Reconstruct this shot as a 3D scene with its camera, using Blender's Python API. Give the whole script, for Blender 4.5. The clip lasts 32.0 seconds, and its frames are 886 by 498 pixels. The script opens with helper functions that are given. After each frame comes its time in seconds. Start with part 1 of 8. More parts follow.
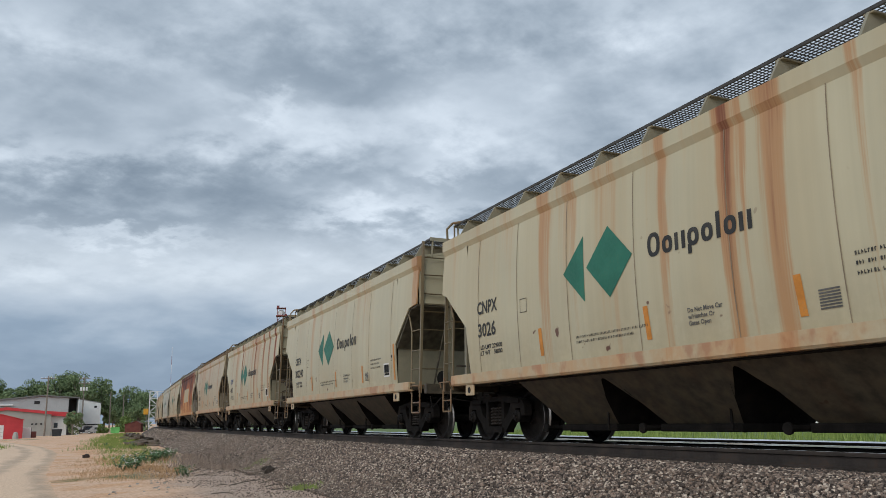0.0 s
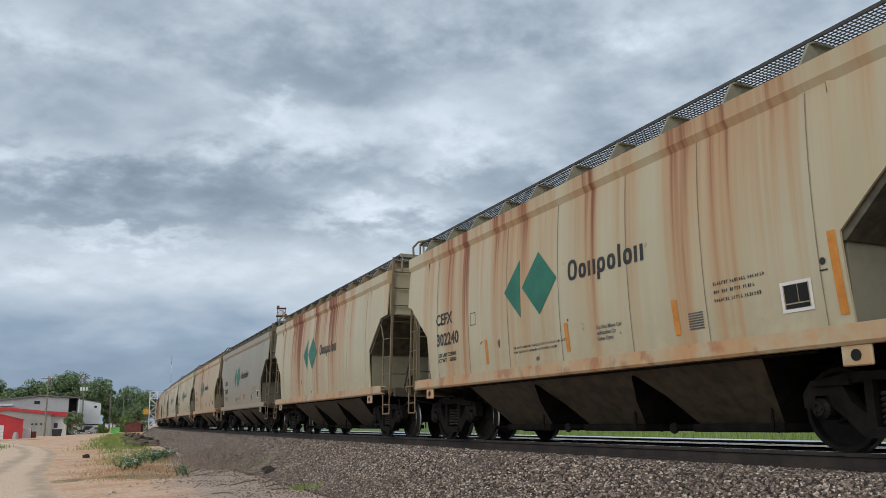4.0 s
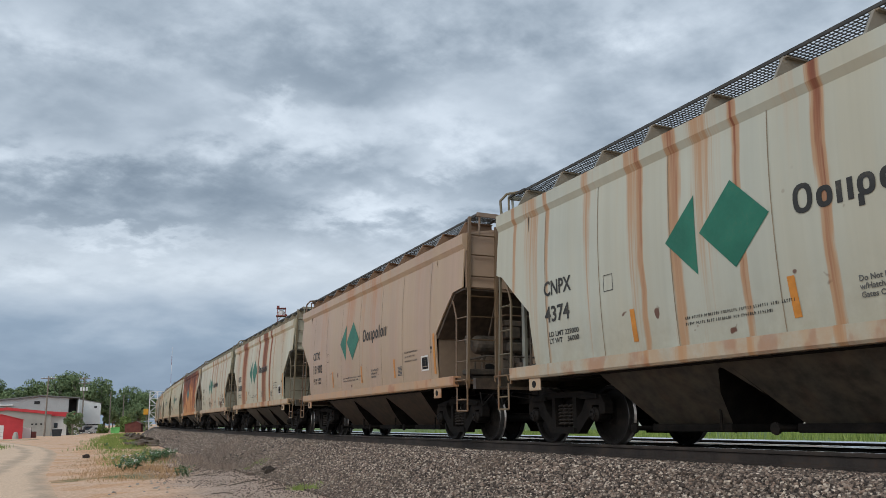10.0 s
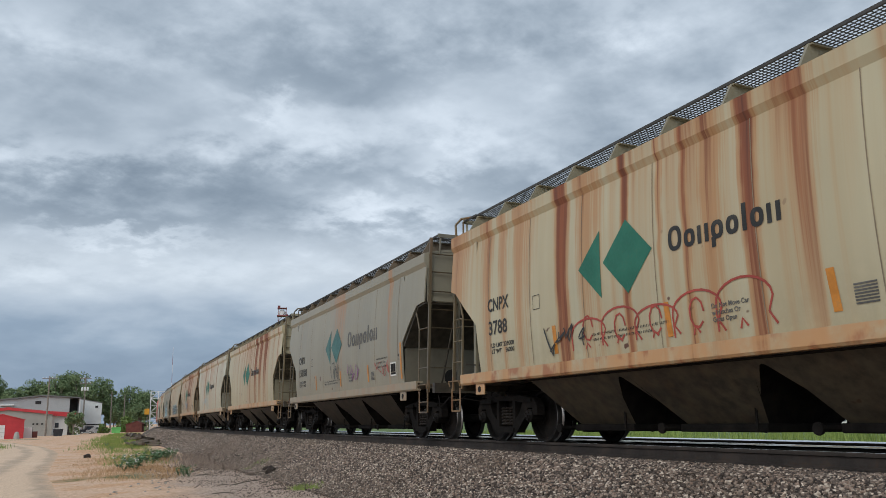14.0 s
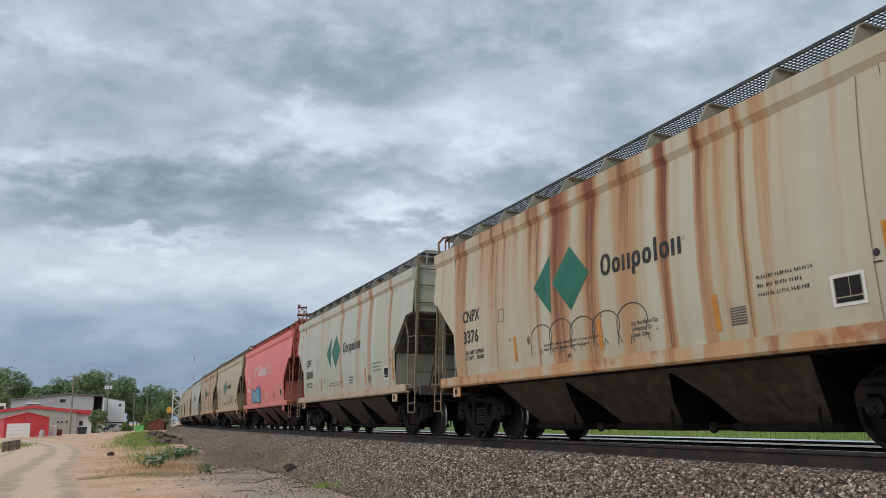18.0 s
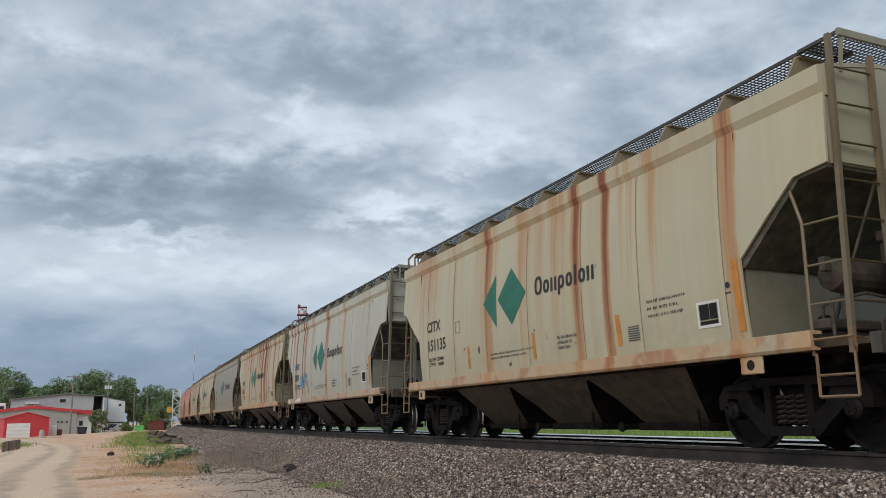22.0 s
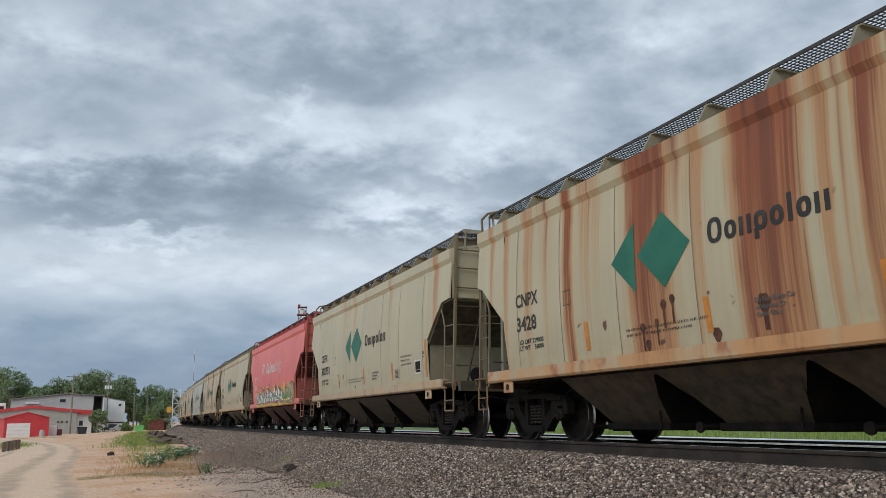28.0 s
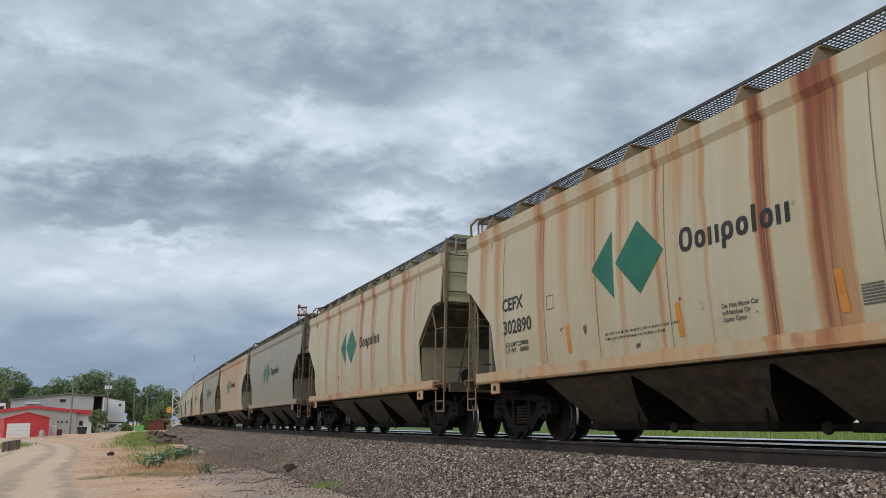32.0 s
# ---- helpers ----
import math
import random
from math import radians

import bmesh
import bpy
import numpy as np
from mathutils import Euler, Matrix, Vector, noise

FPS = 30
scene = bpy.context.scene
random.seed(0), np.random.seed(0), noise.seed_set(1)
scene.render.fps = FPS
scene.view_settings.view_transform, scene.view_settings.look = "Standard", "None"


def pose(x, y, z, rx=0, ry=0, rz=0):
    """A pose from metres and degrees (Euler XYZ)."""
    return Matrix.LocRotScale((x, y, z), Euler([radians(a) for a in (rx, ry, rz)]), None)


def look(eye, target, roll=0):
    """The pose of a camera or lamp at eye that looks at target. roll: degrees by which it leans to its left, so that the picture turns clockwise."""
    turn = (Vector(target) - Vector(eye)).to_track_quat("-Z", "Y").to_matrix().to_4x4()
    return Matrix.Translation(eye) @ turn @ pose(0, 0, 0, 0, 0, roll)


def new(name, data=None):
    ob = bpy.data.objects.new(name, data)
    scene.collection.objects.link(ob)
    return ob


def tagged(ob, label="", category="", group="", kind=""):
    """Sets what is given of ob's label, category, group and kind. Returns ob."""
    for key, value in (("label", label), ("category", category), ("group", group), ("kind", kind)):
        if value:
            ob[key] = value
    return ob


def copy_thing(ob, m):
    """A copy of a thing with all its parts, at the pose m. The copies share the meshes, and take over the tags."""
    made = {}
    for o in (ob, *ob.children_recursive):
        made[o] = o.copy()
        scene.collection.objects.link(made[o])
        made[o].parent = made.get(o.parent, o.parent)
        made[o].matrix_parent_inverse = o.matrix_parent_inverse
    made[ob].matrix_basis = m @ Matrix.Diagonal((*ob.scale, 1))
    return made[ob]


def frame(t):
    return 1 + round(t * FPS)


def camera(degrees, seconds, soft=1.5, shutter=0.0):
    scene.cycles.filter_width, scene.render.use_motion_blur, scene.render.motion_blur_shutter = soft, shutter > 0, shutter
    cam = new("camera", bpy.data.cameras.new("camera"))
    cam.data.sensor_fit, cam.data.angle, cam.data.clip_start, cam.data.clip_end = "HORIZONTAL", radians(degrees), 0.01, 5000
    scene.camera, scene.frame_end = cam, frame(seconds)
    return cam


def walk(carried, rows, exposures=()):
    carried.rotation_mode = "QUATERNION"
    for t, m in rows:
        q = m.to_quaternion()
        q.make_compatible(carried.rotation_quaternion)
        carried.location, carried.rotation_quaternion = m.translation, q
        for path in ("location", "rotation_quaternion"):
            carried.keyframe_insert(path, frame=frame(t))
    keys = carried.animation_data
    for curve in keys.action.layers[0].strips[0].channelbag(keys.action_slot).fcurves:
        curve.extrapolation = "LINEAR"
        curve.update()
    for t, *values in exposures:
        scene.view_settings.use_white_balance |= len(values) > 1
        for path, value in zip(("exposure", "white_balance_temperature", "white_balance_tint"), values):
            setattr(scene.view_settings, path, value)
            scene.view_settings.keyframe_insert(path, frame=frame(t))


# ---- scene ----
# One train of covered hopper cars on a wide curve, seen from a dirt road beside the line.
FOV = 58.846
R_TRACK = 1724.5          # radius of the curve, bending away from the camera
Y_TRACK = 8.4201           # centre line of the near track abreast of the camera
CANT = 1.630                # degrees by which the near rail is raised
L_CAR = 14.356             # coupled length of one car
N_CARS = 70
GROUND = -1.0              # dirt beside the line, below the rail head
EYE = Vector((0, 0, 0.532))

cam = camera(FOV, 32.0, soft=0.8)


def aim(yaw, pitch, roll):
    a, b = radians(yaw), radians(pitch)
    way = Vector((-math.sin(a) * math.cos(b), math.cos(a) * math.cos(b), math.sin(b)))
    return look(EYE, EYE + way, roll)


walk(cam, [(0.0, aim(64.835, 11.967, -1.616)), (9.0, aim(64.840, 11.972, -1.616)), (11.0, aim(64.835, 11.997, -1.606)),
           (11.6, aim(64.855, 12.027, -1.616)), (12.1, aim(64.855, 12.022, -1.616)), (12.6, aim(64.880, 11.972, -1.616)),
           (14.0, aim(64.900, 11.972, -1.606)), (14.5, aim(64.925, 12.082, -1.616)), (16.5, aim(66.320, 11.917, -1.516)),
           (17.0, aim(66.325, 11.922, -1.516)), (25.5, aim(66.325, 11.912, -1.516)), (32.0, aim(66.325, 11.917, -1.516))])

# ---------------------------------------------------------------- light
SUN_FROM = Vector((0.52, -0.62, 0.60)).normalized()


def sky_world():
    w = bpy.data.worlds.new("overcast_sky")
    scene.world = w
    w.use_nodes = True
    nt = w.node_tree
    nt.nodes.clear()
    N, K = nt.nodes.new, nt.links.new

    def math_(op, a, b=None, c=None, clamp=False):
        n = N("ShaderNodeMath")
        n.operation, n.use_clamp = op, clamp
        for i, v in enumerate((a, b, c)):
            if v is None:
                continue
            if isinstance(v, (int, float)):
                n.inputs[i].default_value = v
            else:
                K(v, n.inputs[i])
        return n.outputs[0]

    def noise_(vec, scale, detail, rough, dist=0.0):
        n = N("ShaderNodeTexNoise")
        n.inputs["Scale"].default_value, n.inputs["Detail"].default_value = scale, detail
        n.inputs["Roughness"].default_value, n.inputs["Distortion"].default_value = rough, dist
        K(vec, n.inputs["Vector"])
        return n.outputs["Fac"]

    tc = N("ShaderNodeTexCoord")
    sep = N("ShaderNodeSeparateXYZ")
    K(tc.outputs["Generated"], sep.inputs[0])
    x, y, z = sep.outputs
    up = math_("MAXIMUM", z, 0.0)
    den = math_("ADD", up, 0.30)
    comb = N("ShaderNodeCombineXYZ")
    K(math_("DIVIDE", x, den), comb.inputs[0])
    K(math_("DIVIDE", y, den), comb.inputs[1])
    mp = N("ShaderNodeMapping")
    mp.inputs["Location"].default_value = (SKY_AT[0], SKY_AT[1], 0.0)
    mp.inputs["Rotation"].default_value = (0, 0, radians(-25))
    mp.inputs["Scale"].default_value = (1.7, 1.5, 1.0)
    K(comb.outputs[0], mp.inputs[0])
    big = noise_(mp.outputs[0], 0.75, 2.0, 0.5, 0.1)
    mid = noise_(mp.outputs[0], 2.2, 5.0, 0.52, 0.15)
    fine = noise_(mp.outputs[0], 6.5, 6.0, 0.58, 0.1)
    mix = math_("ADD", math_("MULTIPLY", big, 0.30), math_("ADD", math_("MULTIPLY", mid, 0.46), math_("MULTIPLY", fine, 0.24)))
    # banks and breaks of the cloud deck: bearing, height, half widths in degrees, weight
    az = math_("MULTIPLY", math_("ARCTAN2", y, math_("MULTIPLY", x, -1.0)), 57.296)
    el_ = math_("MULTIPLY", math_("ARCSINE", z), 57.296)
    az = math_("ADD", az, math_("MULTIPLY", math_("SUBTRACT", mid, 0.5), 14.0))
    el_ = math_("ADD", el_, math_("MULTIPLY", math_("SUBTRACT", fine, 0.5), 7.0))
    for a, e, ra, re_, w in BANKS:
        da = math_("DIVIDE", math_("SUBTRACT", az, a), ra)
        de = math_("DIVIDE", math_("SUBTRACT", el_, e), re_)
        q = math_("ADD", math_("MULTIPLY", da, da), math_("MULTIPLY", de, de))
        mix = math_("ADD", mix, math_("MULTIPLY", math_("POWER", 2.718, math_("MULTIPLY", q, -0.8)), w))
    ramp = N("ShaderNodeValToRGB")
    ramp.color_ramp.interpolation = "B_SPLINE"
    el = ramp.color_ramp.elements
    el[0].position, el[0].color = 0.30, (0.20, 0.258, 0.33, 1)
    el[1].position, el[1].color = 0.74, (0.83, 0.92, 1.02, 1)
    for p, c in ((0.42, (0.30, 0.37, 0.45, 1)), (0.51, (0.43, 0.507, 0.595, 1)), (0.61, (0.60, 0.685, 0.78, 1))):
        e = el.new(p)
        e.color = c
    K(mix, ramp.inputs[0])
    # a smoother veil low down, turning slate blue at the horizon
    veil = N("ShaderNodeValToRGB")
    ve = veil.color_ramp.elements
    ve[0].position, ve[0].color = 0.0, (0.235, 0.31, 0.415, 1)
    ve[1].position, ve[1].color = 0.30, (0.44, 0.50, 0.57, 1)
    for p, c in ((0.06, (0.22, 0.30, 0.41, 1)), (0.10, (0.27, 0.36, 0.475, 1)), (0.145, (0.50, 0.585, 0.685, 1)), (0.19, (0.64, 0.715, 0.79, 1))):
        e = ve.new(p)
        e.color = c
    wob = math_("ADD", up, math_("MULTIPLY", math_("SUBTRACT", mid, 0.5), 0.10))
    K(wob, veil.inputs[0])
    # towards the far side of the line the horizon is clearer
    side = N("ShaderNodeMapRange")
    side.interpolation_type = "SMOOTHSTEP"
    K(az, side.inputs[0])
    side.inputs[1].default_value, side.inputs[2].default_value = 8.0, 34.0
    clear = N("ShaderNodeMix")
    clear.data_type = "RGBA"
    K(side.outputs[0], clear.inputs["Factor"])
    K(veil.outputs[0], clear.inputs["A"])
    clear.inputs["B"].default_value = (0.66, 0.73, 0.80, 1)
    low = N("ShaderNodeMapRange")
    low.interpolation_type = "SMOOTHSTEP"
    K(wob, low.inputs[0])
    low.inputs[1].default_value, low.inputs[2].default_value = 0.13, 0.25
    low.inputs[3].default_value, low.inputs[4].default_value = 0.88, 0.0
    both = N("ShaderNodeMix")
    both.data_type = "RGBA"
    K(low.outputs[0], both.inputs["Factor"])
    K(ramp.outputs[0], both.inputs["A"])
    K(clear.outputs["Result"], both.inputs["B"])
    sky = N("ShaderNodeTexSky")
    sky.sky_type, sky.sun_disc = "NISHITA", False
    sky.sun_elevation, sky.sun_rotation = math.asin(SUN_FROM.z), math.atan2(SUN_FROM.x, SUN_FROM.y)
    sky.air_density, sky.dust_density = 1.0, 2.0
    cover = N("ShaderNodeMix")
    cover.data_type = "RGBA"
    cover.inputs["Factor"].default_value = 0.97
    dim = N("ShaderNodeVectorMath")
    dim.operation = "SCALE"
    dim.inputs["Scale"].default_value = 0.1
    K(sky.outputs[0], dim.inputs[0])
    K(dim.outputs[0], cover.inputs["A"])
    K(both.outputs["Result"], cover.inputs["B"])
    bg = N("ShaderNodeBackground")
    bg.inputs["Strength"].default_value = 1.06
    K(cover.outputs["Result"], bg.inputs["Color"])
    K(bg.outputs[0], N("ShaderNodeOutputWorld").inputs[0])


SKY_AT = (3.1, 1.7)
BANKS = [(0.5, 13.7, 9, 1.7, -0.105), (5.2, 16.0, 6, 1.2, -0.05), (19.1, 25.5, 11, 2.4, -0.09), (24.4, 24.3, 4, 1.2, -0.04), (6.1, 23.1, 7, 1.9, -0.05),
         (31.9, 24.7, 5.5, 2.5, -0.03), (29.3, 16.8, 3, 1.1, -0.06), (15.7, 17.8, 5, 1.1, -0.05), (12.6, 22.2, 2.6, 0.9, 0.13), (16.5, 23.5, 4.5, 1.3, -0.05),
         (19.8, 14.9, 7, 1.1, 0.16), (2.8, 12.5, 5, 0.7, 0.15), (-3.0, 18.2, 4, 1.3, 0.1), (17.7, 20.9, 5, 1.3, 0.06), (27.4, 20.8, 3.2, 1.8, 0.08), (0.3, 10.7, 12, 1.6, 0.07),
         (40.7, 27.4, 5, 1.8, 0.08), (-3.9, 25.8, 5, 1.7, 0.07), (10.2, 19.4, 5.5, 1.3, 0.06), (24.2, 17.9, 2.6, 0.9, 0.09)]
sky_world()
sun_data = bpy.data.lights.new("sun", "SUN")
sun_data.energy, sun_data.angle, sun_data.color = 1.5, radians(45), (1.0, 0.965, 0.91)
sun = new("sun", sun_data)
sun.matrix_world = look(SUN_FROM * 50, (0, 0, 0))
scene.view_settings.exposure = 0.0

# ---------------------------------------------------------------- mesh helpers


def arc(s, off=0.0, z=0.0):
    """A place s metres along the near track (positive the way the train runs), off metres from its centre line, away from the road."""
    th = s / R_TRACK
    return Vector((R_TRACK * math.sin(th) - off * math.sin(th), Y_TRACK + R_TRACK * (1 - math.cos(th)) + off * math.cos(th), z))


def canted(off, z):
    c, s = math.cos(radians(CANT)), math.sin(radians(CANT))
    return off * c + z * s, -off * s + z * c


def mesh_of(name, bm, mats=()):
    me = bpy.data.meshes.new(name)
    bm.to_mesh(me)
    bm.free()
    for m in mats:
        me.materials.append(m)
    return me


def part(name, bm, material, parent, label=""):
    """Links a bmesh (or a mesh) as one mesh object under a thing or a part."""
    me = bm if isinstance(bm, bpy.types.Mesh) else mesh_of(name, bm)
    if material and not me.materials:
        me.materials.append(material)
    ob = new(name, me)
    ob.parent = parent
    if label:
        ob["label"] = label
    return ob


def thing(name, bm, material, label, category, group="", kind=""):
    if bm is None:
        ob = new(name)
    else:
        me = bm if isinstance(bm, bpy.types.Mesh) else mesh_of(name, bm)
        if material and not me.materials:
            me.materials.append(material)
        ob = new(name, me)
    return tagged(ob, label, category, group, kind)


def box(bm, x0, x1, y0, y1, z0, z1, bevel=0.0):
    vs = [bm.verts.new((x, y, z)) for x in (x0, x1) for y in (y0, y1) for z in (z0, z1)]
    fs = [bm.faces.new([vs[i] for i in q]) for q in ((0, 1, 3, 2), (4, 6, 7, 5), (0, 4, 5, 1), (2, 3, 7, 6), (0, 2, 6, 4), (1, 5, 7, 3))]
    if bevel:
        es = list({e for f in fs for e in f.edges})
        bmesh.ops.bevel(bm, geom=es, offset=bevel, segments=1, affect="EDGES")
    return bm


def boxm(*a, bevel=0.0):
    return box(bmesh.new(), *a, bevel=bevel)


def prism(bm, pts, axis, a, b):
    """A polygon of (u, v) drawn out along an axis from a to b: x takes (y, z), y takes (x, z), z takes (x, y)."""
    def at(u, v, w):
        return {"x": (w, u, v), "y": (u, w, v), "z": (u, v, w)}[axis]
    lo = [bm.verts.new(at(u, v, a)) for u, v in pts]
    hi = [bm.verts.new(at(u, v, b)) for u, v in pts]
    n = len(pts)
    bm.faces.new(lo)
    bm.faces.new(hi[::-1])
    for i in range(n):
        bm.faces.new((lo[i], hi[i], hi[(i + 1) % n], lo[(i + 1) % n]))
    bmesh.ops.recalc_face_normals(bm, faces=bm.faces)
    return bm


def tube(bm, p, q, r, n=6, r2=None):
    """A round bar from p to q."""
    p, q = Vector(p), Vector(q)
    d = (q - p).normalized()
    a = d.orthogonal().normalized()
    b = d.cross(a)
    r2 = r if r2 is None else r2
    lo = [bm.verts.new(p + (a * math.cos(6.2832 * i / n) + b * math.sin(6.2832 * i / n)) * r) for i in range(n)]
    hi = [bm.verts.new(q + (a * math.cos(6.2832 * i / n) + b * math.sin(6.2832 * i / n)) * r2) for i in range(n)]
    for i in range(n):
        bm.faces.new((lo[i], lo[(i + 1) % n], hi[(i + 1) % n], hi[i]))
    bm.faces.new(lo[::-1])
    bm.faces.new(hi)
    return bm


def bars(bm, pts, r, n=6):
    for p, q in zip(pts, pts[1:]):
        tube(bm, p, q, r, n)
    return bm


def lathe(bm, prof, n=24, centre=(0, 0, 0), axis="y"):
    """Turns a profile of (radius, along) about an axis."""
    rings = []
    cx, cy, cz = centre
    for r, w in prof:
        ring = []
        for i in range(n):
            a = 6.2832 * i / n
            u, v = r * math.cos(a), r * math.sin(a)
            ring.append(bm.verts.new({"y": (cx + u, cy + w, cz + v), "z": (cx + u, cy + v, cz + w), "x": (cx + w, cy + u, cz + v)}[axis]))
        rings.append(ring)
    for a, b in zip(rings, rings[1:]):
        for i in range(n):
            bm.faces.new((a[i], a[(i + 1) % n], b[(i + 1) % n], b[i]))
    bm.faces.new(rings[0])
    bm.faces.new(rings[-1])
    bmesh.ops.recalc_face_normals(bm, faces=bm.faces)
    return bm


def smooth(me):
    for p in me.polygons:
        p.use_smooth = True
    return me


def from_arrays(name, verts, faces, mats=()):
    me = bpy.data.meshes.new(name)
    me.from_pydata([tuple(v) for v in verts] if not isinstance(verts, np.ndarray) else verts.tolist(), [], faces if not isinstance(faces, np.ndarray) else faces.tolist())
    for m in mats:
        me.materials.append(m)
    me.update()
    return me


# ---------------------------------------------------------------- materials
class Nodes:
    """A node tree with short ways to add to it."""

    def __init__(self, tree):
        self.t, self.N, self.K = tree, tree.nodes.new, tree.links.new

    def put(self, v, socket):
        if isinstance(v, bpy.types.NodeSocket):
            self.K(v, socket)
        elif isinstance(v, tuple) and len(v) == 3 and socket.type == "RGBA":
            socket.default_value = (*v, 1)
        else:
            socket.default_value = v

    def math(self, op, a, b=0.0, c=0.0, clamp=False):
        n = self.N("ShaderNodeMath")
        n.operation, n.use_clamp = op, clamp
        for i, v in enumerate((a, b, c)):
            self.put(v, n.inputs[i])
        return n.outputs[0]

    def noise(self, vec, scale, detail=4.0, rough=0.55, dist=0.0):
        n = self.N("ShaderNodeTexNoise")
        for k, v in (("Scale", scale), ("Detail", detail), ("Roughness", rough), ("Distortion", dist)):
            n.inputs[k].default_value = v
        if vec is not None:
            self.K(vec, n.inputs["Vector"])
        return n.outputs["Fac"]

    def remap(self, v, a, b, c=0.0, d=1.0, smooth_=True):
        n = self.N("ShaderNodeMapRange")
        n.interpolation_type = "SMOOTHSTEP" if smooth_ else "LINEAR"
        for i, w in enumerate((v, a, b, c, d)):
            self.put(w, n.inputs[i])
        return n.outputs[0]

    def mix(self, f, a, b, blend="MIX"):
        n = self.N("ShaderNodeMix")
        n.data_type, n.blend_type = "RGBA", blend
        self.put(f, n.inputs["Factor"])
        self.put(a, n.inputs["A"])
        self.put(b, n.inputs["B"])
        return n.outputs["Result"]

    def coords(self, kind="Object", scale=(1, 1, 1), loc=(0, 0, 0)):
        tc = self.N("ShaderNodeTexCoord")
        mp = self.N("ShaderNodeMapping")
        mp.inputs["Scale"].default_value, mp.inputs["Location"].default_value = scale, loc
        self.K(tc.outputs[kind], mp.inputs[0])
        return mp.outputs[0]

    def bump(self, h, strength, distance=0.01):
        n = self.N("ShaderNodeBump")
        n.inputs["Strength"].default_value, n.inputs["Distance"].default_value = strength, distance
        self.K(h, n.inputs["Height"])
        return n.outputs[0]


def material(name):
    m = bpy.data.materials.new(name)
    m.use_nodes = True
    m.node_tree.nodes.clear()
    g = Nodes(m.node_tree)
    bs = g.N("ShaderNodeBsdfPrincipled")
    g.K(bs.outputs[0], g.N("ShaderNodeOutputMaterial").inputs[0])
    return m, g, bs


def plain(name, c, rough=0.7, metal=0.0, vary=0.25, scale=3.0, dirt=(0.06, 0.05, 0.04), dirty=0.25, bump=0.15, space="Object"):
    """Paint, metal, wood or plaster with stains at two scales and a fine relief."""
    m, g, bs = material(name)
    co = g.coords(space)
    big, small = g.noise(co, scale, 4.0), g.noise(co, scale * 9, 5.0, 0.6)
    dark = tuple(v * (1 - vary) for v in c)
    col = g.mix(g.remap(big, 0.35, 0.65), dark, c)
    st = g.math("MULTIPLY", g.remap(g.math("ADD", g.math("MULTIPLY", big, 0.5), g.math("MULTIPLY", small, 0.5)), 0.5, 0.68), dirty)
    col = g.mix(st, col, dirt)
    g.K(col, bs.inputs["Base Color"])
    g.K(g.remap(small, 0.2, 0.8, max(0.05, rough - 0.12), min(1.0, rough + 0.12)), bs.inputs["Roughness"])
    bs.inputs["Metallic"].default_value = metal
    if bump:
        g.K(g.bump(small, bump, 0.01), bs.inputs["Normal"])
    return m


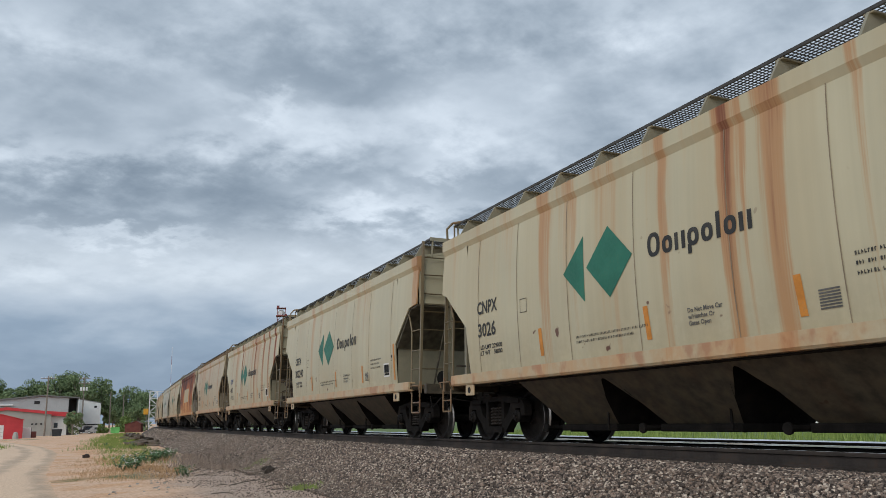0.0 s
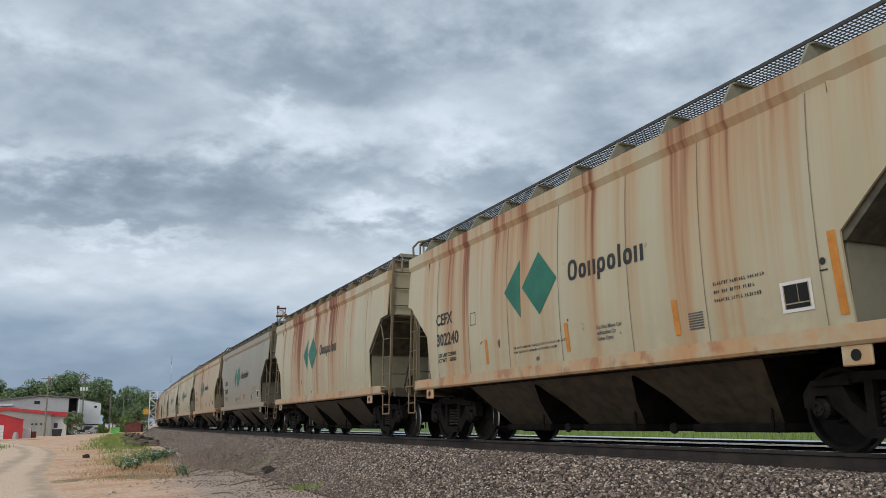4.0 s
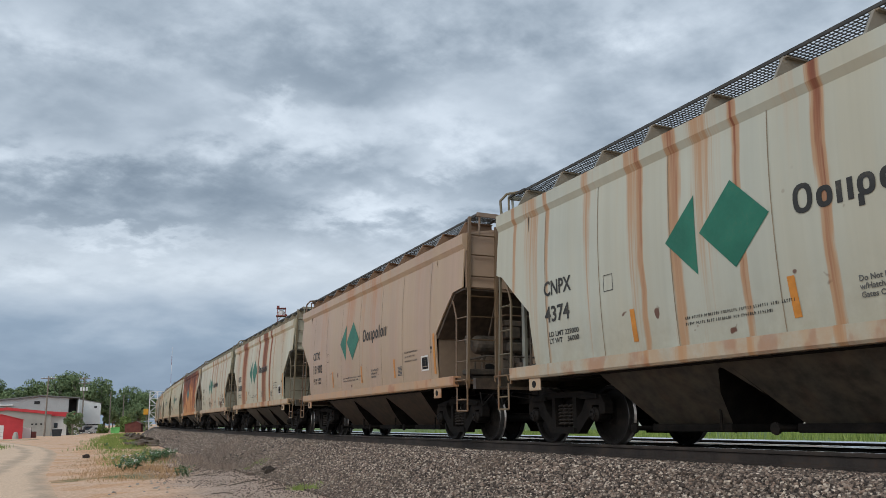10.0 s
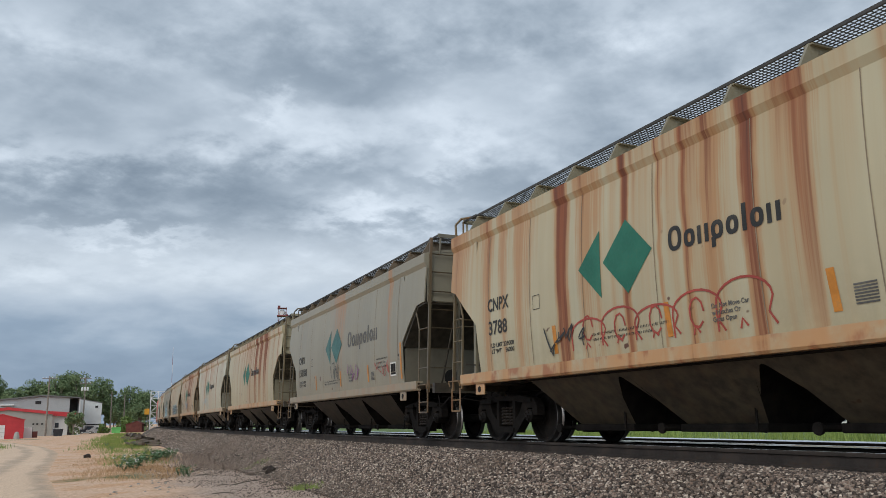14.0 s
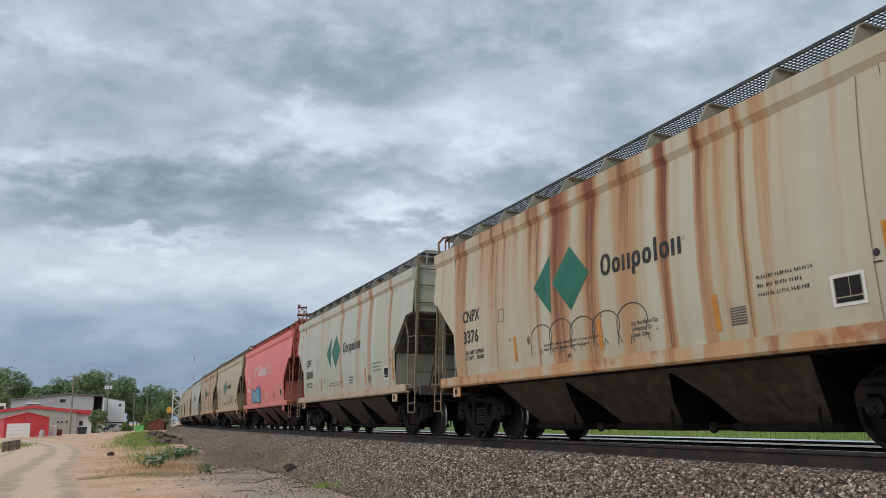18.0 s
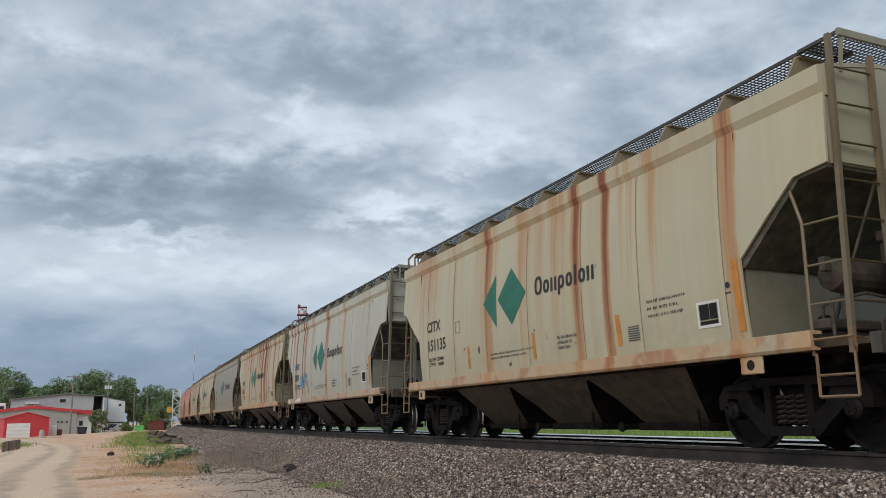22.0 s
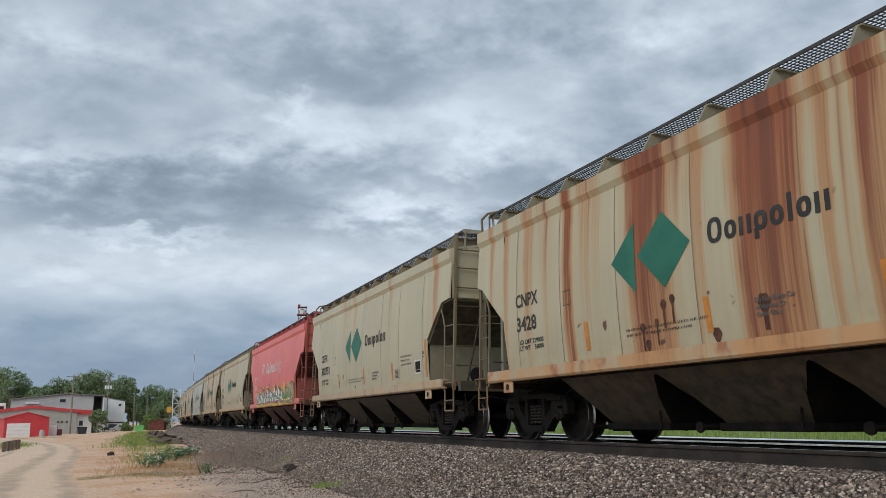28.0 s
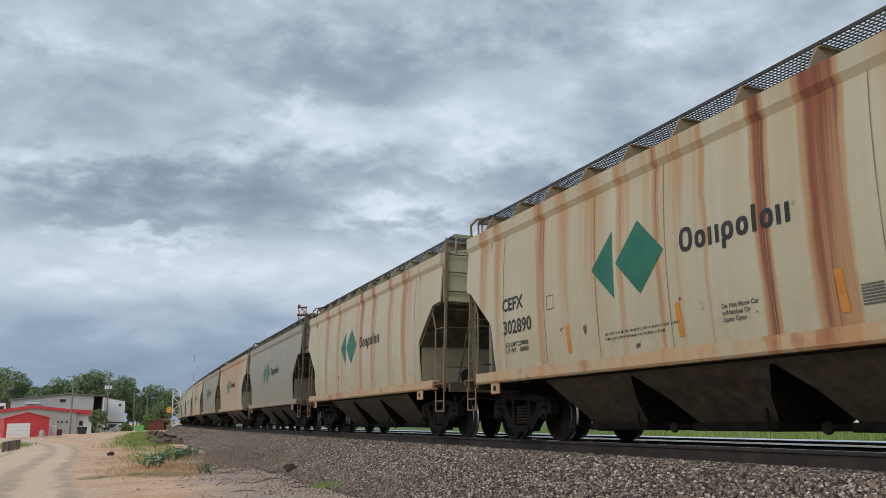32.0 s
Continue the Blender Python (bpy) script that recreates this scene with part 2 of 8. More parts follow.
def paint_group():
    """Old enamel on steel sheet: rust runs down from the roof edge, dusty painted shade below. Cover: how far rust has
    eaten the middle of the sheet.
    """
    t = bpy.data.node_groups.new("weathered_paint", "ShaderNodeTree")
    for nm, kind, val in (("Base", "NodeSocketColor", (0.6, 0.55, 0.4, 1)), ("Rust", "NodeSocketFloat", 0.4), ("Seed", "NodeSocketFloat", 0.0), ("Deep", "NodeSocketFloat", 0.5), ("ShadeGrime", "NodeSocketFloat", 0.0), ("Cover", "NodeSocketFloat", 0.0), ("Run", "NodeSocketFloat", 0.0), ("Own", "NodeSocketFloat", 0.0)):
        s = t.interface.new_socket(nm, in_out="INPUT", socket_type=kind)
        s.default_value = val
    t.interface.new_socket("Shader", in_out="OUTPUT", socket_type="NodeSocketShader")
    g = Nodes(t)
    gi = g.N("NodeGroupInput")
    base, rust, seed, deep, shade_grime, cover, drip, own = (gi.outputs[k] for k in ("Base", "Rust", "Seed", "Deep", "ShadeGrime", "Cover", "Run", "Own"))
    tc = g.N("ShaderNodeTexCoord")
    sep = g.N("ShaderNodeSeparateXYZ")
    g.K(tc.outputs["Object"], sep.inputs[0])
    x, y, z = sep.outputs
    xs = g.math("ADD", x, g.math("MULTIPLY", seed, 37.0))

    def strip(fx, fz, detail, dist=0.0, rough=0.5):
        c = g.N("ShaderNodeCombineXYZ")
        g.K(g.math("MULTIPLY", xs, fx), c.inputs[0])
        g.K(g.math("MULTIPLY", y, 0.15), c.inputs[1])
        g.K(g.math("MULTIPLY", z, fz), c.inputs[2])
        return g.noise(c.outputs[0], 1.0, detail, rough, dist)

    a, b, c = strip(0.5, 0.03, 1.5), strip(2.3, 0.07, 2.0, 0.1), strip(8.0, 0.16, 3.0, 0.1, 0.55)
    hair = strip(30.0, 0.5, 3.0, 0.0, 0.6)
    spots = g.noise(tc.outputs["Object"], 5.0, 5.0, 0.65)
    cloud = g.noise(tc.outputs["Object"], 0.55, 3.0, 0.5)
    run = g.math("ADD", g.math("MULTIPLY", a, 0.30), g.math("ADD", g.math("MULTIPLY", b, 0.46), g.math("MULTIPLY", c, 0.24)))
    run = g.math("ADD", run, g.math("MULTIPLY", g.math("SUBTRACT", hair, 0.5), 0.05))
    run = g.math("SUBTRACT", run, g.math("MULTIPLY", g.math("SUBTRACT", 4.0, z), 0.032))
    run = g.math("SUBTRACT", run, g.remap(g.math("ABSOLUTE", g.math("SUBTRACT", x, g.math("MULTIPLY", g.math("SUBTRACT", deep, 0.5), 3.0))), 2.6, 6.6, -0.015, 0.065))
    t1 = g.math("ADD", g.math("SUBTRACT", 0.575, g.math("MULTIPLY", rust, 0.27)), g.math("MULTIPLY", own, 0.085))
    t2 = g.math("ADD", t1, g.math("SUBTRACT", 0.105, g.math("MULTIPLY", deep, 0.085)))
    wash = g.remap(g.math("SUBTRACT", run, t1), -0.04, 0.13, 0.0, 0.72)
    core = g.remap(g.math("SUBTRACT", run, t2), 0.005, 0.105, 0.0, 0.86)
    black = g.remap(g.math("SUBTRACT", run, t2), 0.10, 0.18, 0.0, 0.8)
    # this car's own runs, fading as they go down the sheet
    flow = g.math("SUBTRACT", drip, g.math("MULTIPLY", g.math("SUBTRACT", 4.0, z), 0.11))
    flow = g.math("ADD", flow, g.math("ADD", g.math("MULTIPLY", g.math("SUBTRACT", hair, 0.5), 0.62), g.math("MULTIPLY", g.math("SUBTRACT", c, 0.5), 0.55)))
    flow = g.math("MULTIPLY", flow, g.math("MULTIPLY", drip, 4.0, clamp=True))
    wash = g.math("MAXIMUM", wash, g.remap(flow, 0.0, 0.42, 0.0, 0.80))
    core = g.math("MAXIMUM", core, g.remap(flow, 0.40, 0.86, 0.0, 0.88))
    black = g.math("MAXIMUM", black, g.remap(flow, 0.86, 1.2, 0.0, 0.55))
    grime = g.remap(g.math("ADD", g.math("MULTIPLY", cloud, 0.6), g.math("MULTIPLY", c, 0.4)), 0.3, 0.7, 0.84, 1.06, False)
    gr = g.N("ShaderNodeCombineColor")
    for i in range(3):
        g.K(grime, gr.inputs[i])
    col = g.mix(1.0, base, gr.outputs[0], "MULTIPLY")
    # a film of yellow-brown dust that runs with the rain
    film = g.remap(strip(1.3, 0.10, 3.0, 0.3), 0.36, 0.64, 0.12, 0.80)
    col = g.mix(g.math("MULTIPLY", film, g.math("MULTIPLY", rust, 0.9, clamp=True)), col, (0.43, 0.335, 0.185))
    # dust low down, its colour darkened as shade on the tucked-in lower side
    dust_shade = g.math("MULTIPLY", g.remap(z, 2.3, 1.0), g.remap(spots, 0.25, 0.7, 0.05, 0.34))
    col = g.mix(dust_shade, col, (0.25, 0.20, 0.13))
    col = g.mix(wash, col, g.mix(0.30, (0.46, 0.205, 0.072), g.mix(1.0, base, (0.62, 0.44, 0.28), "MULTIPLY")))
    col = g.mix(core, col, g.mix(g.remap(c, 0.35, 0.65), (0.25, 0.070, 0.033), (0.165, 0.046, 0.028)))
    col = g.mix(black, col, (0.060, 0.024, 0.024))
    # sheets rusted through their paint
    tone = g.math("ADD", g.math("ADD", g.math("MULTIPLY", cloud, 0.62), g.math("MULTIPLY", b, 0.28)), g.math("MULTIPLY", c, 0.10))
    tone = g.math("ADD", tone, g.math("MULTIPLY", g.math("SUBTRACT", z, 2.6), 0.085))
    tone = g.math("ADD", tone, g.math("MULTIPLY", g.math("SUBTRACT", spots, 0.5), 0.14))
    tone = g.math("ADD", tone, g.math("MULTIPLY", g.math("SUBTRACT", deep, 0.8), 0.14))
    ramp = g.N("ShaderNodeValToRGB")
    el = ramp.color_ramp.elements
    el[0].position, el[0].color = 0.36, (0.52, 0.25, 0.095, 1)
    el[1].position, el[1].color = 0.66, (0.050, 0.019, 0.018, 1)
    for p, k in ((0.43, (0.37, 0.125, 0.042, 1)), (0.49, (0.20, 0.058, 0.029, 1)), (0.57, (0.11, 0.034, 0.025, 1))):
        el.new(p).color = k
    g.K(tone, ramp.inputs[0])
    reach = g.math("ADD", g.math("ABSOLUTE", x), g.math("MULTIPLY", g.math("SUBTRACT", 0.5, g.math("ADD", g.math("MULTIPLY", cloud, 0.6), g.math("MULTIPLY", b, 0.4))), 5.0))
    reach = g.math("ADD", reach, g.math("MULTIPLY", g.math("SUBTRACT", 2.6, z), 0.5))
    eaten = g.math("MULTIPLY", g.math("MULTIPLY", cover, 1.3, clamp=True), g.remap(g.math("ADD", reach, g.math("MULTIPLY", g.math("SUBTRACT", 1.0, cover), 6.0)), 6.5, 5.5))
    col = g.mix(eaten, col, ramp.outputs[0])
    # small scabs where stones and couplings have chipped the paint
    chips = g.math("MULTIPLY", g.remap(g.noise(tc.outputs["Object"], 3.1, 2.0), 0.71, 0.74), g.remap(z, 3.4, 1.6))
    col = g.mix(chips, col, (0.12, 0.05, 0.03))
    sill = g.math("MULTIPLY", g.math("MULTIPLY", g.remap(z, 1.268, 1.25), g.math("MULTIPLY", rust, 1.5, clamp=True)), g.remap(g.math("ADD", g.math("MULTIPLY", b, 0.6), g.math("MULTIPLY", spots, 0.4)), 0.36, 0.6, 0.2, 0.9))
    col = g.mix(sill, col, (0.53, 0.285, 0.125))
    blot = g.math("MULTIPLY", g.math("MULTIPLY", g.remap(z, 1.268, 1.25), g.math("MULTIPLY", rust, 1.5, clamp=True)), g.remap(strip(3.0, 2.0, 4.0), 0.53, 0.66, 0.0, 0.78))
    col = g.mix(blot, col, (0.33, 0.11, 0.045))
    # near-black mix: grime, and painted shade on the underside and end recesses
    col = g.mix(g.math("MULTIPLY", shade_grime, g.remap(spots, 0.25, 0.75, 1.0, 0.8)), col, (0.020, 0.017, 0.014))
    bs = g.N("ShaderNodeBsdfPrincipled")
    g.K(col, bs.inputs["Base Color"])
    g.K(g.remap(g.math("MAXIMUM", core, eaten), 0.0, 1.0, 0.42, 0.8), bs.inputs["Roughness"])
    bs.inputs["Specular IOR Level"].default_value = 0.5
    wav = g.noise(tc.outputs["Object"], 1.1, 2.0)
    h = g.math("ADD", g.math("MULTIPLY", wav, 1.6), g.math("MULTIPLY", spots, 0.12))
    g.K(g.bump(h, 0.35, 0.02), bs.inputs["Normal"])
    g.K(bs.outputs[0], g.N("NodeGroupOutput").inputs[0])
    return t


PAINT = paint_group()


RUNS = {}


def streaks(car, *runs):
    """The rust runs of one car: place along the side, width and strength of each."""
    RUNS[car] = runs


def run_stops(runs):
    """Strength of the runs along the side, as at most 31 stops from one end of the car to the other."""
    xs = np.linspace(-7, 7, 701)
    v = np.zeros(701)
    for c, w, k in runs:
        v = np.maximum(v, k * np.clip((0.85 * w - abs(xs - c)) / (0.55 * w), 0, 1))
    keep = [0, 700]
    while len(keep) < 31:
        err = abs(v - np.interp(xs, xs[keep], v[keep]))
        if err.max() < 0.04:
            break
        keep = sorted({*keep, int(err.argmax())})
    return [(i / 700, float(v[i])) for i in keep]


def paint(base, rust, seed, deep=0.5, shade_grime=0.0, cover=0.0, runs=()):
    m = bpy.data.materials.new("weathered_car_paint")
    m.use_nodes = True
    nt = m.node_tree
    nt.nodes.clear()
    gr = nt.nodes.new("ShaderNodeGroup")
    gr.node_tree = PAINT
    gr.inputs["Base"].default_value = (*base, 1)
    gr.inputs["Rust"].default_value, gr.inputs["Seed"].default_value, gr.inputs["Deep"].default_value = rust, seed, deep
    gr.inputs["ShadeGrime"].default_value, gr.inputs["Cover"].default_value = shade_grime, cover
    nt.links.new(gr.outputs[0], nt.nodes.new("ShaderNodeOutputMaterial").inputs[0])
    if runs:
        g = Nodes(nt)
        gr.inputs["Own"].default_value = 1.0
        tc, sep = g.N("ShaderNodeTexCoord"), g.N("ShaderNodeSeparateXYZ")
        g.K(tc.outputs["Object"], sep.inputs[0])
        x = g.math("ADD", sep.outputs[0], g.math("MULTIPLY", g.math("SUBTRACT", g.noise(tc.outputs["Object"], 1.3, 2.0), 0.5), 0.12))
        ramp = g.N("ShaderNodeValToRGB")
        el = ramp.color_ramp.elements
        stops = run_stops(runs)
        for e, (q, v) in zip(el, (stops[0], stops[-1])):
            e.position, e.color = q, (v, v, v, 1)
        for q, v in stops[1:-1]:
            el.new(q).color = (v, v, v, 1)
        g.K(g.math("DIVIDE", g.math("ADD", x, 7.0), 14.0), ramp.inputs[0])
        g.K(ramp.outputs[0], gr.inputs["Run"])
    return m


# brake-dusted running gear; the same dark also paints shade on the hopper cross sheets
M_STEEL = plain("dusty_steel_and_hopper_shade", (0.014, 0.0125, 0.0115), 0.85, 0.0, 0.4, 4.0, (0.034, 0.024, 0.017), 0.5)
M_WHEEL = plain("wheel_steel", (0.017, 0.0155, 0.0145), 0.6, 0.2, 0.4, 5.0, (0.045, 0.032, 0.024), 0.4)
M_TREAD = plain("polished_tread", (0.30, 0.29, 0.28), 0.42, 1.0, 0.2, 6.0, (0.2, 0.18, 0.16), 0.2, 0.05)
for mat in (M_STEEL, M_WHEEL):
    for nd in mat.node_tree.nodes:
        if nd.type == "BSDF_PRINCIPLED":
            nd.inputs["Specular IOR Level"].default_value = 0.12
M_GEAR = plain("grimy_brake_gear", (0.085, 0.07, 0.054), 0.8, 0.0, 0.45, 5.0, (0.16, 0.085, 0.045), 0.5)
M_SPRING = plain("spring_steel", (0.040, 0.033, 0.028), 0.6, 0.2, 0.3, 8.0)
M_WALK = plain("galvanised_grating", (0.075, 0.073, 0.07), 0.6, 0.3, 0.3, 4.0)
M_GREEN = plain("faded_green_vinyl", (0.012, 0.155, 0.098), 0.5, 0, 0.22, 2.0, (0.10, 0.16, 0.11), 0.35, 0.05)
M_TEAL = plain("dull_teal_vinyl", (0.045, 0.16, 0.15), 0.55, 0, 0.3, 2.0, (0.16, 0.19, 0.17), 0.5, 0.05)
M_INK = plain("black_stencil_paint", (0.030, 0.031, 0.030), 0.6, 0, 0.3, 4.0, (0.16, 0.14, 0.10), 0.4, 0.05)
M_BLUEINK = plain("blue_stencil_paint", (0.05, 0.10, 0.22), 0.6, 0, 0.3, 4.0, (0.16, 0.16, 0.14), 0.35, 0.05)
M_GREYINK = plain("grey_stencil_paint", (0.12, 0.12, 0.115), 0.6, 0, 0.3, 5.0, (0.25, 0.22, 0.17), 0.5, 0.05)
M_WHITE = plain("white_marking_paint", (0.74, 0.73, 0.70), 0.55, 0, 0.12, 3.0, (0.4, 0.36, 0.3), 0.35, 0.05)
M_ORANGE = plain("orange_reflective_strip", (0.62, 0.24, 0.03), 0.45, 0, 0.25, 5.0, (0.30, 0.20, 0.09), 0.4, 0.05)
M_BLACK = plain("hole_and_placard_black", (0.008, 0.008, 0.008), 0.9, 0, 0.2, 4.0, dirty=0.1)
M_SPRAYS = {
    "black": plain("black_spray_paint", (0.03, 0.032, 0.032), 0.5, 0, 0.2, 5, dirty=0.15, bump=0.03),
    "blue": plain("blue_spray_paint", (0.10, 0.33, 0.52), 0.5, 0, 0.25, 3, (0.3, 0.45, 0.5), 0.3, 0.03),
    "paleblue": plain("pale_blue_spray_paint", (0.32, 0.55, 0.66), 0.5, 0, 0.2, 3, (0.2, 0.35, 0.42), 0.3, 0.03),
    "white": M_WHITE,
    "yellow": plain("yellow_spray_paint", (0.70, 0.52, 0.06), 0.5, 0, 0.2, 3, dirty=0.1, bump=0.03),
    "red": plain("red_spray_paint", (0.42, 0.07, 0.05), 0.5, 0, 0.25, 3, dirty=0.15, bump=0.03),
    "green": plain("green_spray_paint", (0.07, 0.33, 0.10), 0.5, 0, 0.2, 3, dirty=0.1, bump=0.03),
    "purple": plain("purple_spray_paint", (0.26, 0.06, 0.24), 0.5, 0, 0.2, 3, dirty=0.1, bump=0.03),
    "smoke": plain("thin_grey_spray", (0.16, 0.145, 0.12), 0.6, 0, 0.3, 6, (0.4, 0.36, 0.28), 0.5, 0.03),
    "cream": plain("cream_patch_paint", (0.47, 0.40, 0.26), 0.6, 0, 0.2, 2, (0.36, 0.19, 0.09), 0.5, 0.03),
}

# ---------------------------------------------------------------- hopper car, built once; x along the track, z from the rail head
Z_SILL, Z_TOP, X_END = 1.262, 3.90, 6.46


def side_y(z):
    return 1.60 - 0.075 * ((z - 2.5) / 1.4) ** 2


def side_sheet(sign):
    bm = bmesh.new()
    # lower edge at the leading and the trailing end of the near side; the far side is the same turned about
    lead = [(5.12, 2.19), (5.56, 2.58), (6.0, 2.96), (X_END, 3.0)]
    trail = [(-X_END, 2.98), (-6.25, 2.91), (-5.8, 2.54), (-5.34, 2.17)]

    def strip(x0, x1, zb0, zb1, rows, lean0=0.0, lean1=0.0):
        prev = None
        for i in range(rows + 1):
            t = i / rows
            pair = []
            for xx, zb, ln in ((x0, zb0, lean0), (x1, zb1, lean1)):
                z = zb + (Z_TOP - zb) * t
                dx = ln * max(0.0, (2.18 - z) / 0.92)
                pair.append(bm.verts.new((-sign * (xx + dx), sign * side_y(z), z)))
            if prev:
                bm.faces.new((prev[0], prev[1], pair[1], pair[0]))
            prev = pair

    for row in (lead, trail):
        for (xa, za), (xb_, zb_) in zip(row, row[1:]):
            strip(xa, xb_, za, zb_, 5)
    inner = [-5.34, -4.3, -2.87, -1.43, 0.0, 1.43, 2.87, 4.3, 5.12]
    for xa, xb_ in zip(inner, inner[1:]):
        strip(xa, xb_, Z_SILL, Z_SILL, 11, 0.1 if xa == -5.34 else 0.0, 0.02 if xb_ == 5.12 else 0.0)
    bmesh.ops.remove_doubles(bm, verts=bm.verts, dist=0.0005)
    bmesh.ops.recalc_face_normals(bm, faces=bm.faces)
    for f in bm.faces:
        if f.normal.y * sign < 0:
            f.normal_flip()
    bmesh.ops.solidify(bm, geom=bm.faces[:], thickness=0.03)
    return bm


def on_side(bm, x0, x1, z0, z1, lift=0.006, rows=None, skew=0.0):
    """A flat patch laid on the near side's curve."""
    rows = rows or max(1, int((z1 - z0) / 0.15))
    prev = None
    for i in range(rows + 1):
        z = z0 + (z1 - z0) * i / rows
        k = skew * i / rows
        pair = (bm.verts.new((x0 + k, -side_y(z) - lift, z)), bm.verts.new((x1 + k, -side_y(z) - lift, z)))
        if prev:
            bm.faces.new((prev[0], prev[1], pair[1], pair[0]))
        prev = pair
    return bm


def poly_on_side(bm, pts, lift=0.007, rows=10):
    """A convex polygon of (x, z) laid on the curve, cut into level bands."""
    zs = [p[1] for p in pts]
    lo, hi = min(zs), max(zs)
    levels = sorted({round(lo + (hi - lo) * i / rows, 4) for i in range(rows + 1)} | {round(z, 4) for z in zs})

    def span(z):
        xs = []
        for (xa, za), (xb_, zb_) in zip(pts, pts[1:] + pts[:1]):
            if abs(za - z) < 1e-4:
                xs.append(xa)
            if (za - z) * (zb_ - z) < 0:
                xs.append(xa + (xb_ - xa) * (z - za) / (zb_ - za))
        return min(xs), max(xs)

    prev = None
    for z in levels:
        a, b = span(z)
        pair = [bm.verts.new((a, -side_y(z) - lift, z))]
        pair.append(bm.verts.new((b, -side_y(z) - lift, z)) if b - a > 1e-4 else pair[0])
        if prev:
            vs = []
            for v in (prev[0], prev[1], pair[1], pair[0]):
                if v not in vs:
                    vs.append(v)
            if len(vs) > 2:
                bm.faces.new(vs)
        prev = pair
    return bm


def ribbon(bm, pts, w, lift=0.008):
    """A sprayed line of width w through points (x, z)."""
    pts = [Vector((p[0], p[1])) for p in pts]
    prev = None
    for i, p in enumerate(pts):
        d = (pts[min(i + 1, len(pts) - 1)] - pts[max(i - 1, 0)])
        if d.length < 1e-6:
            continue
        n = Vector((-d.y, d.x)).normalized() * (w / 2)
        a, b = p + n, p - n
        pair = [bm.verts.new((q.x, -side_y(q.y) - lift, q.y)) for q in (a, b)]
        if prev:
            bm.faces.new((prev[0], prev[1], pair[1], pair[0]))
        prev = pair
    return bm


def text_mesh(body, size, x, z, lift=0.008, width=None):
    cu = bpy.data.curves.new("lettering", "FONT")
    cu.offset = 0.022 * size
    cu.body, cu.size, cu.resolution_u, cu.fill_mode = body, size, 2, "FRONT"
    ob = bpy.data.objects.new("lettering", cu)
    me = bpy.data.meshes.new_from_object(ob)
    bpy.data.objects.remove(ob)
    co = np.empty(len(me.vertices) * 3)
    me.vertices.foreach_get("co", co)
    co = co.reshape(-1, 3)
    k = width / max(1e-3, co[:, 0].max()) if width else 1.0
    out = np.empty_like(co)
    out[:, 0], out[:, 2] = x + co[:, 0] * k, z + co[:, 1]
    out[:, 1] = -(1.60 - 0.075 * ((out[:, 2] - 2.5) / 1.4) ** 2) - lift
    me.vertices.foreach_set("co", out.ravel())
    me.update()
    return me


def truck_frame(sign):
    """Cast side frame with its three openings."""
    bm = bmesh.new()
    outer = [(-1.12, 0.47), (-1.13, 0.62), (-1.02, 0.76), (-0.5, 0.83), (0.5, 0.83), (1.02, 0.76), (1.13, 0.62), (1.12, 0.47), (0.99, 0.46), (0.97, 0.60), (0.80, 0.60), (0.76, 0.47), (0.62, 0.36), (0.40, 0.16), (-0.40, 0.16), (-0.62, 0.36), (-0.76, 0.47), (-0.80, 0.60), (-0.97, 0.60), (-0.99, 0.46)]
    holes = [[(-0.62, 0.70), (-0.36, 0.73), (-0.36, 0.40), (-0.52, 0.52)], [(-0.26, 0.74), (0.26, 0.74), (0.26, 0.27), (-0.26, 0.27)], [(0.62, 0.70), (0.36, 0.73), (0.36, 0.40), (0.52, 0.52)]]
    edges = []
    for loop in [outer, *holes]:
        vs = [bm.verts.new((x, sign * 1.08, z)) for x, z in loop]
        edges += [bm.edges.new((vs[i], vs[(i + 1) % len(vs)])) for i in range(len(vs))]
    bmesh.ops.triangle_fill(bm, use_beauty=True, use_dissolve=False, edges=edges)
    ex = bmesh.ops.extrude_face_region(bm, geom=bm.faces[:])
    bmesh.ops.translate(bm, vec=(0, -sign * 0.16, 0), verts=[v for v in ex["geom"] if isinstance(v, bmesh.types.BMVert)])
    box(bm, -0.34, 0.34, sign * 1.12, sign * 0.86, 0.16, 0.25)
    box(bm, -0.98, -0.5, sign * 1.12, sign * 1.08, 0.70, 0.76)
    box(bm, 0.5, 0.98, sign * 1.12, sign * 1.08, 0.70, 0.76)
    bmesh.ops.recalc_face_normals(bm, faces=bm.faces)
    return bm


def spring_nest(sign):
    bm = bmesh.new()
    for cx in (-0.15, 0.0, 0.15):
        prev = None
        for i in range(66):
            a = 6.2832 * i / 11
            r = [bm.verts.new((cx + (0.064 + 0.02 * math.cos(b)) * math.cos(a), sign * 1.0 + (0.064 + 0.02 * math.cos(b)) * math.sin(a), 0.275 + 0.0052 * i + 0.02 * math.sin(b))) for b in (0, 1.57, 3.14, 4.71)]
            for k in range(4) if prev else ():
                bm.faces.new((prev[k], prev[(k + 1) % 4], r[(k + 1) % 4], r[k]))
            prev = r
    bmesh.ops.recalc_face_normals(bm, faces=bm.faces)
    return bm


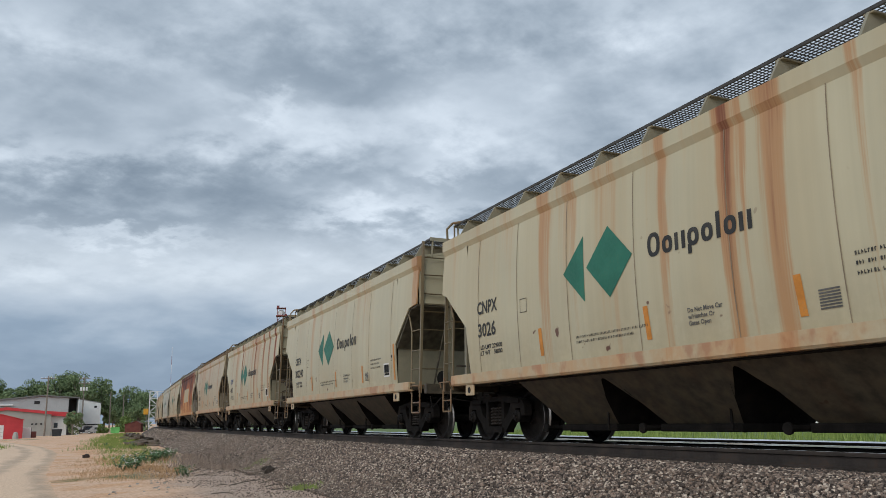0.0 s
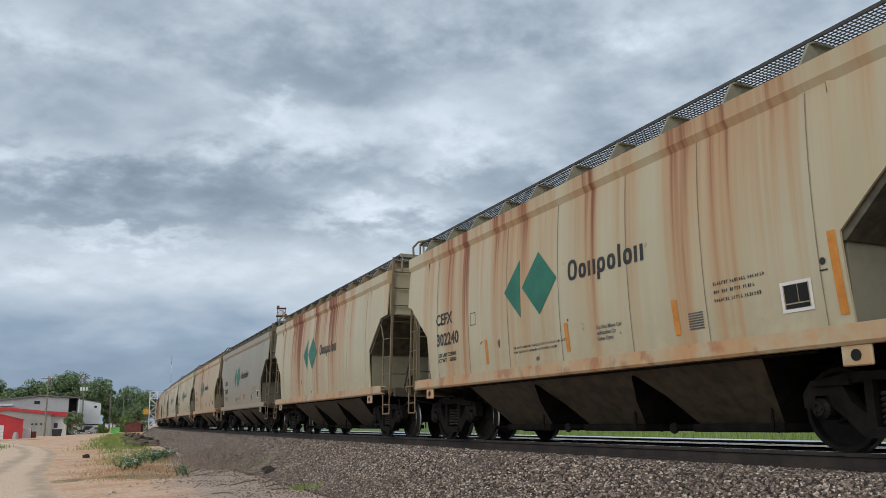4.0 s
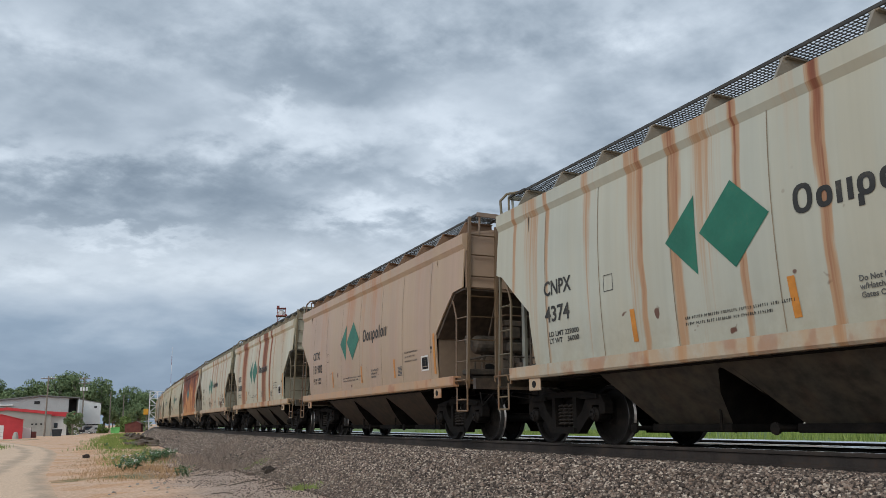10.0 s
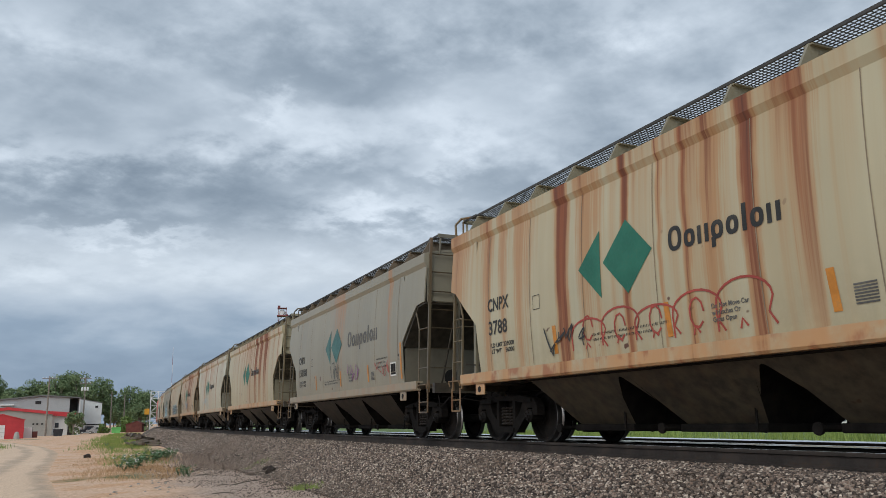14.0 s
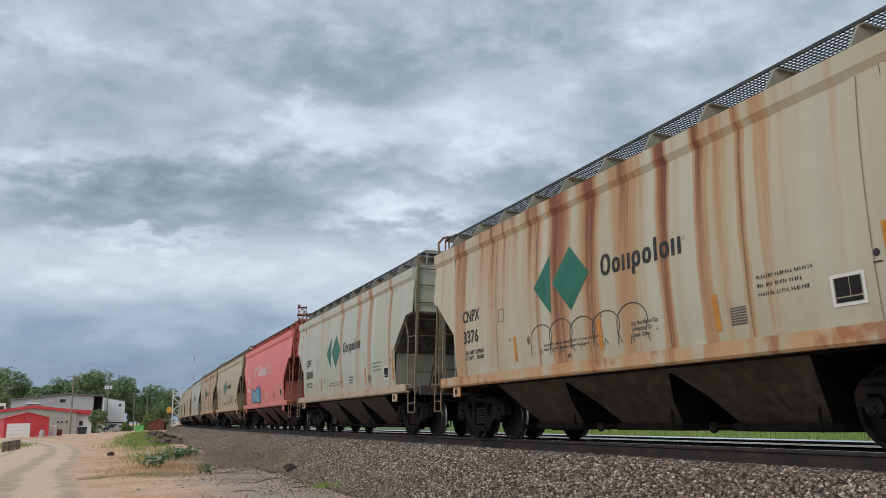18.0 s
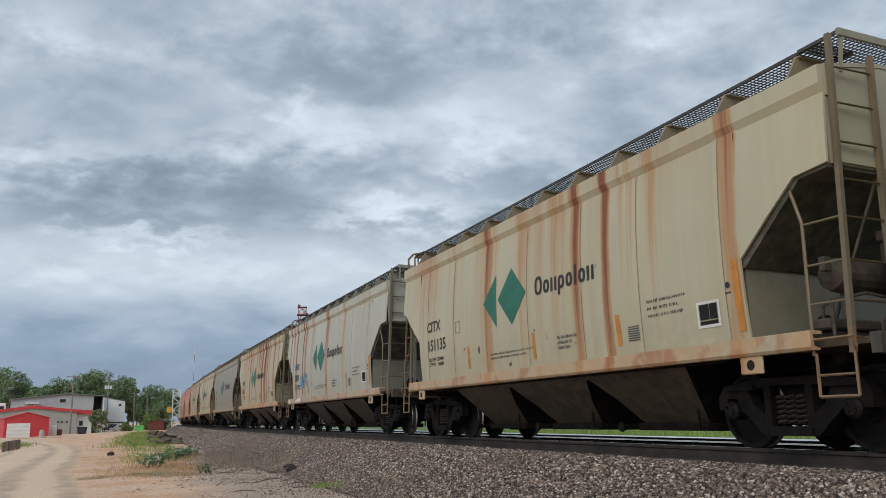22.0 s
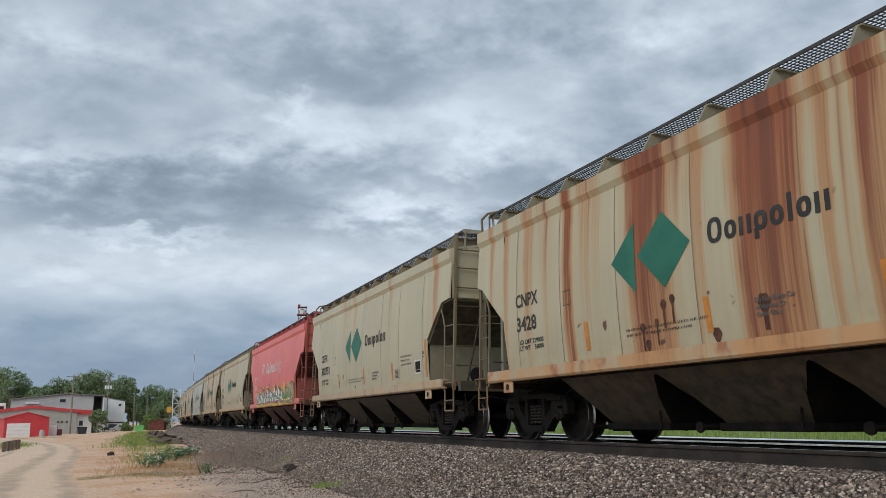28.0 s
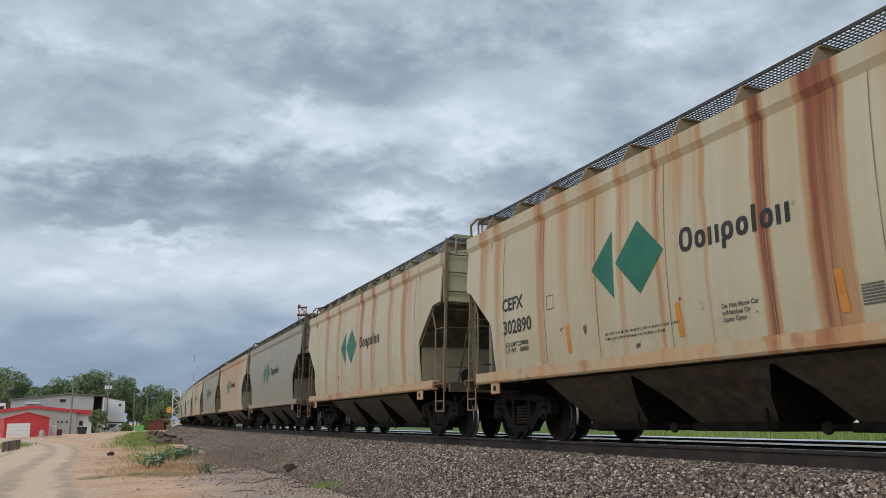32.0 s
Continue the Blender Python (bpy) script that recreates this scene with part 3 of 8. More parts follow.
def wheelset_mesh():
    bm = bmesh.new()
    lathe(bm, [(0.085, -1.13), (0.085, 1.13)], 10)
    for s in (-1, 1):
        lathe(bm, [(0.13, s * 0.83), (0.14, s * 0.78), (0.17, s * 0.76), (0.38, s * 0.735), (0.405, s * 0.80), (0.452, s * 0.80), (0.457, s * 0.79), (0.460, s * 0.70), (0.487, s * 0.675), (0.483, s * 0.655), (0.40, s * 0.655), (0.37, s * 0.70), (0.17, s * 0.68), (0.13, s * 0.64)], 36)
        lathe(bm, [(0.105, s * 0.86), (0.115, s * 0.9), (0.115, s * 1.10), (0.075, s * 1.135), (0.0751, s * 1.15), (0.03, s * 1.155)], 14)
        for i in range(3):
            a = 2.0944 * i
            lathe(bm, [(0.016, s * 1.15), (0.016, s * 1.175)], 6, (0.045 * math.cos(a), 0, 0.045 * math.sin(a)))
    me = mesh_of("wheelset", bm, (M_WHEEL, M_TREAD))
    for p in me.polygons:
        r = math.hypot(p.center.x, p.center.z)
        if 0.44 < r < 0.475 and abs(p.normal.y) < 0.75 or 0.41 < r < 0.456 and abs(p.center.y) > 0.79:
            p.material_index = 1 if abs(p.normal.y) < 0.75 else 0
        if abs(p.normal.y) > 0.9 and 0.405 < r < 0.456 and abs(p.center.y) < 0.66:
            p.material_index = 0
    return me


def grating(x0, x1, y0, y1, z):
    bm = bmesh.new()
    n = max(2, round((x1 - x0) / 0.062))
    for i in range(n + 1):
        x = x0 + (x1 - x0) * i / n
        box(bm, x - 0.006, x + 0.006, y0, y1, z - 0.008, z)
    m = max(2, round((y1 - y0) / 0.062))
    for i in range(m + 1):
        y = y0 + (y1 - y0) * i / m
        w = 0.014 if i in (0, m) else 0.006
        box(bm, x0, x1, y - w, y + w, z - (0.04 if i in (0, m) else 0.008), z + 0.002)
    return bm


def ladder(bm, a0, a1, b0, b1, rungs, r=0.014, w=0.03):
    """Two stiles, each from a foot to a head, and rungs between them at the heights given."""
    a0, a1, b0, b1 = map(Vector, (a0, a1, b0, b1))
    for p, q in ((a0, a1), (b0, b1)):
        d = 0.5 * w
        prev = None
        for z in sorted({p.z, q.z, *(h for h in rungs if p.z < h < q.z)}):
            e = p.lerp(q, (z - p.z) / (q.z - p.z))
            ring = [bm.verts.new(e + Vector(o)) for o in ((-d, -d, 0), (d, -d, 0), (d, d, 0), (-d, d, 0))]
            if prev:
                for i in range(4):
                    bm.faces.new((prev[i], prev[(i + 1) % 4], ring[(i + 1) % 4], ring[i]))
            else:
                bm.faces.new(ring)
            prev = ring
        bm.faces.new(prev)
    bm.verts.ensure_lookup_table()
    fixed = [v.co.copy() for v in bm.verts]
    for z in rungs:
        p = a0.lerp(a1, (z - a0.z) / (a1.z - a0.z))
        q = b0.lerp(b1, (z - b0.z) / (b1.z - b0.z))
        n0 = len(bm.verts)
        tube(bm, p, q, r, 5)
        bm.verts.ensure_lookup_table()
        for k, e in ((n0, p), (n0 + 5, q)):
            bm.verts[k].co = min(fixed, key=lambda c: (c - e).length)
    bmesh.ops.remove_doubles(bm, verts=bm.verts, dist=0.00005)
    bmesh.ops.recalc_face_normals(bm, faces=bm.faces)
    return bm


WALK_Z = 4.565


def build_car(paint0):
    car = thing("hopper_car", None, None, "cream covered hopper railcar with rust streaks", "railcar", "hopper cars of the train")
    painted = []

    def pt(name, bm, parent=car, label=""):
        ob = part(name, bm, paint0, parent, label)
        ob.material_slots[0].link = "OBJECT"
        ob.material_slots[0].material = paint0
        painted.append(ob)
        return ob

    for s in (-1, 1):
        ob = pt("side_sheet", side_sheet(s))
        smooth(ob.data)
        ob.data.set_sharp_from_angle(angle=radians(25))
        # roof edge with its slanted underside
        pts = [(s * 1.46, 4.14), (s * 1.585, 4.11), (s * 1.585, 3.90), (s * 1.52, 3.77), (s * 1.42, 3.77)]
        pt("roof_edge", prism(bmesh.new(), pts, "x", -X_END, X_END))
        pts = [(s * 1.43, 1.262), (s * 1.60, 1.262), (s * 1.60, 1.09), (s * 1.575, 1.055), (s * 1.47, 1.055), (s * 1.47, 1.08), (s * 1.56, 1.10), (s * 1.56, 1.225), (s * 1.43, 1.225)]
        pt("side_sill", prism(bmesh.new(), pts, "x", -6.03, 6.03))
        part("roof_walk", grating(-6.2, 6.2, min(s * 1.22, s * 0.66), max(s * 1.22, s * 0.66), WALK_Z), M_WALK, car, "dark open steel grating")
    b = None
    for i in range(11):
        x = -5.9 + i * 1.18
        if b is None:
            bm = prism(bmesh.new(), [(-1.24, WALK_Z - 0.05), (-0.62, WALK_Z - 0.05), (-0.62, 4.30), (-1.46, 4.14)], "x", -0.02, 0.02)
            b = pt("walk_bracket", prism(bm, [(-1.24, WALK_Z - 0.055), (-0.62, WALK_Z - 0.055), (-0.62, WALK_Z - 0.075), (-1.24, WALK_Z - 0.075)], "x", -0.06, 0.06))
            b.location.x = x
        else:
            c = b.copy()
            scene.collection.objects.link(c)
            c.location.x = x
            painted.append(c)
    far = bmesh.new()
    for i in range(11):
        x = -5.9 + i * 1.18
        prism(far, [(1.24, WALK_Z - 0.05), (0.62, WALK_Z - 0.05), (0.62, 4.30), (1.46, 4.14)], "x", x - 0.02, x + 0.02)
    pt("far_bracket_row", far)["kind"] = "stuff"
    pt("roof", prism(bmesh.new(), [(-1.46, 4.155), (-0.6, 4.30), (0.6, 4.30), (1.46, 4.155), (1.46, 4.11), (0.6, 4.25), (-0.6, 4.25), (-1.46, 4.11)], "x", -X_END + 0.01, X_END - 0.01))
    pt("hatch_cover", prism(bmesh.new(), [(-0.36, 4.295), (-0.34, 4.42), (-0.2, 4.47), (0.2, 4.47), (0.34, 4.42), (0.36, 4.295)], "x", -5.9, 5.9))
    for e in (-1, 1):
        bm = bmesh.new()
        prism(bm, [(-1.50, 3.0), (-1.53, 3.9), (-1.45, 4.14), (-0.6, 4.28), (0.6, 4.28), (1.45, 4.14), (1.53, 3.9), (1.50, 3.0)], "x", e * (X_END - 0.06), e * (X_END - 0.02))
        box(bm, min(e * 6.44, e * 6.47), max(e * 6.44, e * 6.47), -1.4, 1.4, 3.02, 3.10)
        if e > 0:
            box(bm, 6.44, 6.56, 0.0, 0.26, 1.19, 4.14)
        pt("end_wall", bm)
        q = 5.10 if e > 0 else 5.30
        sl = [(e * 6.42, 3.0), (e * 6.42, 2.96), (e * 6.05, 2.93), (e * (q + 0.05), 2.10), (e * (q - 0.04), 2.10), (e * (q - 0.04), 2.18), (e * 6.03, 2.99)]
        bm = prism(bmesh.new(), sl, "y", -1.55, 1.55)
        for yy in (-0.74, 0.74):
            tube(bm, (e * 5.5, yy, 1.18), (e * 6.36, yy, 2.95), 0.022, 5)
        pt("slope_sheet", bm)
        bm = prism(bmesh.new(), [(e * (q - 0.03), 2.12), (e * (q + 0.01), 2.12), (e * (q + 0.01), 1.75), (e * (q + 0.02), 1.15), (e * (q - 0.03), 1.15), (e * (q - 0.03), 1.72)], "y", -1.5, 1.5)
        pt("bulkhead", bm)
        bm = bmesh.new()
        for yy in (-0.72, 0.72) if e > 0 else (-1.05, 1.05):
            box(bm, min(e * 6.36, e * 6.46), max(e * 6.36, e * 6.46), yy - 0.028, yy + 0.028, 1.15, 3.02)
        box(bm, min(e * 6.36, e * 6.46), max(e * 6.36, e * 6.46), -0.74, 0.74, 2.96, 3.0)
        pt("end_frame", bm)
        bm = boxm(min(e * 5.3, e * 6.7), max(e * 5.3, e * 6.7), -1.3, 1.3, 1.10, 1.17)
        box(bm, min(e * 6.62, e * 6.74), max(e * 6.62, e * 6.74), -1.45, 1.45, 0.98, 1.19)
        pt("end_platform", bm)
        part("end_walk", grating(min(e * 5.95, e * 6.50), max(e * 5.95, e * 6.50), -1.25, 1.25, WALK_Z), M_WALK, car)
        bm = bmesh.new()
        box(bm, min(e * 6.49, e * 6.53), max(e * 6.49, e * 6.53), -1.27, 1.27, WALK_Z - 0.07, WALK_Z + 0.015)
        for yy in (-1, 0, 1):
            bars(bm, [(e * 6.5, yy * 1.2, WALK_Z - 0.05), (e * 6.44, yy * 1.2, 4.1)], 0.025, 5)
        pt("walk_frame", bm)
        # jacking pads under the sill
        for s in (-1, 1):
            bm = boxm(e * (5.12 if e > 0 else 5.28) - 0.17, e * (5.12 if e > 0 else 5.28) + 0.17, min(s * 1.52, s * 1.56), max(s * 1.52, s * 1.56), 0.85, 1.06, bevel=0.012)
            pad = pt("jacking_pad", bm)
            if s < 0:
                # black disc painted as the dark of the pad's hole
                part("pad_hole", lathe(bmesh.new(), [(0.06, -1.566), (0.055, -1.55)], 10, (e * (5.12 if e > 0 else 5.28), 0, 0.955)), M_BLACK, pad)
    # ladders: a tall one at two corners, a short one at the other two
    for e, s in ((1, -1), (-1, 1)):
        bm = bmesh.new()
        ladder(bm, (e * 6.43, s * 1.47, 1.0), (e * 6.53, s * 1.45, 4.46), (e * 6.46, s * 0.85, 1.0), (e * 6.54, s * 0.85, 4.3), [1.16, 1.54, 1.96, 2.42, 2.83, 3.24, 3.68, 4.09], 0.015, 0.056)
        pt("end_ladder", bm)
        bm = bmesh.new()
        bars(bm, [(e * 5.97, s * 1.5, 1.0), (e * 5.98, s * 1.5, 2.44), (e * 5.93, s * 1.52, 2.66), (e * 5.9, s * 1.55, 2.83)], 0.02, 6)
        for z in (1.16, 1.54, 1.96, 2.42):
            tube(bm, (e * 5.97, s * 1.5, z), (e * (6.43 + 0.03 * (z - 1)), s * 1.47, z), 0.014, 5)
        pt("side_ladder", bm)
    for e, s in ((-1, -1), (1, 1)):
        bm = bmesh.new()
        ladder(bm, (e * 6.58, s * 1.5, 0.98), (e * 6.47, s * 1.5, 2.98), (e * 6.16, s * 1.5, 1.0), (e * 6.10, s * 1.5, 2.44), [1.16, 1.54, 1.96, 2.40], 0.014, 0.034)
        bars(bm, [(e * 6.10, s * 1.5, 2.44), (e * 6.17, s * 1.52, 2.72), (e * 6.22, s * 1.54, 2.9)], 0.022, 5)
        pt("side_ladder", bm)
        bm = bmesh.new()
        bars(bm, [(e * 6.42, s * 1.48, 4.1), (e * 6.5, s * 1.46, 4.44), (e * 6.42, s * 1.36, WALK_Z), (e * 6.2, s * 1.22, WALK_Z)], 0.026, 5)
        bars(bm, [(e * 6.46, s * 1.3, 4.25), (e * 6.46, s * 1.3, 4.52)], 0.02, 5)
        pt("roof_handhold", bm)
    # rails across the ends
    for e in (-1, 1):
        k = 0.85 if e > 0 else 1.46
        bm = bars(bmesh.new(), [(e * 6.52, -k, 2.42), (e * 6.66, -k + 0.12, 2.46), (e * 6.66, 0.9, 2.46), (e * 6.5, 1.05, 2.42)], 0.015, 5)
        pt("end_handrail", bm)
    for e in (-1, 1):
        for s in (-1, 1):
            bm = bmesh.new()
            xa, xb_ = (6.0, 6.47) if e * s < 0 else (6.25, 6.62)
            bars(bm, [(e * xa, s * 1.5, 1.02), (e * xa, s * 1.5, 0.57), (e * xb_, s * 1.5, 0.57), (e * xb_, s * 1.5, 1.02)], 0.018, 5)
            bars(bm, [(e * xa, s * 1.5, 0.79), (e * xb_, s * 1.5, 0.79)], 0.014, 5)
            pt("sill_step", bm)
            bm = bmesh.new()
            zz = 1.16
            bars(bm, [(e * (xa - 0.06), s * 1.53, zz - 0.1), (e * (xa - 0.06), s * 1.56, zz), (e * (xb_ + 0.05), s * 1.56, zz), (e * (xb_ + 0.05), s * 1.53, zz - 0.1)], 0.014, 5)
            pt("handhold", bm)
    # hoppers and their outlet gates
    for cx, half in ((-2.6, 1.18), (0.0, 1.24), (2.6, 1.18)):
        bm = bmesh.new()
        top = [(cx - half, -1.42, 1.10), (cx + half, -1.42, 1.10), (cx + half, 1.42, 1.10), (cx - half, 1.42, 1.10)]
        bot = [(cx - 0.72, -0.62, 0.30), (cx + 0.72, -0.62, 0.30), (cx + 0.72, 0.62, 0.30), (cx - 0.72, 0.62, 0.30)]
        a, b2 = [bm.verts.new(p) for p in top], [bm.verts.new(p) for p in bot]
        for i in range(4):
            f = bm.faces.new((a[i], a[(i + 1) % 4], b2[(i + 1) % 4], b2[i]))
            # cross sheets get the near-black slot, painted as shade between the hoppers
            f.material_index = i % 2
        bm.faces.new(b2)
        bm.faces.new(a[::-1])
        bmesh.ops.recalc_face_normals(bm, faces=bm.faces)
        # rounded web plates close the tops of the gaps between the hoppers
        if cx == 0.0:
            for e in (-1, 1):
                for s in (-1, 1):
                    gap = []
                    for k in range(9):
                        u = -1 + k / 4
                        z = 0.98 - 0.34 * abs(u) ** 2.2
                        gap.append((e * 1.33 + u * (0.10 + (1.10 - z) * 0.60), s * (1.424 - (1.10 - z)), z))
                    up = [bm.verts.new((e * 1.33 + 0.10 * (-1 + k / 4), s * 1.424, 1.10)) for k in range(9)]
                    lo = [bm.verts.new(p) for p in gap]
                    for k in range(8):
                        bm.faces.new((up[k], up[k + 1], lo[k + 1], lo[k]))
                    bm.edges.new((up[4], min(a, key=lambda v: (v.co - up[4].co).length)))
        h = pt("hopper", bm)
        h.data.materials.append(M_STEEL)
        bm = boxm(cx - 0.78, cx + 0.78, -0.72, 0.72, 0.20, 0.31, bevel=0.015)
        tube(bm, (cx - 0.86, -0.95, 0.25), (cx - 0.86, 0.95, 0.25), 0.035, 8)
        for s in (-1, 1):
            tube(bm, (cx - 0.86, s * 0.95, 0.25), (cx - 0.86, s * 0.99, 0.25), 0.075, 8)
            tube(bm, (cx + 0.7, s * 0.8, 0.22), (cx + 0.7, s * 0.8, 0.5), 0.02, 5)
        part("outlet_gate", bm, M_STEEL, h, "black outlet gate with capstans")
    bm = bmesh.new()
    box(bm, -6.9, 6.9, -0.17, 0.17, 0.72, 1.12)
    box(bm, -4.2, 4.2, -0.2, 0.2, 0.9, 1.12)
    part("centre_sill", bm, M_STEEL, car)
    bm = bmesh.new()
    for y in (-1.46, 1.46):
        bars(bm, [(-4.6, y, 1.035), (4.6, y, 1.035)], 0.016, 5)
    bars(bm, [(-6.2, -0.5, 0.95), (-3, -0.45, 0.95), (3, -0.45, 0.95), (6.2, -0.5, 0.95)], 0.02, 5)
    part("brake_pipe", bm, M_STEEL, car)
    for e in (-1, 1):
        bm = boxm(min(e * 6.6, e * 7.02), max(e * 6.6, e * 7.02), -0.13, 0.13, 0.74, 0.99, bevel=0.02)
        prism(bm, [(e * 7.0, -0.14), (e * 7.17, -0.15), (e * 7.17, 0.02), (e * 7.06, 0.16), (e * 7.0, 0.14)], "z", 0.70, 1.02)
        part("coupler", bm, M_STEEL, car)
        bm = bars(bmesh.new(), [(e * 6.8, -0.3, 0.9), (e * 6.95, -0.33, 0.62), (e * 7.1, -0.3, 0.42), (e * 7.17, -0.2, 0.40)], 0.028, 6)
        part("air_hose", bm, M_STEEL, car)
        bm = bars(bmesh.new(), [(e * 6.72, -1.35, 0.92), (e * 6.78, -1.33, 0.66), (e * 6.8, -1.1, 0.9), (e * 6.85, -0.2, 0.78)], 0.014, 5)
        part("uncoupling_lever", bm, M_STEEL, car)
        # no opening is cut: a black disc stands for the hole's shade
        bm = lathe(bmesh.new(), [(0.19, -0.03), (0.19, 0.012)], 16, (e * (5.115 if e > 0 else 5.315), -0.30, 1.42), "x")
        part("bulkhead_hole", bm, M_BLACK, car)
        tr = part("truck", boxm(e * 5.15 - 0.24, e * 5.15 + 0.24, -0.9, 0.9, 0.50, 0.74, bevel=0.03), M_STEEL, car)
        for s in (-1, 1):
            f = part("side_frame", FRAMES[s], M_STEEL, tr)
            f.location.x = e * 5.15
            f = part("spring_nest", SPRINGS[s], M_SPRING, tr)
            f.location.x = e * 5.15
        for a in (-0.889, 0.889):
            w = part("wheelset", WHEELS, None, car)
            w.location = (e * 5.15 + a, 0, 0.457)
    # brake gear on the platform
    bm = lathe(bmesh.new(), [(0.1, -0.45), (0.2, -0.38), (0.21, 0.38), (0.1, 0.45)], 14, (-5.95, 0.25, 1.40), "y")
    part("air_reservoir", bm, M_GEAR, car)
    bm = boxm(-5.8, -5.35, -1.30, -0.95, 1.17, 1.33, bevel=0.02)
    box(bm, -5.62, -5.45, -1.25, -1.05, 1.33, 1.47, bevel=0.015)
    tube(bm, (-5.75, -1.2, 1.33), (-5.75, -1.2, 1.44), 0.04, 8)
    tube(bm, (-6.28, -1.0, 1.17), (-6.28, -1.0, 2.5), 0.022, 5)
    tube(bm, (-5.55, -1.1, 1.45), (-6.28, -1.0, 1.75), 0.018, 5)
    tube(bm, (-6.05, -0.95, 1.85), (-6.05, -0.45, 1.85), 0.09, 10)
    tube(bm, (-6.05, -0.45, 1.85), (-6.05, 0.1, 1.85), 0.045, 6)
    box(bm, -6.12, -5.98, -0.85, -0.55, 1.17, 1.6, bevel=0.02)
    tube(bm, (-5.5, -0.6, 1.17), (-5.3, -0.6, 1.95), 0.03, 5)
    tube(bm, (-6.4, -0.7, 1.5), (-6.4, -1.3, 1.5), 0.016, 5)
    part("brake_valve", bm, M_GEAR, car)
    bm = bmesh.new()
    lathe(bm, [(0.27, -0.015), (0.285, 0.0), (0.27, 0.015), (0.255, 0.0)], 20, (-6.58, 0.62, 2.45), "x")
    for i in range(4):
        a = 0.785 + 1.5708 * i
        tube(bm, (-6.58, 0.62, 2.45), (-6.58, 0.62 + 0.26 * math.cos(a), 2.45 + 0.26 * math.sin(a)), 0.012, 5)
    tube(bm, (-6.6, 0.62, 2.45), (-6.42, 0.62, 2.45), 0.025, 6)
    part("brake_wheel", bm, M_STEEL, car, "round steel hand brake wheel")
    for x in (-4.78, -3.3, -1.73, -0.05, 1.71, 3.17, 4.84):
        if SEAM[0] is None:
            bm = bmesh.new()
            on_side(bm, -0.007, 0.007, Z_SILL, 3.87, 0.006, 16)
            SEAM[0] = part("weld_seam", bm, M_SEAM, car)
            SEAM[0].location.x = x
        else:
            c = SEAM[0].copy()
            scene.collection.objects.link(c)
            c.location.x = x
    return car


SEAM = [None]
M_SEAM = plain("dirty_weld_bead", (0.31, 0.25, 0.175), 0.8, 0, 0.4, 2.0, (0.3, 0.2, 0.1), 0.5)
FRAMES = {s: mesh_of("side_frame", truck_frame(s), (M_STEEL,)) for s in (-1, 1)}
SPRINGS = {s: mesh_of("spring_nest", spring_nest(s), (M_SPRING,)) for s in (-1, 1)}
WHEELS = wheelset_mesh()

CREAM, PALE, GREYGREEN, GREY, TAN = (0.51, 0.478, 0.335), (0.54, 0.53, 0.42), (0.47, 0.495, 0.43), (0.278, 0.264, 0.205), (0.475, 0.405, 0.28)
ROSE = (0.43, 0.30, 0.22)
RED, SALMON = (0.76, 0.175, 0.155), (0.58, 0.24, 0.16)

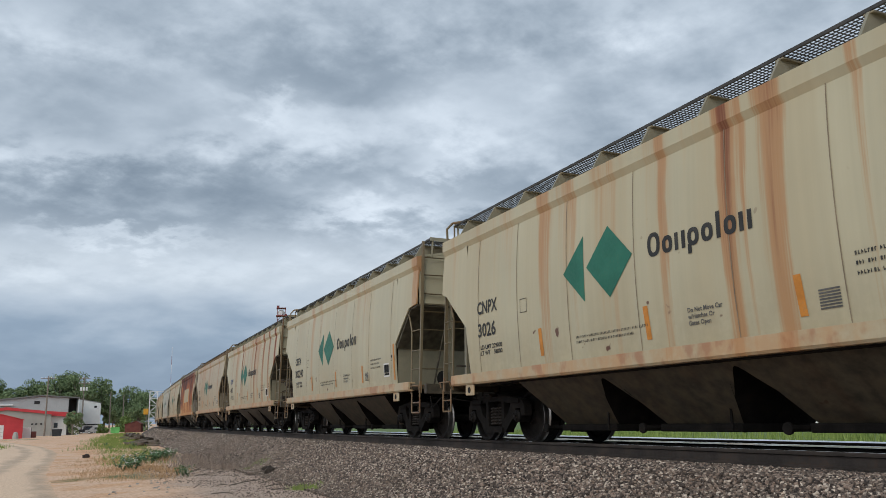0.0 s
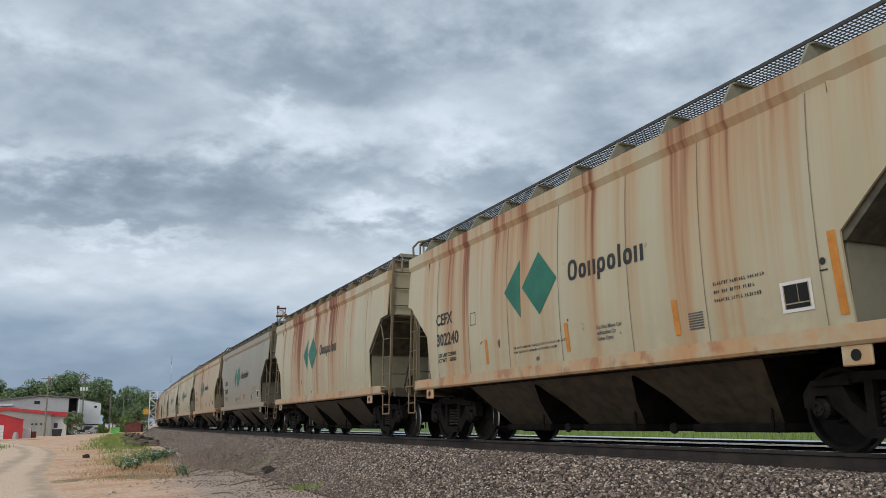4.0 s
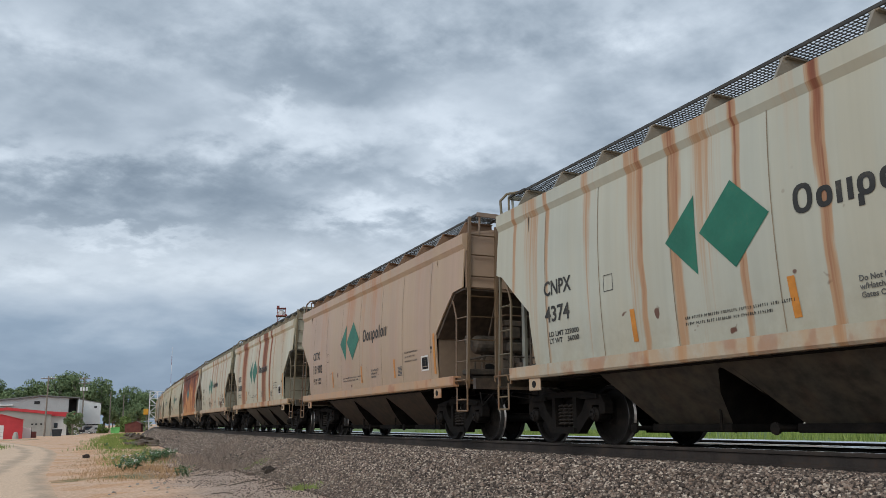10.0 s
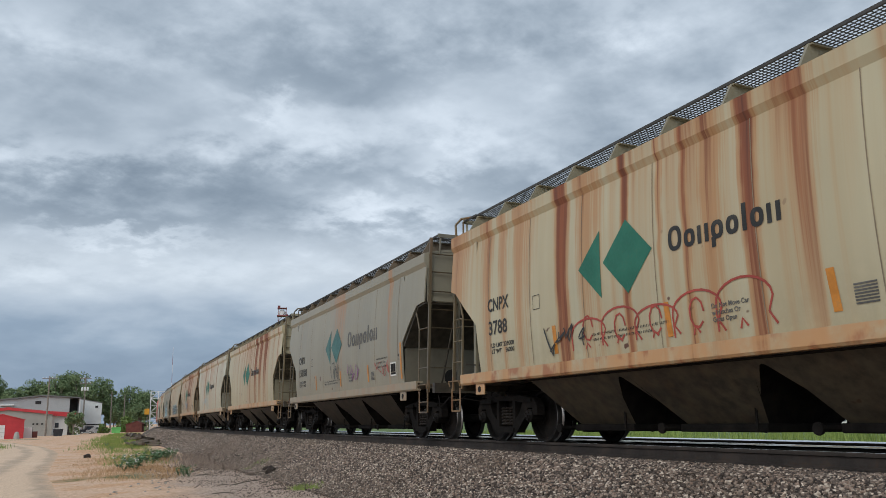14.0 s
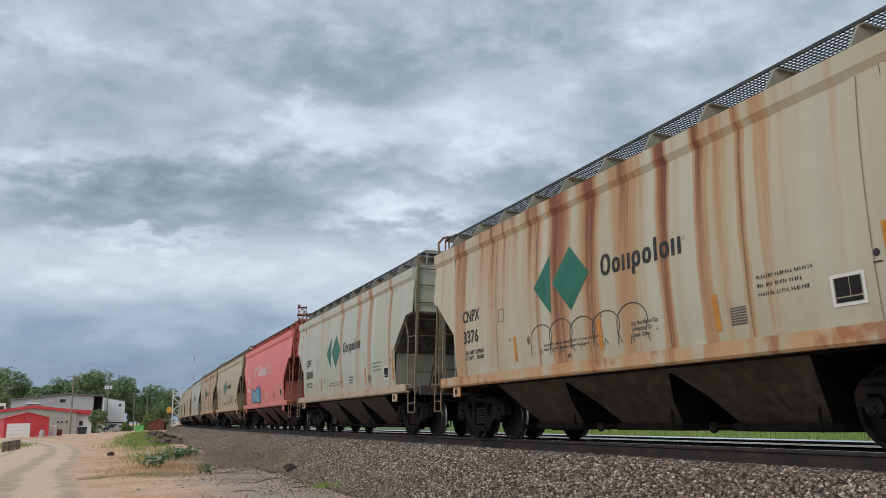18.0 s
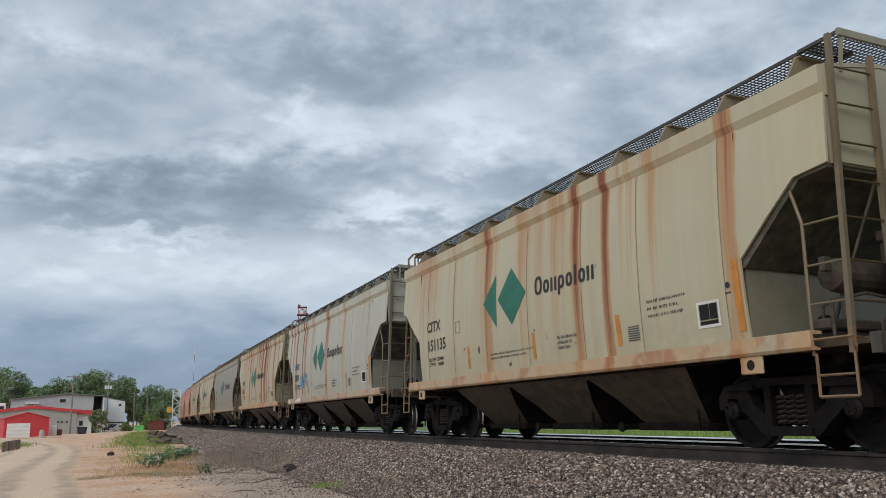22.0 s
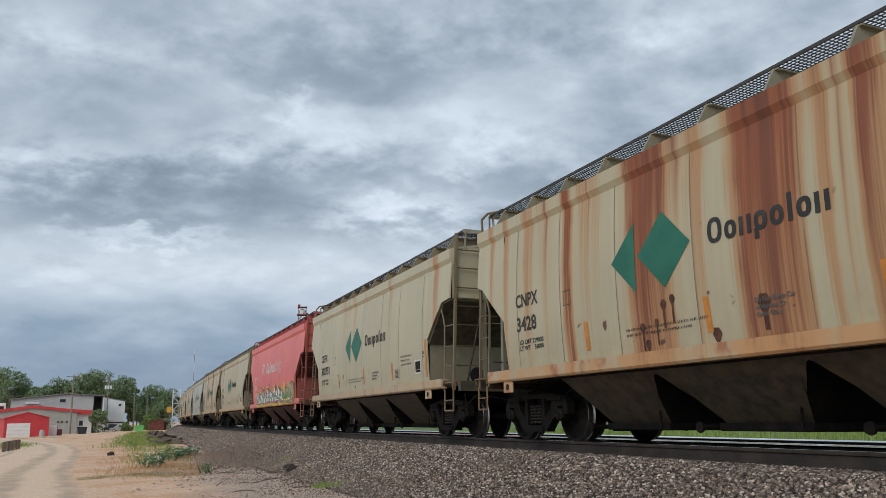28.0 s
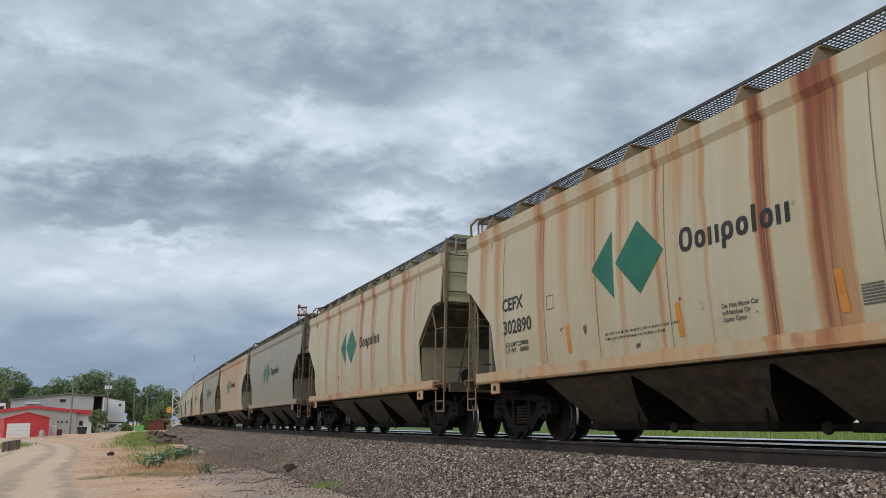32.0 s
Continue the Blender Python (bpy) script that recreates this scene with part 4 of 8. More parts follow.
# colour, rust, depth of rust, letters, figures, kind of marking, extras
FLEET = [
    (CREAM, 0.46, 0.35, "CNPX", "3026", "std", ""), (CREAM, 0.46, 0.25, "CEFX", "302240", "std", ""),
    (CREAM, 0.52, 0.4, "CNPX", "4437", "std", "blueletters"), (TAN, 0.56, 0.3, "CITX", "151824", "std", ""),
    (CREAM, 1.02, 0.6, "PTEX", "21467", "rustpatch", ""), (CREAM, 0.55, 0.35, "CITX", "151926", "std", ""),
    (GREYGREEN, 0.36, 0.2, "CNPX", "4739", "std", "tag_black"), (CREAM, 0.54, 0.35, "CEFX", "302240", "far", ""),
    (CREAM, 0.46, 0.4, "CITX", "", "far", ""), (GREY, 0.12, 0.2, "CNPX", "150477", "far", ""),
    (TAN, 0.62, 0.3, "CEFX", "302064", "std", ""), (CREAM, 0.42, 0.25, "CITX", "151683", "std", "tag_sill"),
    (PALE, 0.48, 0.3, "CITX", "150356", "std", ""), (PALE, 0.52, 0.65, "CNPX", "3101", "std", "scabs"),
    (CREAM, 0.44, 0.35, "CEFX", "302708", "std", ""), (TAN, 1.12, 0.8, "PTEX", "21354", "rust", ""),
    (CREAM, 0.55, 0.5, "CITX", "151397", "std", ""), (GREYGREEN, 0.36, 0.45, "CNPX", "4374", "std", ""),
    (ROSE, 0.46, 0.05, "CITX", "151902", "std", ""), (PALE, 0.52, 0.75, "CEFX", "302030", "std", ""),
    (PALE, 0.46, 0.45, "CNPX", "3171", "std", "scabs"), (PALE, 0.98, 0.55, "PTEX", "21279", "rust", ""),
    (CREAM, 0.40, 0.4, "CEFX", "302853", "std", "tag_number"), (CREAM, 0.40, 0.35, "CEFX", "302923", "std", ""),
    (CREAM, 0.66, 0.6, "CNPX", "3788", "std", "tag_red"), (GREY, 0.16, 0.1, "CNPX", "150188", "big", "tag_black tag_grey"),
    (CREAM, 0.60, 0.55, "CNPX", "", "far", ""), (PALE, 0.40, 0.3, "CEFX", "", "far", "tag_pale"),
    (TAN, 0.60, 0.5, "CNPX", "4394", "std", "tag_number tag_blue_low"), (TAN, 0.42, 0.15, "PTEX", "21200", "bare", "piece_blue"),
    (GREY, 0.10, 0.1, "CNPX", "150340", "big", "piece_paleblue tag_black"), (PALE, 0.66, 0.45, "CNPX", "3376", "std", "tag_black_low"),
    (GREYGREEN, 0.36, 0.35, "CEFX", "302436", "std", ""), (RED, -0.1, 0.0, "POTX", "2463", "red", "piece_small_blue"),
    (TAN, 0.38, 0.2, "CEFX", "302543", "std", "tag_black_low"), (TAN, 0.54, 0.4, "CEFX", "302113", "std", ""),
    (GREYGREEN, 0.18, 0.1, "CNPX", "4573", "std", ""), (CREAM, 0.52, 0.3, "CEFX", "302564", "std", ""),
    (CREAM, 0.46, 0.45, "CITX", "151135", "std", ""), (GREYGREEN, 0.50, 0.6, "CNPX", "3819", "std", "blueletters tag_blue sillwhite"),
    (CREAM, 0.64, 0.8, "CNPX", "4325", "std", ""), (GREY, 0.20, 0.1, "CNPX", "150153", "big", ""),
    (CREAM, 0.48, 0.35, "CNPX", "3842", "std", ""), (TAN, 0.54, 0.35, "CITX", "151805", "std", ""),
    (SALMON, -0.1, 0.0, "POTX", "2177", "red", ""), (SALMON, -0.1, 0.0, "POTX", "", "red", "tag_black tag_blue"),
    (CREAM, 0.40, 0.3, "CEFX", "", "far", ""), (CREAM, 0.50, 0.5, "CNPX", "4955", "std", ""),
    (CREAM, 0.66, 0.85, "CNPX", "3428", "std", "scabs"), (CREAM, 0.32, 0.15, "CEFX", "302751", "std", ""),
    (RED, -0.1, 0.0, "POTX", "2157", "red", "piece_long"), (CREAM, 0.48, 0.35, "CITX", "151591", "std", ""),
    (CREAM, 0.46, 0.45, "CEFX", "302291", "std", ""), (GREYGREEN, 0.08, 0.1, "CNPX", "1092", "big", ""),
    (PALE, 0.54, 0.5, "CITX", "151374", "std", ""), (CREAM, 0.50, 0.45, "CEFX", "302890", "std", ""),
    (CREAM, 0.58, 0.5, "CEFX", "", "far", ""), (GREY, 0.15, 0.1, "CNPX", "", "far", ""),
    (PALE, 0.34, 0.25, "CEFX", "", "far", ""), (GREY, 0.20, 0.2, "CNPX", "", "far", ""),
]
while len(FLEET) < N_CARS:
    k = len(FLEET)
    FLEET.append(((CREAM, PALE, GREYGREEN, CREAM, TAN)[k % 5], (0.5, 0.38, 0.3, 0.55, 0.45)[k % 5], 0.35, "CEFX", "", "far", ""))

# rust runs from the roof edge: place along the car, width, strength
streaks(0, (-2.4, 0.36, 0.45), (-1.57, 0.19, 0.35), (-0.55, 0.13, 0.3), (0.55, 0.16, 0.5), (1.71, 0.24, 0.7), (1.97, 0.1, 0.4), (2.41, 0.32, 0.6), (3.54, 0.12, 0.4))
streaks(1, (6.39, 0.42, 0.5))
streaks(2, (-4.44, 0.43, 0.4), (-3.26, 0.45, 0.45), (-1.7, 0.27, 0.8), (-1.12, 0.25, 0.5), (1.0, 0.58, 0.45), (1.62, 0.29, 0.85), (2.44, 0.38, 0.5), (3.49, 0.33, 0.75), (4.63, 0.29, 0.7), (5.81, 0.29, 0.9))
streaks(3, (-5.06, 0.24, 0.4), (-4.43, 0.12, 0.7), (-3.52, 0.19, 0.6), (-3.05, 0.16, 0.6), (-2.82, 0.13, 0.4), (-2.38, 0.17, 0.55), (4.37, 0.3, 0.5))
streaks(5, (-5.92, 0.3, 0.4), (-5.01, 0.26, 0.55), (-3.58, 0.18, 0.4), (-3.23, 0.29, 0.5), (-2.4, 0.21, 0.7), (-1.54, 0.22, 0.4), (-1.1, 0.1, 0.4), (-0.59, 0.11, 0.35), (0.68, 0.19, 0.7), (1.0, 0.27, 0.85), (1.52, 0.3, 0.6))
streaks(6, (-1.27, 0.45, 0.5), (2.54, 0.2, 0.5), (4.23, 0.28, 0.8))
streaks(10, (-5.88, 0.47, 0.4), (-5.13, 0.2, 0.4), (-4.78, 0.16, 0.5), (-3.55, 0.32, 0.45), (-2.93, 0.48, 0.45), (-2.22, 0.5, 0.55), (-1.69, 0.37, 1.0), (-1.27, 0.41, 0.5), (-0.66, 0.36, 0.5))
streaks(11, (-4.89, 0.5, 0.5), (0.36, 0.33, 0.6), (1.86, 0.42, 0.5), (3.33, 0.18, 0.4), (4.73, 0.21, 0.4))
streaks(12, (-4.76, 0.19, 0.8), (-2.56, 0.17, 0.6), (-1.86, 0.16, 0.5), (-1.07, 0.14, 0.4), (0.57, 0.19, 0.4), (0.93, 0.4, 0.4), (1.72, 0.1, 0.85), (2.45, 0.24, 0.7), (2.98, 0.2, 0.3), (3.58, 0.11, 0.5))
streaks(13, (-4.36, 0.4, 0.5), (-1.84, 0.54, 0.9), (-1.18, 0.32, 0.9), (0.35, 0.46, 0.5), (1.81, 0.26, 1.0), (2.91, 0.23, 0.5), (4.43, 0.2, 0.3))
streaks(14, (-5.1, 0.52, 0.5), (-3.39, 0.44, 0.6), (-2.34, 0.28, 0.7), (-1.72, 0.26, 0.7), (-0.91, 0.57, 0.45), (0.46, 0.16, 0.6), (1.55, 0.1, 0.5), (2.24, 0.25, 0.5), (4.85, 0.14, 0.3), (5.79, 0.12, 0.45))
streaks(16, (-4.65, 0.31, 0.4), (-2.45, 0.43, 0.7), (-0.16, 0.41, 0.7), (0.66, 0.44, 0.6), (1.71, 0.34, 0.95), (2.39, 0.21, 0.5), (3.38, 0.19, 0.7))
streaks(17, (-5.81, 0.1, 0.7), (-5.1, 0.29, 0.4), (-4.74, 0.1, 0.6), (-3.58, 0.18, 0.4), (-2.52, 0.18, 0.4), (-2.34, 0.11, 0.8), (-1.63, 0.19, 0.7), (-1.11, 0.1, 0.35), (-0.54, 0.09, 0.85), (0.63, 0.11, 0.8))
streaks(18, (-1.01, 0.76, 0.35), (0.97, 0.46, 0.3))
streaks(19, (-4.88, 0.29, 0.4), (-3.38, 0.9, 1.0), (-2.55, 0.23, 0.5), (-1.79, 0.1, 0.6), (-0.51, 0.14, 0.6), (0.08, 0.22, 0.9), (1.43, 0.82, 1.0), (2.58, 0.3, 1.0), (3.28, 0.19, 0.7), (4.77, 0.11, 0.4))
streaks(20, (-0.59, 0.43, 0.7), (1.41, 0.5, 0.5), (2.86, 0.28, 0.4), (3.75, 0.31, 0.5), (4.87, 0.28, 0.6))
streaks(22, (-5.75, 0.3, 0.5), (-2.47, 0.22, 0.65), (-1.74, 0.13, 0.95))
streaks(23, (-4.24, 0.35, 0.4), (0.93, 0.3, 0.6), (2.67, 0.26, 0.95))
streaks(24, (-6.14, 0.43, 0.6), (-5.12, 0.24, 0.6), (-4.77, 0.27, 0.7), (-4.21, 0.21, 0.6), (-3.64, 0.28, 0.5), (-3.11, 0.18, 0.5), (-2.31, 0.33, 1.0), (-1.67, 0.3, 0.6), (-1.23, 0.42, 0.6), (-0.68, 0.15, 1.0), (0.08, 0.11, 0.7), (0.57, 0.15, 0.9), (1.04, 0.25, 0.7), (1.64, 0.22, 0.95), (2.42, 0.14, 0.5), (2.64, 0.27, 0.4))
streaks(25, (-0.16, 1.19, 0.3), (4.23, 0.25, 0.4))
streaks(29, (-5.77, 0.4, 0.3), (-4.83, 0.1, 0.5), (-3.25, 0.19, 0.3), (-2.39, 0.24, 0.7), (-1.77, 0.32, 0.35), (-0.95, 0.09, 0.4), (-0.0, 0.11, 0.8), (1.05, 0.18, 0.3))
streaks(31, (-5.11, 0.3, 0.7), (-4.82, 0.23, 0.6), (-3.22, 0.97, 0.5), (-2.64, 0.31, 0.5), (-1.78, 0.24, 0.7), (-1.0, 0.54, 0.9), (-0.05, 0.38, 0.85), (0.56, 0.14, 0.5), (0.92, 0.33, 0.7), (1.71, 0.22, 1.0), (2.51, 0.25, 0.9), (2.82, 0.14, 0.6), (3.18, 0.13, 0.8), (3.58, 0.25, 0.45), (4.04, 0.15, 0.4), (5.05, 0.18, 0.4))
streaks(32, (-5.75, 0.08, 0.8), (-2.65, 0.41, 0.3), (-0.07, 0.35, 0.5), (1.86, 0.36, 0.4), (2.98, 0.33, 0.6), (4.76, 0.24, 0.5))
streaks(34, (-5.72, 0.29, 0.3), (-4.89, 0.15, 0.3), (-2.52, 0.2, 0.4), (-1.61, 0.18, 0.65))
streaks(35, (-4.61, 0.37, 0.5), (-3.18, 0.44, 0.6), (-1.9, 0.49, 0.9), (-0.31, 0.26, 0.6), (0.9, 0.38, 0.5), (1.8, 0.49, 1.0), (2.31, 0.26, 0.8), (3.4, 0.35, 1.0), (4.71, 0.35, 0.9), (5.72, 0.22, 0.9))
streaks(36, (-3.32, 0.15, 0.3), (-1.76, 0.21, 0.4), (0.51, 0.21, 0.2), (1.72, 0.16, 0.45), (2.4, 0.21, 0.2))
streaks(37, (-3.92, 0.39, 0.5), (-2.45, 0.35, 0.5), (-1.1, 0.32, 0.4), (0.66, 0.28, 0.6), (2.69, 0.28, 0.5), (3.6, 0.26, 0.4), (5.02, 0.23, 0.7))
streaks(38, (-4.56, 0.7, 0.35), (-3.25, 0.24, 0.4), (-1.65, 0.31, 0.75), (-0.28, 0.22, 0.4), (1.02, 0.55, 0.45), (1.56, 0.24, 0.8), (2.38, 0.18, 0.95), (3.02, 0.16, 0.4), (3.56, 0.3, 0.4), (5.0, 0.23, 0.65))
streaks(39, (-5.83, 0.17, 0.8), (-5.25, 0.22, 0.6), (-4.67, 0.17, 0.95), (-4.09, 0.37, 0.2), (-3.53, 0.16, 0.95), (-3.14, 0.24, 0.7), (-1.99, 0.46, 0.5), (0.1, 0.4, 0.6), (2.29, 0.34, 0.5))
streaks(40, (-4.75, 0.31, 0.6), (-4.01, 0.29, 0.5), (-2.22, 0.5, 0.9), (-1.43, 0.38, 0.7), (-0.16, 0.34, 0.7), (0.65, 0.19, 0.5), (1.48, 0.4, 1.0), (2.35, 0.46, 1.0), (3.5, 0.27, 0.9), (4.62, 0.31, 0.9), (5.68, 0.2, 0.9))
streaks(41, (-3.68, 0.11, 0.15), (-2.51, 0.19, 0.2), (-1.77, 0.25, 0.2))
streaks(42, (-2.81, 0.49, 0.7), (-1.25, 0.55, 0.7), (0.97, 0.36, 0.5), (1.75, 0.25, 0.7), (3.73, 0.35, 0.5), (5.19, 0.36, 0.7))
streaks(43, (-4.69, 0.28, 0.4), (-3.14, 0.33, 0.5), (-1.16, 0.25, 0.7), (0.55, 0.28, 0.55), (1.04, 0.39, 0.7), (1.68, 0.16, 0.8), (2.41, 0.21, 1.0), (3.01, 0.18, 0.6), (3.24, 0.14, 0.8), (4.76, 0.1, 0.45), (4.89, 0.09, 0.3))
streaks(48, (-5.8, 0.25, 0.5), (-5.2, 0.23, 0.5), (-4.32, 0.41, 0.5), (-3.07, 0.24, 0.9), (-2.56, 0.32, 0.4), (-1.08, 0.64, 1.0), (-0.76, 0.49, 0.8), (0.11, 0.42, 0.5), (1.01, 0.62, 1.0), (1.49, 0.48, 0.9), (2.0, 0.21, 0.6), (2.56, 0.25, 0.9), (2.75, 0.18, 0.6))
streaks(49, (2.38, 0.28, 0.3), (5.62, 0.28, 0.5))
streaks(51, (-5.83, 0.21, 0.55), (-5.06, 0.15, 0.4), (-4.71, 0.14, 0.8))
streaks(52, (-4.51, 0.37, 0.4), (-2.41, 0.54, 0.7), (-1.85, 0.73, 0.5), (1.75, 0.35, 1.0), (2.35, 0.46, 0.9), (4.76, 0.17, 0.5))
streaks(54, (-3.4, 0.35, 0.5), (-2.04, 0.52, 0.8), (-1.29, 0.39, 0.7), (1.31, 0.46, 0.5), (2.41, 0.28, 0.9), (4.01, 0.29, 0.4), (5.74, 0.48, 0.5))
streaks(55, (-5.65, 0.36, 0.5), (-5.02, 0.29, 0.6), (-4.1, 0.17, 0.3), (-3.38, 0.31, 0.7), (-2.54, 0.17, 0.5), (-1.7, 0.19, 0.4), (-1.03, 0.22, 0.6), (-0.22, 0.12, 0.8), (0.2, 0.18, 0.4), (0.71, 0.1, 0.6), (1.67, 0.19, 1.0), (2.53, 0.4, 1.0), (2.74, 0.2, 0.7), (3.35, 0.14, 0.4))
streaks(56, (-3.69, 0.39, 0.6), (-2.23, 0.35, 0.5), (0.32, 0.35, 0.7), (1.43, 0.32, 0.6), (2.93, 0.28, 0.5), (4.04, 0.34, 0.6))
streaks(58, (-0.54, 12.48, 0.5))

SHARED = {}
def front_reservoir():
    bm = lathe(bmesh.new(), [(0.08, -0.72), (0.17, -0.66), (0.195, -0.58), (0.195, 0.58), (0.17, 0.66), (0.08, 0.72)], 16, (5.9, -0.40, 1.92), "y")
    for y in (-0.86, 0.06):
        box(bm, 5.86, 5.94, y - 0.03, y + 0.03, 1.17, 1.74)
        lathe(bm, [(0.203, -0.025), (0.203, 0.025)], 16, (5.9, y, 1.92), "y")
    return mesh_of("air_reservoir", bm, (M_GEAR,))


def front_valve():
    bm = boxm(6.16, 6.38, -0.58, -0.22, 2.02, 2.28, bevel=0.03)
    box(bm, 6.15, 6.39, -0.60, -0.20, 2.28, 2.40, bevel=0.015)
    box(bm, 6.2, 6.42, -0.56, -0.12, 1.74, 1.95, bevel=0.04)
    box(bm, 5.98, 6.06, -1.32, -1.2, 1.92, 2.08, bevel=0.01)
    box(bm, 5.7, 6.0, -1.25, -0.45, 1.30, 1.42, bevel=0.02)
    box(bm, 5.55, 5.95, -1.1, -0.6, 1.17, 1.30, bevel=0.02)
    box(bm, 6.22, 6.5, -0.75, -0.4, 1.17, 1.42, bevel=0.03)
    box(bm, 6.1, 6.45, -0.3, 0.35, 1.17, 1.55, bevel=0.05)
    tube(bm, (6.3, -0.45, 1.42), (6.3, -0.45, 1.76), 0.04, 8)
    tube(bm, (6.3, -0.36, 1.17), (6.3, -0.36, 2.05), 0.022, 6)
    bars(bm, [(6.05, -1.26, 1.17), (6.05, -1.26, 1.6), (6.2, -0.9, 1.68), (6.3, -0.5, 1.6)], 0.02, 6)
    bars(bm, [(5.6, -0.9, 1.3), (5.62, -0.9, 1.62), (5.8, -0.7, 1.72)], 0.018, 6)
    bars(bm, [(6.48, -0.85, 1.26), (6.5, -0.3, 1.3), (6.48, 0.5, 1.26)], 0.018, 6)
    return mesh_of("brake_valve", bm, (M_GEAR,))


def front_wheel():
    bm = bmesh.new()
    lathe(bm, [(0.25, -0.015), (0.265, 0.0), (0.25, 0.015), (0.235, 0.0)], 20, (6.62, 0.12, 2.2), "x")
    for i in range(5):
        a = 0.4 + 1.2566 * i
        tube(bm, (6.62, 0.12, 2.2), (6.62, 0.12 + 0.25 * math.cos(a), 2.2 + 0.25 * math.sin(a)), 0.012, 5)
    box(bm, 6.44, 6.6, 0.0, 0.26, 2.02, 2.38, bevel=0.02)
    return mesh_of("brake_wheel", bm, (M_STEEL,))


FRONT_GEAR = {"air_reservoir": front_reservoir, "brake_valve": front_valve, "brake_wheel": front_wheel}
GEAR_FRONT = (2, 3, 6, 10, 14, 18, 22, 29, 30, 38, 42, 51, 53, 54)     # cars whose brake gear is on the leading platform
FAR_OFF = ("handhold", "sill_step", "weld_seam", "air_hose", "uncoupling_lever", "jacking_pad", "pad_hole", "bulkhead_hole", "brake_valve", "brake_pipe", "roof_handhold", "walk_bracket", "outlet_gate", "spring_nest", "end_handrail")


def shared(key, make):
    if key not in SHARED:
        SHARED[key] = make()
    return SHARED[key]


def marking(car, name, key, make, mat, label=""):
    """A painted marking; cars with the same one share its mesh."""
    me = shared((key, mat.name), lambda: (lambda m: (m.materials.append(mat), m)[1])((lambda b: b if isinstance(b, bpy.types.Mesh) else mesh_of(name, b))(make())))
    ob = part(name, me, None, car, label)
    if name in ("stencil_block", "data_panel", "weight_stencil", "name_marking", "placard"):
        ob["kind"] = "stuff"
    return ob


def ring(bm, x0, x1, z0, z1, st):
    """A plain upright ring with rounded corners."""
    cx, cz, n, loops = (x0 + x1) / 2, (z0 + z1) / 2, 16, []
    for k in (0.0, st):
        loop = []
        for i in range(n):
            a = 6.2832 * i / n
            u, v = math.cos(a), math.sin(a)
            z = cz + ((z1 - z0) / 2 - 0.85 * k) * math.copysign(abs(v) ** 0.8, v)
            loop.append(bm.verts.new((cx + ((x1 - x0) / 2 - k) * math.copysign(abs(u) ** 0.8, u), -side_y(z) - 0.007, z)))
        loops.append(loop)
    for i in range(n):
        j = (i + 1) % n
        bm.faces.new((loops[0][i], loops[0][j], loops[1][j], loops[1][i]))


def bar_word(signs, x0, x1, z0, h, stroke=0.20):
    """A name as a row of plain rings (o, O tall, q with a tail) and bars (l tall, u a pair)."""
    wide = {"O": 1.15, "o": 0.9, "q": 0.92, "l": 0.42, "u": 0.88}
    bm = bmesh.new()
    unit = (x1 - x0) / (sum(wide[k] for k in signs) + 0.2 * (len(signs) - 1))
    x, low = x0, 0.70 * h
    for i, k in enumerate(signs):
        xa, xb_ = x, x + wide[k] * unit
        st = (stroke[i] if isinstance(stroke, tuple) else stroke) * h
        if k in "Ooq":
            ring(bm, xa, xb_, z0, z0 + (h if k == "O" else low), st)
        if k == "q":
            on_side(bm, xa, xa + st, z0 - 0.28 * h, z0 + 0.1 * h, 0.0075, 2)
        if k == "l":
            on_side(bm, (xa + xb_ - st) / 2, (xa + xb_ + st) / 2, z0, z0 + h, 0.007, 3)
        if k == "u":
            on_side(bm, xa, xa + st, z0, z0 + low, 0.007, 3)
            on_side(bm, xb_ - st, xb_, z0, z0 + low, 0.007, 3)
        x += (wide[k] + 0.2) * unit
    return bm


def small_lines(x0, x1, z0, z1, n, seed, h=0.042):
    """Rows of fine upright bars, the size of stencilled letters."""
    rng = random.Random(seed)
    bm = bmesh.new()
    for i in range(n):
        z = z1 - (z1 - z0) * (i / max(1, n - 1) if n > 1 else 0)
        x = x0
        end = x1 - rng.uniform(0, 0.25) * (x1 - x0)
        while x < end:
            for k in range(rng.randint(3, 8)):
                on_side(bm, x, x + 0.26 * h, z - h, z, 0.007, 1)
                on_side(bm, x + 0.26 * h, x + 0.55 * h, z - h * rng.choice((0.3, 1.0)), z - h * rng.choice((0.0, 0.7)) + 0.001, 0.007, 1) if rng.random() < 0.7 else None
                x += 0.9 * h
            x += 0.6 * h
    return bm


def frame_patch(x0, x1, z0, z1, w=0.018):
    bm = bmesh.new()
    on_side(bm, x0, x1, z0, z0 + w, 0.007, 1)
    on_side(bm, x0, x1, z1 - w, z1, 0.007, 1)
    on_side(bm, x0, x0 + w, z0 + w, z1 - w, 0.007, 2)
    on_side(bm, x1 - w, x1, z0 + w, z1 - w, 0.007, 2)
    return bm


def ruled(x0, x1, z0, z1):
    bm = bmesh.new()
    for k in range(7):
        z = z0 + (z1 - z0) * k / 6
        on_side(bm, x0, x1, z - 0.009, z + 0.009, 0.007, 1)
    return bm


def disc_mark(x, z):
    bm = bmesh.new()
    poly_on_side(bm, [(x + 0.04 * math.cos(0.785 * k), z + 0.04 * math.sin(0.785 * k)) for k in range(8)], 0.007, 2)
    on_side(bm, x - 0.05, x + 0.05, z - 0.10, z - 0.085, 0.007, 1)
    return bm


